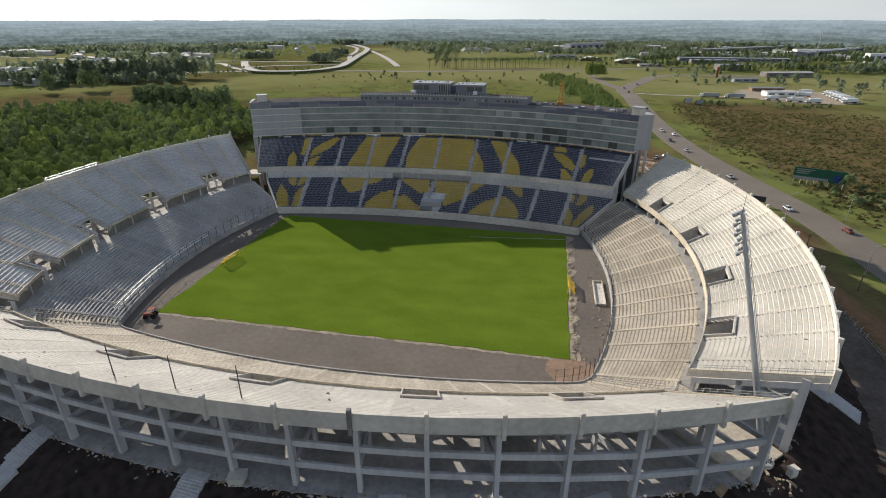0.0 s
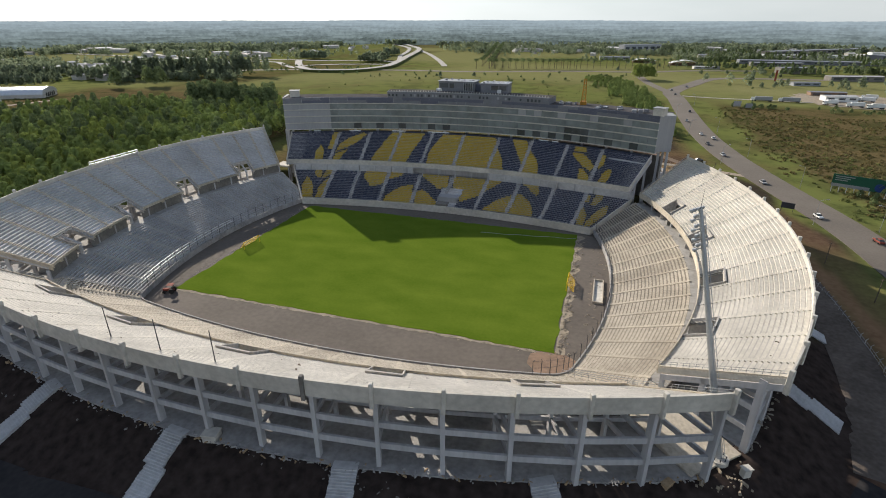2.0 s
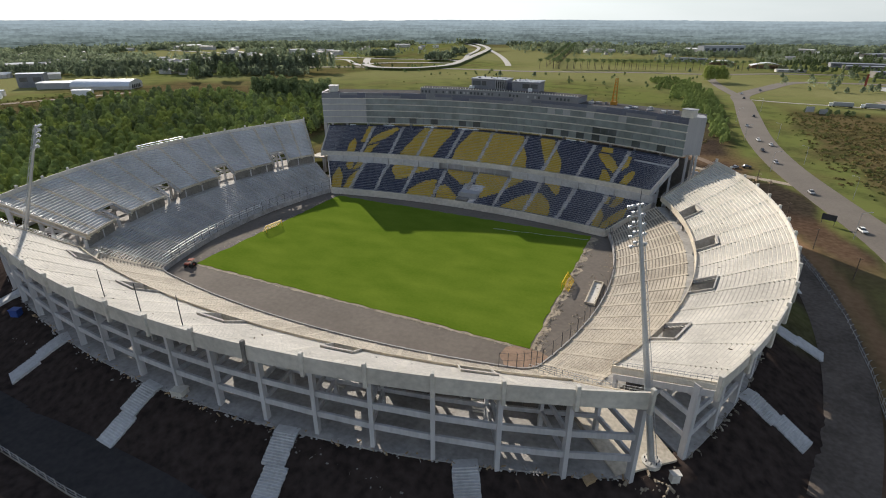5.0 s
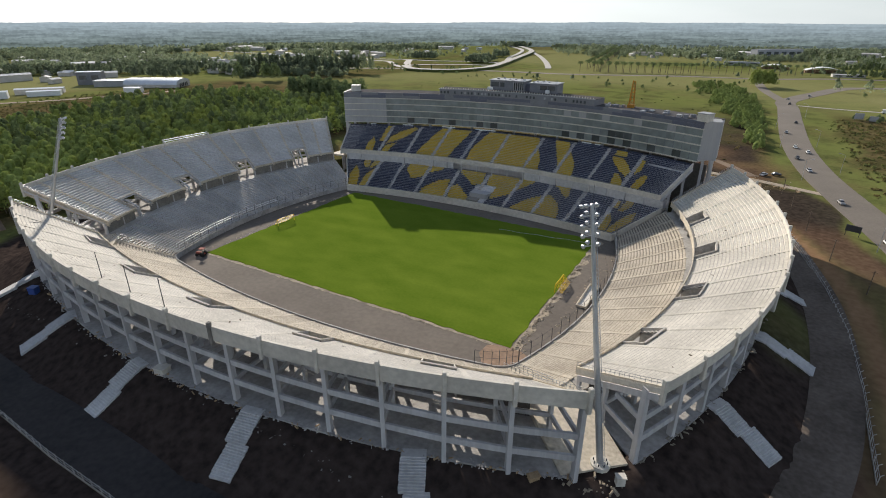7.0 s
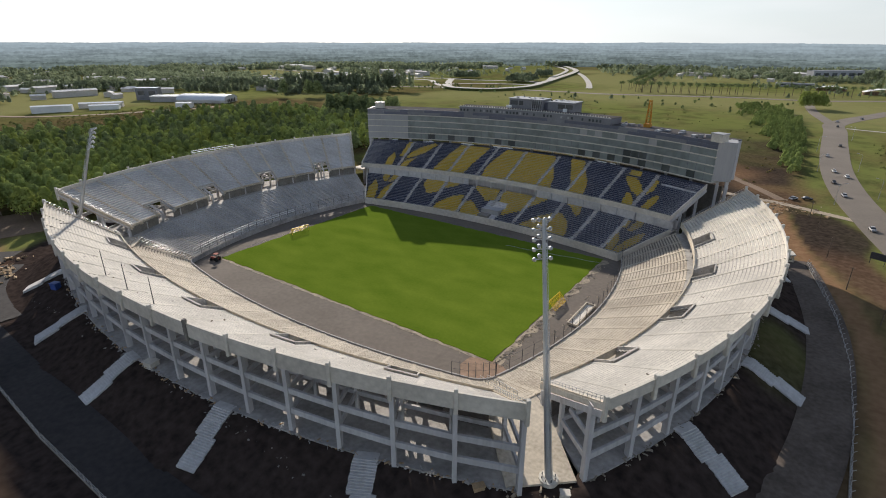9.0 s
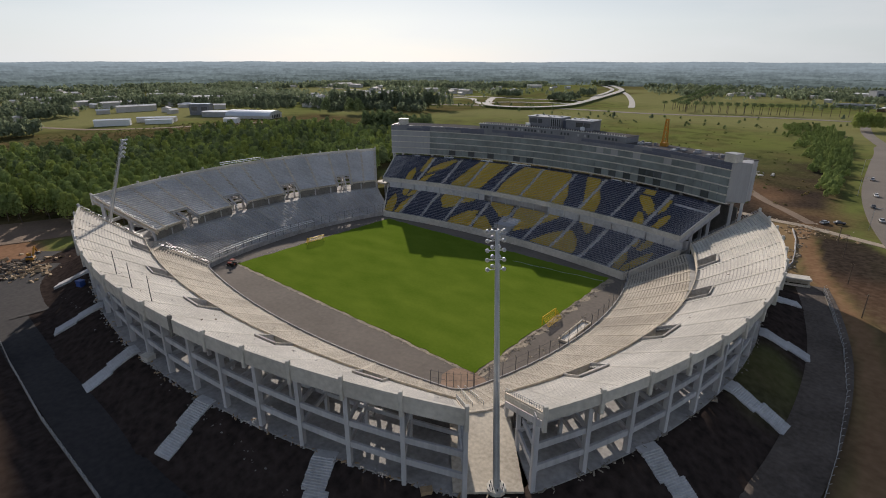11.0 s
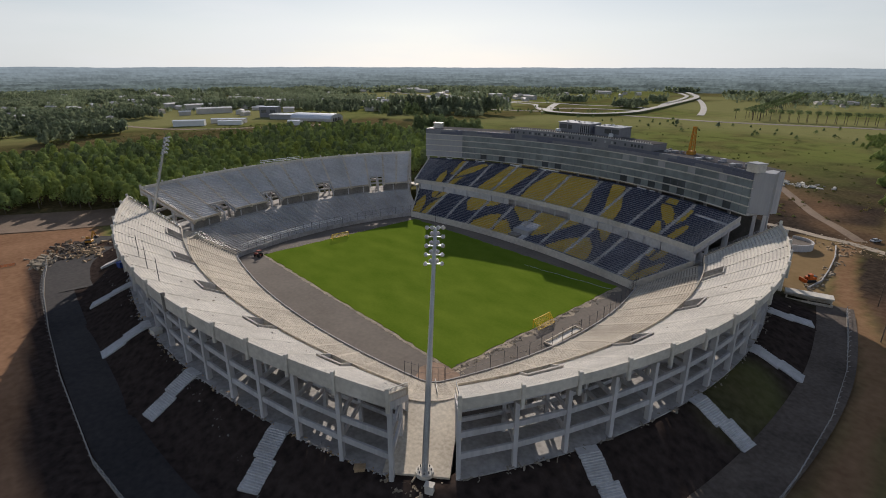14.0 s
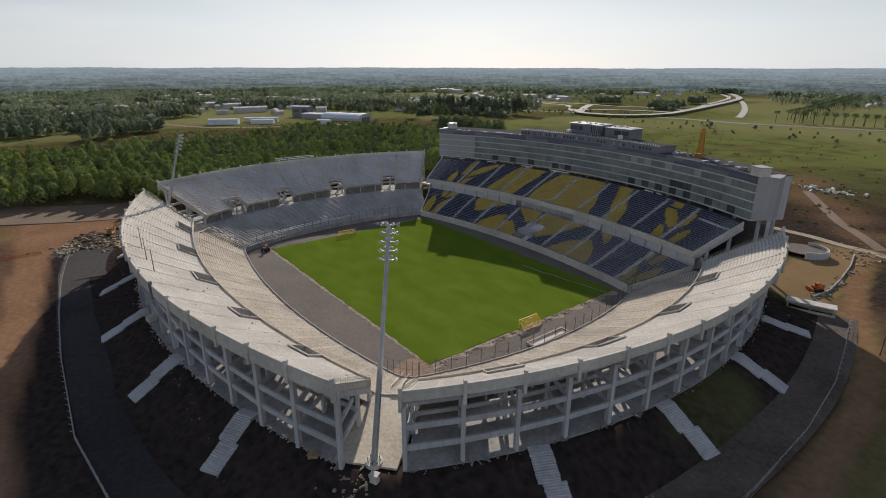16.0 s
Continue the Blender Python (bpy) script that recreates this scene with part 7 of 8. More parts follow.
ribbon("upper_loop", [(-560, 655), (-482, 682), (-454, 688), (-401, 684), (-354, 704), (-314, 712), (-286, 700)], 8, CONC_FLOOR, 0.9, "pale road round the loop beside the motorway")
ribbon("junction", [(-335, 505), (-380, 570), (-408, 612), (-450, 682)], 11, CONC_FLOOR, 0.7, "pale junction beside the motorway loops")
ribbon("ramp_road", [(-275, 700), (-335, 860), (-374, 1001), (-430, 1151), (-536, 1300)], 8, CONC_FLOOR, 1.2, "pale ramp beside the motorway", thick=1.2)
ribbon("side_road", [(-180, 640), (-193, 678), (-240, 796), (-300, 930), (-345, 1020), (-384, 1099)], 9, CONC_FLOOR, 0.5, "pale side road joining the motorway")
ribbon("far_highway", [(-560, 640), (-740, 700), (-900, 815), (-1150, 1200), (-1331, 1636), (-1500, 1900)], 14, CONC_FLOOR, 1.5, "far pale highway running to the horizon", thick=1.0)
ribbon("dirt_track", [(42, 229), (59, 200), (73, 176), (86, 159), (97, 143)], 4.5, EARTH_TRACK, 0.07, "red dirt track over the rough field", step=3)
ribbon("gravel_track", [(56, 143), (73, 142), (85, 139), (94, 138), (107, 133), (124, 126)], 4.2, EARTH_PALE, 0.10, "pale gravel track behind the stand", step=3)
ribbon("yard_road", [(-172, -138), (-166, -122), (-157, -103), (-147, -79), (-141, -58)], 32, EARTH_TRACK, 0.06, "worn grey yard road beside the trees", step=4)
ribbon("shed_road", [(-520, 10), (-440, 38), (-405, 75), (-385, 130), (-370, 190)], 7, EARTH_TRACK, 0.1, "pale gravel road to the sheds")


CAR_PAINTS = [PAINT_WHITE, CLAD_LIGHT, STEEL_DARK, PAINT_GREY, RED]


def make_car(paint, label, m):
    root = thing("car", label, "car", "cars on the avenue", at=m)
    bm = bmesh.new()
    box(bm, -2.1, 2.1, -0.85, 0.85, 0.35, 0.95)
    part("body", bevelled(bm, 0.12), paint, root)
    bm = bmesh.new()
    hexa(bm, [Vector(p) for p in ((-1.5, -0.78, 0.95), (1.0, -0.78, 0.95), (1.0, 0.78, 0.95), (-1.5, 0.78, 0.95), (-1.1, -0.65, 1.5), (0.35, -0.65, 1.5), (0.35, 0.65, 1.5), (-1.1, 0.65, 1.5))])
    cabin = part("cabin", bm, GLASS_DARK, root)
    bm = bmesh.new()
    box(bm, -1.05, 0.3, -0.62, 0.62, 1.5, 1.56)
    part("roof", bm, paint, cabin)
    for x in (-1.3, 1.3):
        for y in (-0.8, 0.8):
            bm = bmesh.new()
            wheel(bm, x, y, 0.33, 0.22)
            part("wheel", bm, RUBBER, root)
    for y in (-0.6, 0.6):
        bm = bmesh.new()
        box(bm, 2.06, 2.13, y - 0.18, y + 0.18, 0.6, 0.8)
        part("headlight", bm, LAMP_GLASS, root)
    return root


def avenue_point(y, off):
    for (x0, y0), (x1, y1) in zip(AVENUE, AVENUE[1:]):
        if y0 <= y <= y1:
            k = (y - y0) / (y1 - y0)
            d = Vector((x1 - x0, y1 - y0, 0)).normalized()
            s = Vector((d.y, -d.x, 0))
            p = Vector((x0 + (x1 - x0) * k, y, 0))
            z = max(height(p.x, p.y), height(*(p + s * 7.5).xy), height(*(p - s * 7.5).xy)) + 0.14
            q = p + s * off
            return Vector((q.x, q.y, z)), math.degrees(math.atan2(d.y, d.x))


def build_traffic():
    names = ["white car on the grey avenue", "silver car on the grey avenue", "dark car on the grey avenue", "grey car on the grey avenue", "red car on the grey avenue"]
    base = []
    spots = [(74, -4, 0), (116, -4, 1), (165, -3, 3), (190, -4.5, 2), (206, 2.5, 0), (217, -2, 0), (260, -4, 3), (300, 3, 2), (52, 4, 4), (396, 2, 2), (430, -3, 1), (470, 3, 3)]
    for y, off, k in spots:
        p, a = avenue_point(y, off)
        m = Matrix.Translation(p) @ Matrix.Rotation(radians(a + (180 if off < 0 else 0)), 4, "Z")
        have = [b for b in base if b[0] == k]
        if have:
            copy_thing(have[0][1], m)
        else:
            base.append((k, make_car(CAR_PAINTS[k], names[k], m)))
    for x, y, a, k in ((106, 150, 20, 2), (101, 147, 60, 3)):
        m = pose(x, y, height(x, y) + 0.05, 0, 0, a)
        copy_thing([b for b in base if b[0] == k][0][1], m)


build_traffic()


def make_truck(m, label, long=13.0, body=PAINT_WHITE):
    root = thing("truck", label, "truck", "trucks in the lorry park", at=m)
    bm = bmesh.new()
    box(bm, -long / 2, long / 2 - 2.8, -1.25, 1.25, 1.1, 3.9)
    part("trailer", bevelled(bm, 0.08), body, root)
    bm = bmesh.new()
    box(bm, long / 2 - 2.4, long / 2, -1.2, 1.2, 0.6, 3.2)
    cab = part("cab", bevelled(bm, 0.2), PAINT_WHITE, root)
    bm = bmesh.new()
    box(bm, long / 2 - 0.3, long / 2 + 0.03, -1.05, 1.05, 1.9, 2.9)
    part("windscreen", bm, GLASS_DARK, cab)
    bm = bmesh.new()
    box(bm, -long / 2, long / 2 - 2.0, -0.5, 0.5, 0.7, 1.1)
    part("chassis", bm, STEEL_DARK, root)
    for x in (-long / 2 + 1, -long / 2 + 2.3, long / 2 - 3.4, long / 2 - 1.2):
        for y in (-1.0, 1.0):
            bm = bmesh.new()
            wheel(bm, x, y, 0.5, 0.35)
            part("wheel", bm, RUBBER, root)
    return root


def build_lorry_park():
    t = make_truck(pose(183, 378, height(183, 378) + 0.05, 0, 0, 178), "white articulated truck beside the footpath", 16, CLAD_LIGHT)
    copy_thing(t, pose(204, 379, height(204, 379) + 0.05, 0, 0, 178))
    w = make_truck(pose(232, 372, height(232, 372) + 0.3, 0, 0, 200), "white box truck in the lorry park", 12)
    for x, y, a in ((246, 362, 175), (258, 357, 185), (288, 364, 190), (290, 373, 195), (291, 382, 192), (292, 391, 195), (294, 400, 190), (295, 409, 196), (297, 420, 190), (268, 402, 150), (278, 424, 160)):
        copy_thing(w, pose(x, y, height(x, y) + 0.3, 0, 0, a))
    bm = bmesh.new()
    n = 14
    grid = [[bm.verts.new((262 + 46 * (2 * i / n - 1), 405 + 52 * (2 * j / n - 1), height(262 + 46 * (2 * i / n - 1), 405 + 52 * (2 * j / n - 1)) + 0.25)) for i in range(n + 1)] for j in range(n + 1)]
    for j in range(n):
        for i in range(n):
            if ((2 * (i + .5) / n - 1) ** 2 + (2 * (j + .5) / n - 1) ** 2) < 1.05:
                bm.faces.new((grid[j][i], grid[j][i + 1], grid[j + 1][i + 1], grid[j + 1][i]))
    tagged(part("lorry_park_surface", bm, RUBBLE), "pale gravel surface of the lorry park", "ground", kind="structure")


build_lorry_park()


# ---- buildings in the distance ----
def make_building(x, y, lx, ly, h, turn, label, wall=WALL_PALE, roof=SHED_ROOF, windows=6, category="building", name="warehouse", rise=0.6, group="far industrial buildings"):
    root = thing(name, label, category, group, at=pose(x, y, height(x, y) - 0.5, 0, 0, turn))
    bm = bmesh.new()
    box(bm, -lx / 2, lx / 2, -ly / 2, ly / 2, 0, h)
    part("wall", bm, wall, root)
    bm = bmesh.new()
    a, b = lx / 2 + 0.4, ly / 2 + 0.4
    v = [bm.verts.new(p) for p in ((-a, -b, h), (a, -b, h), (a, b, h), (-a, b, h), (-a, 0, h + rise), (a, 0, h + rise))]
    for f in ((0, 1, 5, 4), (2, 3, 4, 5), (0, 4, 3), (1, 2, 5), (3, 2, 1, 0)):
        bm.faces.new([v[i] for i in f])
    part("roof", bm, roof, root)
    for i in range(windows):
        x0 = -lx / 2 + lx * (i + 0.2) / windows
        bm = bmesh.new()
        box(bm, x0, x0 + lx * 0.6 / windows, -ly / 2 - 0.06, -ly / 2 + 0.1, h * 0.45, h * 0.75)
        part("window", bm, GLASS_DARK, root)
    return root


for x, y, lx, ly, h, turn, m in ((446, 1132, 298, 22, 9, 40, CONC_DARK), (590, 1068, 360, 24, 10, 47, CLAD_MID), (395, 1024, 150, 20, 6, 5, PAINT_WHITE), (380, 960, 120, 18, 6, 3, CONC_DARK), (353, 875, 195, 22, 6, 0, CLAD_MID),
                                 (300, 830, 70, 18, 6, 4, CONC_DARK), (295, 709, 44, 18, 8, 12, CONC_DARK), (331, 614, 60, 14, 6, 14, CONC_DARK), (529, 1050, 56, 20, 10, 3, PAINT_WHITE), (551, 866, 26, 16, 15, 0, PAINT_WHITE),
                                 (110, 1124, 95, 20, 17, 37, PAINT_GREY), (190, 747, 36, 10, 4, 10, WALL_PALE), (60, 905, 52, 14, 6, 5, PAINT_GREY), (247, 401, 25, 11, 5, 8, PAINT_WHITE), (250, 440, 30, 9, 4, 6, EARTH_DULL), (259, 536, 28, 9, 4, 14, PAINT_GREY)):
    make_building(x, y, lx, ly, h, turn, "long low industrial shed with a metal roof" if h < 12 else "tall plain industrial block beyond the sheds", m, ROOF_PALE if m in (PAINT_WHITE, WALL_PALE) or 600 < y < 640 else ROOF_DULL, max(3, int(lx / 14)))


def make_vault(x, y, lx, w, h0, h1, turn, label):
    """An open hall under a shallow arched roof on posts."""
    root = thing("arched_hall", label, "building", "far industrial buildings", at=pose(x, y, height(x, y) - 0.3, 0, 0, turn))
    V, F, n = [], [], 10
    for i in range(n + 1):
        a = -lx / 2 + lx * i / n
        z = h0 + (h1 - h0) * math.sin(math.pi * i / n)
        V += [(a, -w, z), (a, w, z), (a, -w, z - 0.5), (a, w, z - 0.5)]
    for i in range(n):
        k = 4 * i
        F += [(k, k + 4, k + 5, k + 1), (k + 2, k + 3, k + 7, k + 6), (k, k + 2, k + 6, k + 4), (k + 1, k + 5, k + 7, k + 3)]
    link("roof", V, F, PAINT_WHITE, root)
    for i in range(5):
        bm = bmesh.new()
        a = -lx / 2 + 1 + (lx - 2) * i / 4
        box(bm, a - 0.4, a + 0.4, -w + 0.5, -w + 1.3, 0, h0 + (h1 - h0) * math.sin(math.pi * (a + lx / 2) / lx) - 0.4)
        part("post", bm, TIMBER, root)
    bm = bmesh.new()
    box(bm, -lx / 2 + 1, lx / 2 - 1, 0.5, w - 1, 0, h0)
    part("wall", bm, EARTH_DULL, root)


make_vault(108, 851, 38, 9, 4.0, 7.0, 4, "hall with a shallow white arched roof by the avenue")
make_vault(166, 805, 44, 9, 4.5, 8.5, 8, "brown hall with a tall white arched roof")
for row in ((-457, 62, 30, 11, 6, 62, PAINT_WHITE, "long white shed beside a gravel road"), (-460, 104, 36, 10, 5, 56, WALL_PALE, "low pale shed beside a gravel road"), (-440, 98, 24, 9, 4.5, 56, PAINT_WHITE, "small white shed beside a gravel road"),
            (-500, 170, 22, 14, 13, 45, CLAD_MID, "tall grey plant building with a white top"), (-462, 176, 40, 20, 6, 38, CLAD_LIGHT, "flat grey workshop with a metal roof"), (-392, 148, 14, 8, 5, 38, PAINT_WHITE, "small white hut by the large shed")):
    x, y, lx, ly, h, turn, m, lab = row
    make_building(x, y, lx, ly, h, turn, lab, m, SHED_ROOF, 2 if h > 10 else 0, group="sheds beyond the wood")


def build_vault_shed():
    root = thing("vaulted_shed", "large shed with a curved silver metal roof", "building", at=pose(-422, 190, height(-422, 190) - 0.5, 0, 0, 30))
    lx, w, h0, h1, n = 52, 14, 3.5, 8.5, 12
    V, F = [], []
    for i in range(n + 1):
        t = math.pi * i / n
        for x in (-lx / 2, lx / 2):
            V.append((x, -w * math.cos(t), h0 + (h1 - h0) * math.sin(t)))
    for i in range(n):
        F.append((2 * i, 2 * i + 1, 2 * i + 3, 2 * i + 2))
    F.append(tuple(range(0, 2 * n + 2, 2)))
    F.append(tuple(range(1, 2 * n + 3, 2)))
    link("roof", V, F, SHED_ROOF, root)
    bm = bmesh.new()
    box(bm, -lx / 2 + 0.3, lx / 2 - 0.3, -w + 0.2, w - 0.2, 0, h0 + 0.1)
    part("wall", bm, WALL_PALE, root)
    for i in range(5):
        bm = bmesh.new()
        box(bm, lx / 2 - 0.35, lx / 2 + 0.05, -8 + 3.6 * i, -6 + 3.6 * i, 1.0, 4.5)
        part("window", bm, GLASS_DARK, root)


build_vault_shed()


def ridge_top(r0, k):
    return 70 - r0 * (0.040 - 0.035 * k / 8)


RIDGES = (1400, 1490, 1590, 1710, 1840, 1990, 2160, 2310, 2450)


def far_houses():
    """The houses of the far town."""
    V, F, VR, FR = [], [], [], []
    rows = [(x, y, height(x, y), lx, ly, h, a) for x, y, lx, ly, h, a in HOUSES]
    for x, y, z, lx, ly, h, a in rows:
        m = pose(x, y, z, 0, 0, a)
        k = len(V)
        for px, py, pz in ((-1, -1, 0), (1, -1, 0), (1, 1, 0), (-1, 1, 0), (-1, -1, 1), (1, -1, 1), (1, 1, 1), (-1, 1, 1)):
            V.append(m @ Vector((px * lx / 2, py * ly / 2, pz * h)))
        F.extend(tuple(k + i for i in f) for f in ((0, 1, 5, 4), (1, 2, 6, 5), (2, 3, 7, 6), (3, 0, 4, 7)))
        k = len(VR)
        for px, py, pz in ((-1, -1, h), (1, -1, h), (1, 1, h), (-1, 1, h), (-1, 0, h + 1.6), (1, 0, h + 1.6)):
            VR.append(m @ Vector((px * (lx / 2 + 0.5), py * (ly / 2 + 0.5), pz)))
        FR.extend(tuple(k + i for i in f) for f in ((0, 1, 5, 4), (2, 3, 4, 5), (0, 4, 3), (1, 2, 5)))
    tagged(link("far_town_wall", V, F, WALL_PALE), "small pale houses of a far town", "houses", kind="stuff")
    tagged(link("far_town_roof", VR, FR, TOWN_ROOF), "pale metal roofs of a far town", "houses", kind="stuff")


far_houses()


def build_billboard():
    root = thing("billboard", "long green roadside billboard on many posts", "billboard", at=pose(161, 108.5, height(161, 108.5), 0, 0, -22))
    w, z0, z1 = 9.5, 2.4, 7.6
    bm = bmesh.new()
    box(bm, -w, w, -0.1, 0.1, z0, z1)
    board = part("board", bm, SIGN_GREEN, root, "green printed board")
    bm = bmesh.new()
    box(bm, -w, w - 6, -0.13, -0.1, z0, z0 + 1.3)
    part("pale_band", bm, CLAD_LIGHT, board)
    for x0, x1, z in ((-8.6, -2, 6.6), (-8.6, -3.4, 5.8), (-8.6, -4.2, 5.0)):
        bm = bmesh.new()
        box(bm, x0, x1, -0.14, -0.1, z, z + 0.35)
        part("text_bar", bm, CLAD_LIGHT, board)
    bm = bmesh.new()
    tube(bm, (6.6, -0.1, 4.2), (6.6, -0.16, 4.2), 1.7, 1.7, 20)
    part("round_emblem", bm, BLUE, board)
    for i in range(8):
        x = -w + 0.5 + i * (2 * w - 1) / 7
        bm = bmesh.new()
        bar(bm, (x, 0.15, -0.4), (x, 0.15, z0 + 0.5), 0.28)
        part("post", bm, PAINT_WHITE, root)


build_billboard()


def build_small_board(m, label, w=3.6, h=2.4, lift=1.6, material=STEEL_DARK):
    root = thing("notice_board", label, "sign", at=m)
    bm = bmesh.new()
    box(bm, -w / 2, w / 2, -0.06, 0.06, lift, lift + h)
    part("board", bm, material, root)
    for x in (-w / 2 + 0.3, w / 2 - 0.3):
        bm = bmesh.new()
        bar(bm, (x, 0.1, -0.3), (x, 0.1, lift + 0.4), 0.14)
        part("post", bm, STEEL_DARK, root)


build_small_board(pose(127.5, 77, height(127.5, 77), 0, 0, -20), "dark roadside board seen from behind", 4.4, 2.2)
build_small_board(pose(156, 333, height(156, 333), 0, 0, 20), "pale blue board on posts in the grass", 6, 4, 1.0, CLAD_LIGHT)
build_small_board(pose(164, 330, height(164, 330), 0, 0, -5), "pale blue board leaning in the grass", 5, 3.4, 0.6, CLAD_LIGHT)
build_small_board(pose(236, 560, height(236, 560), 0, 0, 0), "tall red advertising pylon by the avenue", 2, 12, 1.5, RED)


def make_lamp(m, flip=1):
    root = thing("street_lamp", "slim grey street lamp beside the avenue", "street lamp", "street lamps", at=m)
    bm = bmesh.new()
    tube(bm, (0, 0, -0.3), (0, 0, 9.0), 0.11, 0.06, 8)
    part("pole", bm, STEEL, root)
    bm = bmesh.new()
    bar(bm, (0, 0, 9.0), (2.2, 0, 9.6), 0.08)
    part("arm", bm, STEEL, root)
    bm = bmesh.new()
    box(bm, 2.0, 2.9, -0.15, 0.15, 9.5, 9.7)
    part("lamp_head", bevelled(bm, 0.04), PAINT_GREY, root)
    return root


def build_lamps():
    lamp = None
    for y, side in ((20, -9.5), (62, 9.5), (66, -9.5), (112, 9.5), (150, -9.5), (165, 9.5), (215, -9.5), (225, 9.5), (275, -9.5), (330, 9.5), (-25, 9.5), (-30, -9.5)):
        p, a = avenue_point(y, side)
        m = Matrix.Translation((p.x, p.y, height(p.x, p.y))) @ Matrix.Rotation(radians(a + (90 if side > 0 else -90)), 4, "Z")
        lamp = copy_thing(lamp, m) if lamp else make_lamp(m)


build_lamps()


def make_palm(m, h=11.5, label="palm with a bare trunk along the boulevard"):
    r = random.Random(int(h * 10))
    root = thing("palm", label, "palm", "palms", at=m)
    bm = bmesh.new()
    tube(bm, (0, 0, -0.3), (0, 0, h), 0.35, 0.25, 8)
    part("trunk", bm, BARK, root)
    V, F = [], []
    for i in range(44):
        a, e = r.uniform(0, 6.283), r.uniform(-0.2, 1.1)
        L = r.uniform(3.6, 5.2)
        d = Vector((math.cos(a), math.sin(a), 0))
        s = Vector((-d.y, d.x, 0)) * 0.5
        p0 = Vector((0, 0, h))
        p1 = p0 + d * L * 0.55 + Vector((0, 0, L * 0.5 * e))
        p2 = p0 + d * L + Vector((0, 0, L * (0.5 * e - 0.45)))
        k = len(V)
        V += [p0, p1 - s, p1 + s, p2]
        F += [(k, k + 1, k + 2), (k + 1, k + 3, k + 2)]
    link("fronds", V, F, LEAF_DARK, root)
    return root


def build_palms():
    r = random.Random(2)
    base = make_palm(pose(-126, 618, height(-126, 618)))
    for i in range(44):
        x = -112 + (i % 30) * 9.0 + (4 if i > 29 else 0)
        y = 634 + (x + 112) * 0.42 + r.uniform(-4, 4) - (14 if i > 29 else 0)
        copy_thing(base, pose(x, y, height(x, y), 0, 0, r.uniform(0, 360)))
    for i in range(26):
        k = i / 25
        for off in (-7, 7):
            x, y = -118 - 95 * k + off, 650 + 570 * k
            copy_thing(base, pose(x, y, height(x, y), 0, 0, r.uniform(0, 360)))
    make_palm(pose(170.5, 106, height(170.5, 106)), 4.5, "bushy palm beside the green billboard")


build_palms()


def build_far_mast():
    root = thing("radio_mast", "tall pale lattice mast far beyond the road", "mast")
    x, y = 470, 880
    z = height(x, y)
    for i in range(3):
        a = i * 2.094
        bm = bmesh.new()
        bar(bm, (x + 2.2 * math.cos(a), y + 2.2 * math.sin(a), z), (x + 0.4 * math.cos(a), y + 0.4 * math.sin(a), z + 46), 0.34)
        part("leg", bm, STEEL, root)
    for i in range(12):
        bm = bmesh.new()
        t = i / 12
        k = 2.2 - 1.8 * t
        bar(bm, (x + k, y, z + 46 * t), (x - k * 0.5, y + k * 0.8, z + 46 * (t + 0.08)), 0.2)
        part("brace", bm, STEEL, root)


build_far_mast()


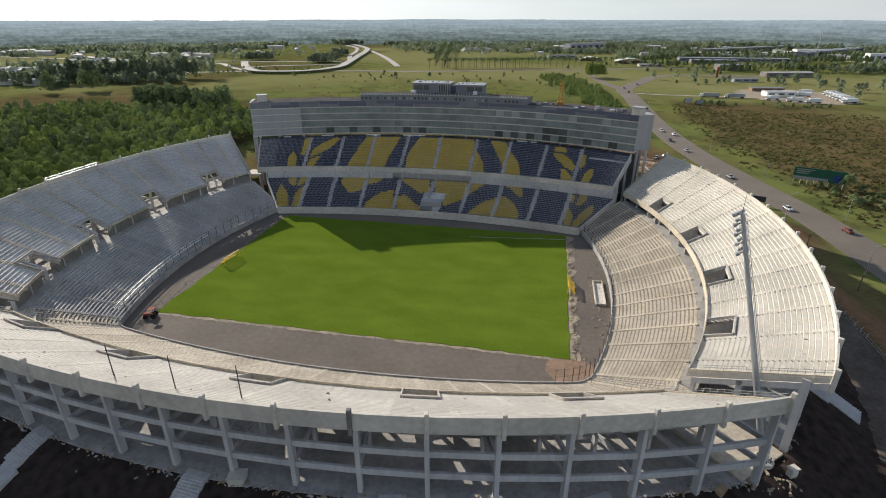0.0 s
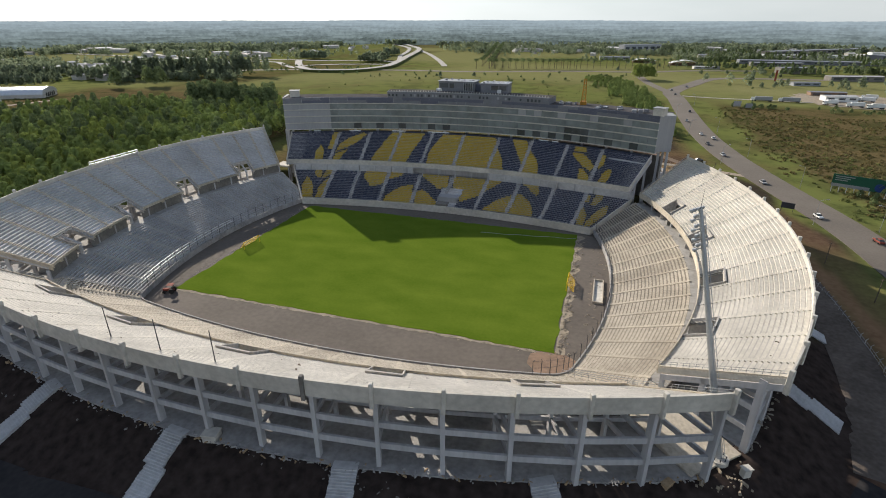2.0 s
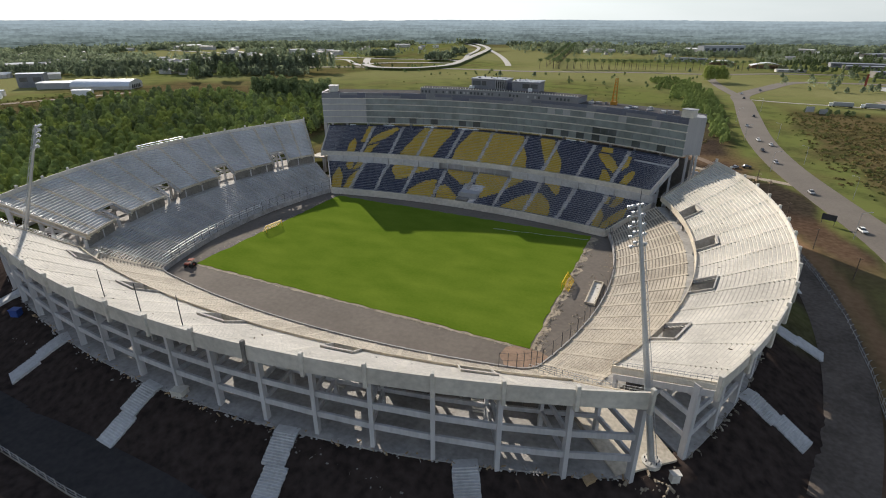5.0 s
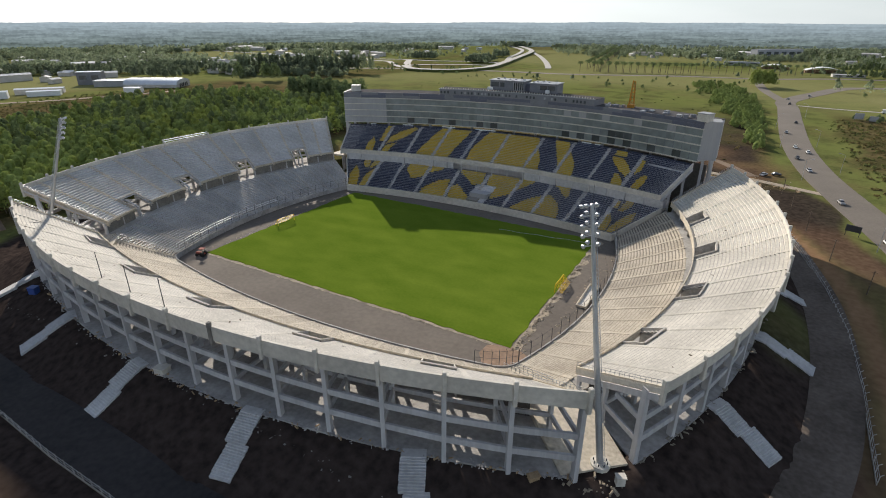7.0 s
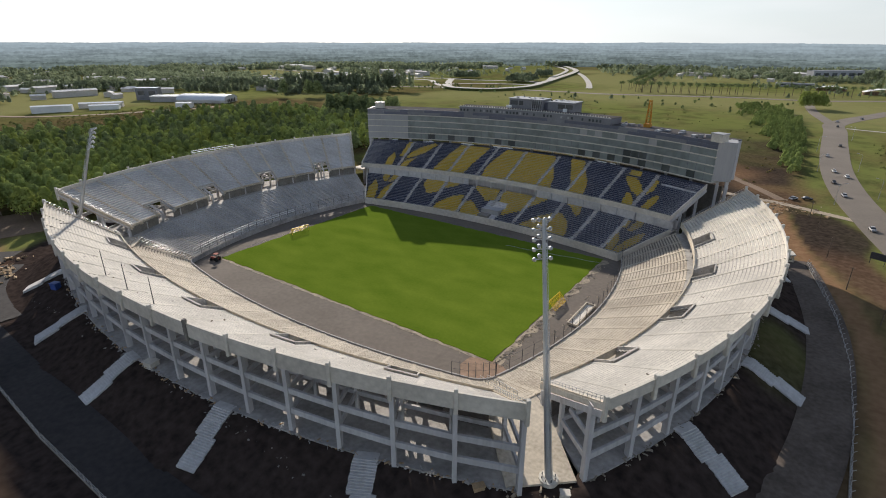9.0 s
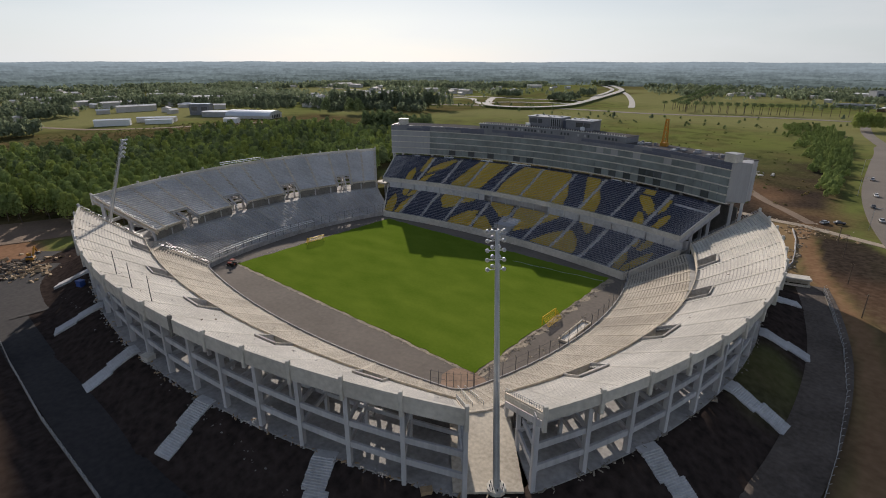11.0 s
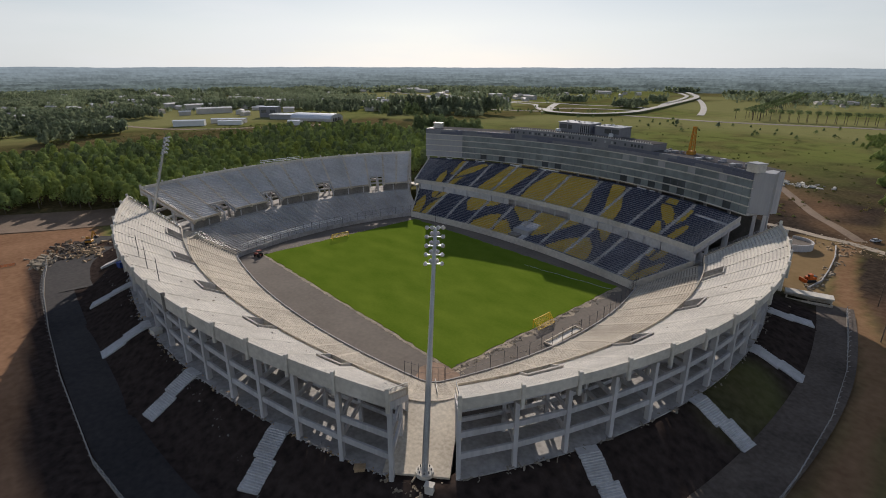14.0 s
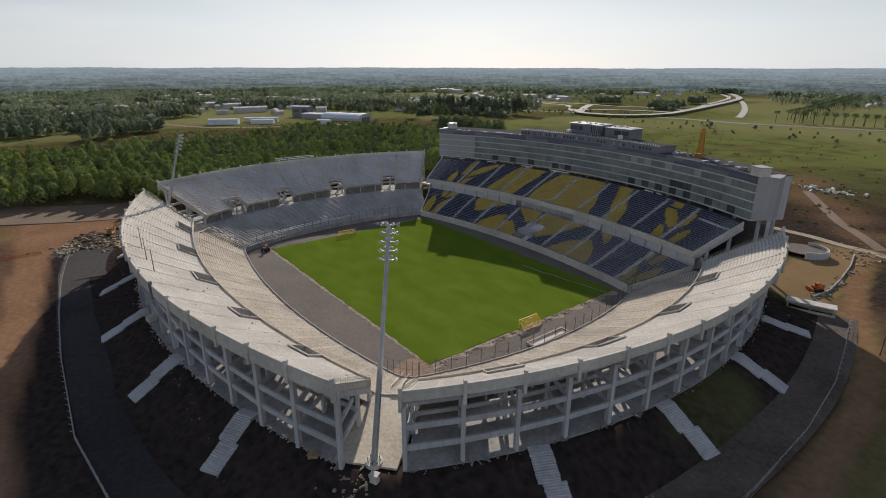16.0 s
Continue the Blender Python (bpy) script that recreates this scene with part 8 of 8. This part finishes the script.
def build_backdrop():
    """Low wooded ridges, each paler than the one before it, that close the view at the horizon."""
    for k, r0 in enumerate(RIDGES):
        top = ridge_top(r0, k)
        # haze is put into the glow colour, thicker on the farther ridges
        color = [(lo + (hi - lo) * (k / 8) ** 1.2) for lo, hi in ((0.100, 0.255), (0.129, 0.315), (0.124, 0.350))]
        m = bpy.data.materials.new("hazy_distance")
        m.use_nodes = True
        n, l = m.node_tree.nodes, m.node_tree.links
        geo, noise, ramp, em = n.new("ShaderNodeNewGeometry"), n.new("ShaderNodeTexNoise"), n.new("ShaderNodeValToRGB"), n.new("ShaderNodeEmission")
        noise.inputs["Scale"].default_value, noise.inputs["Detail"].default_value = 0.006, 4
        leafy = n.new("ShaderNodeTexNoise")
        leafy.inputs["Scale"].default_value, leafy.inputs["Detail"].default_value = 0.07, 6
        leafy.inputs["Roughness"].default_value = 0.65
        l.new(geo.outputs["Position"], leafy.inputs["Vector"])
        lie = n.new("ShaderNodeMapping")
        lie.inputs["Scale"].default_value = (1.6, 1.6, 22)
        lie.inputs["Location"].default_value = (310 * k, 0, 0)
        l.new(geo.outputs["Position"], lie.inputs[0])
        l.new(lie.outputs[0], noise.inputs["Vector"])
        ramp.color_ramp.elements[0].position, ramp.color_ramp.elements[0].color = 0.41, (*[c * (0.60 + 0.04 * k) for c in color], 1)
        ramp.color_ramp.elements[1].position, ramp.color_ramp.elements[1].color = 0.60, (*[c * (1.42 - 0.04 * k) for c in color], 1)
        both = n.new("ShaderNodeMix")
        both.inputs[0].default_value = 0.5
        l.new(noise.outputs[0], both.inputs[2])
        l.new(leafy.outputs[0], both.inputs[3])
        l.new(both.outputs[0], ramp.inputs[0])
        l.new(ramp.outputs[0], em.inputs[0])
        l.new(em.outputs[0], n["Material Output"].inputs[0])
        g = np.random.RandomState(40 + k)
        count = 2600
        a = np.linspace(0, 2 * math.pi, count + 1)
        jag = np.repeat(g.uniform(-1, 1, count // 4 + 1), 4)[:count + 1] * 1.1 + g.uniform(-0.7, 0.7, count + 1) + np.repeat(g.uniform(-1, 1.2, count // 26 + 2), 26)[:count + 1] * 0.9
        z = top + 1.2 * np.sin(3 * a + k) + 1.0 * np.sin(8 * a + 2 * k) + 0.8 * np.sin(29 * a + k) + jag * (1.9 - 0.16 * k)
        z[-1] = z[0]
        V, F = [], []
        for i in range(count + 1):
            x, y = math.sin(a[i]), math.cos(a[i])
            V += [(x * r0, y * r0, -20), (x * (r0 + 20), y * (r0 + 20), z[i]), (x * (r0 + 45), y * (r0 + 45), z[i] - 4)]
            if i:
                b = 3 * i
                F += [(b - 3, b, b + 1, b - 2), (b - 2, b + 1, b + 2, b - 1)]
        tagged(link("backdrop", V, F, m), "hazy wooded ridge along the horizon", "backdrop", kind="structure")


build_backdrop()


def build_wooden_poles():
    first = None
    for x, y in ((108, 119), (111, 103), (114.5, 75), (119.5, 50), (126.5, 31), (131, 8)):
        m = pose(x, y, height(x, y))
        if first:
            copy_thing(first, m)
            continue
        first = thing("wooden_pole", "weathered wooden pole beside the dirt track", "pole", "poles along the track", at=m)
        bm = bmesh.new()
        tube(bm, (0, 0, -0.4), (0, 0, 7.0), 0.15, 0.10, 8)
        part("shaft", bm, BARK, first)
        bm = bmesh.new()
        bar(bm, (-0.7, 0, 6.6), (0.7, 0, 6.6), 0.1)
        part("cross_piece", bm, BARK, first)


build_wooden_poles()
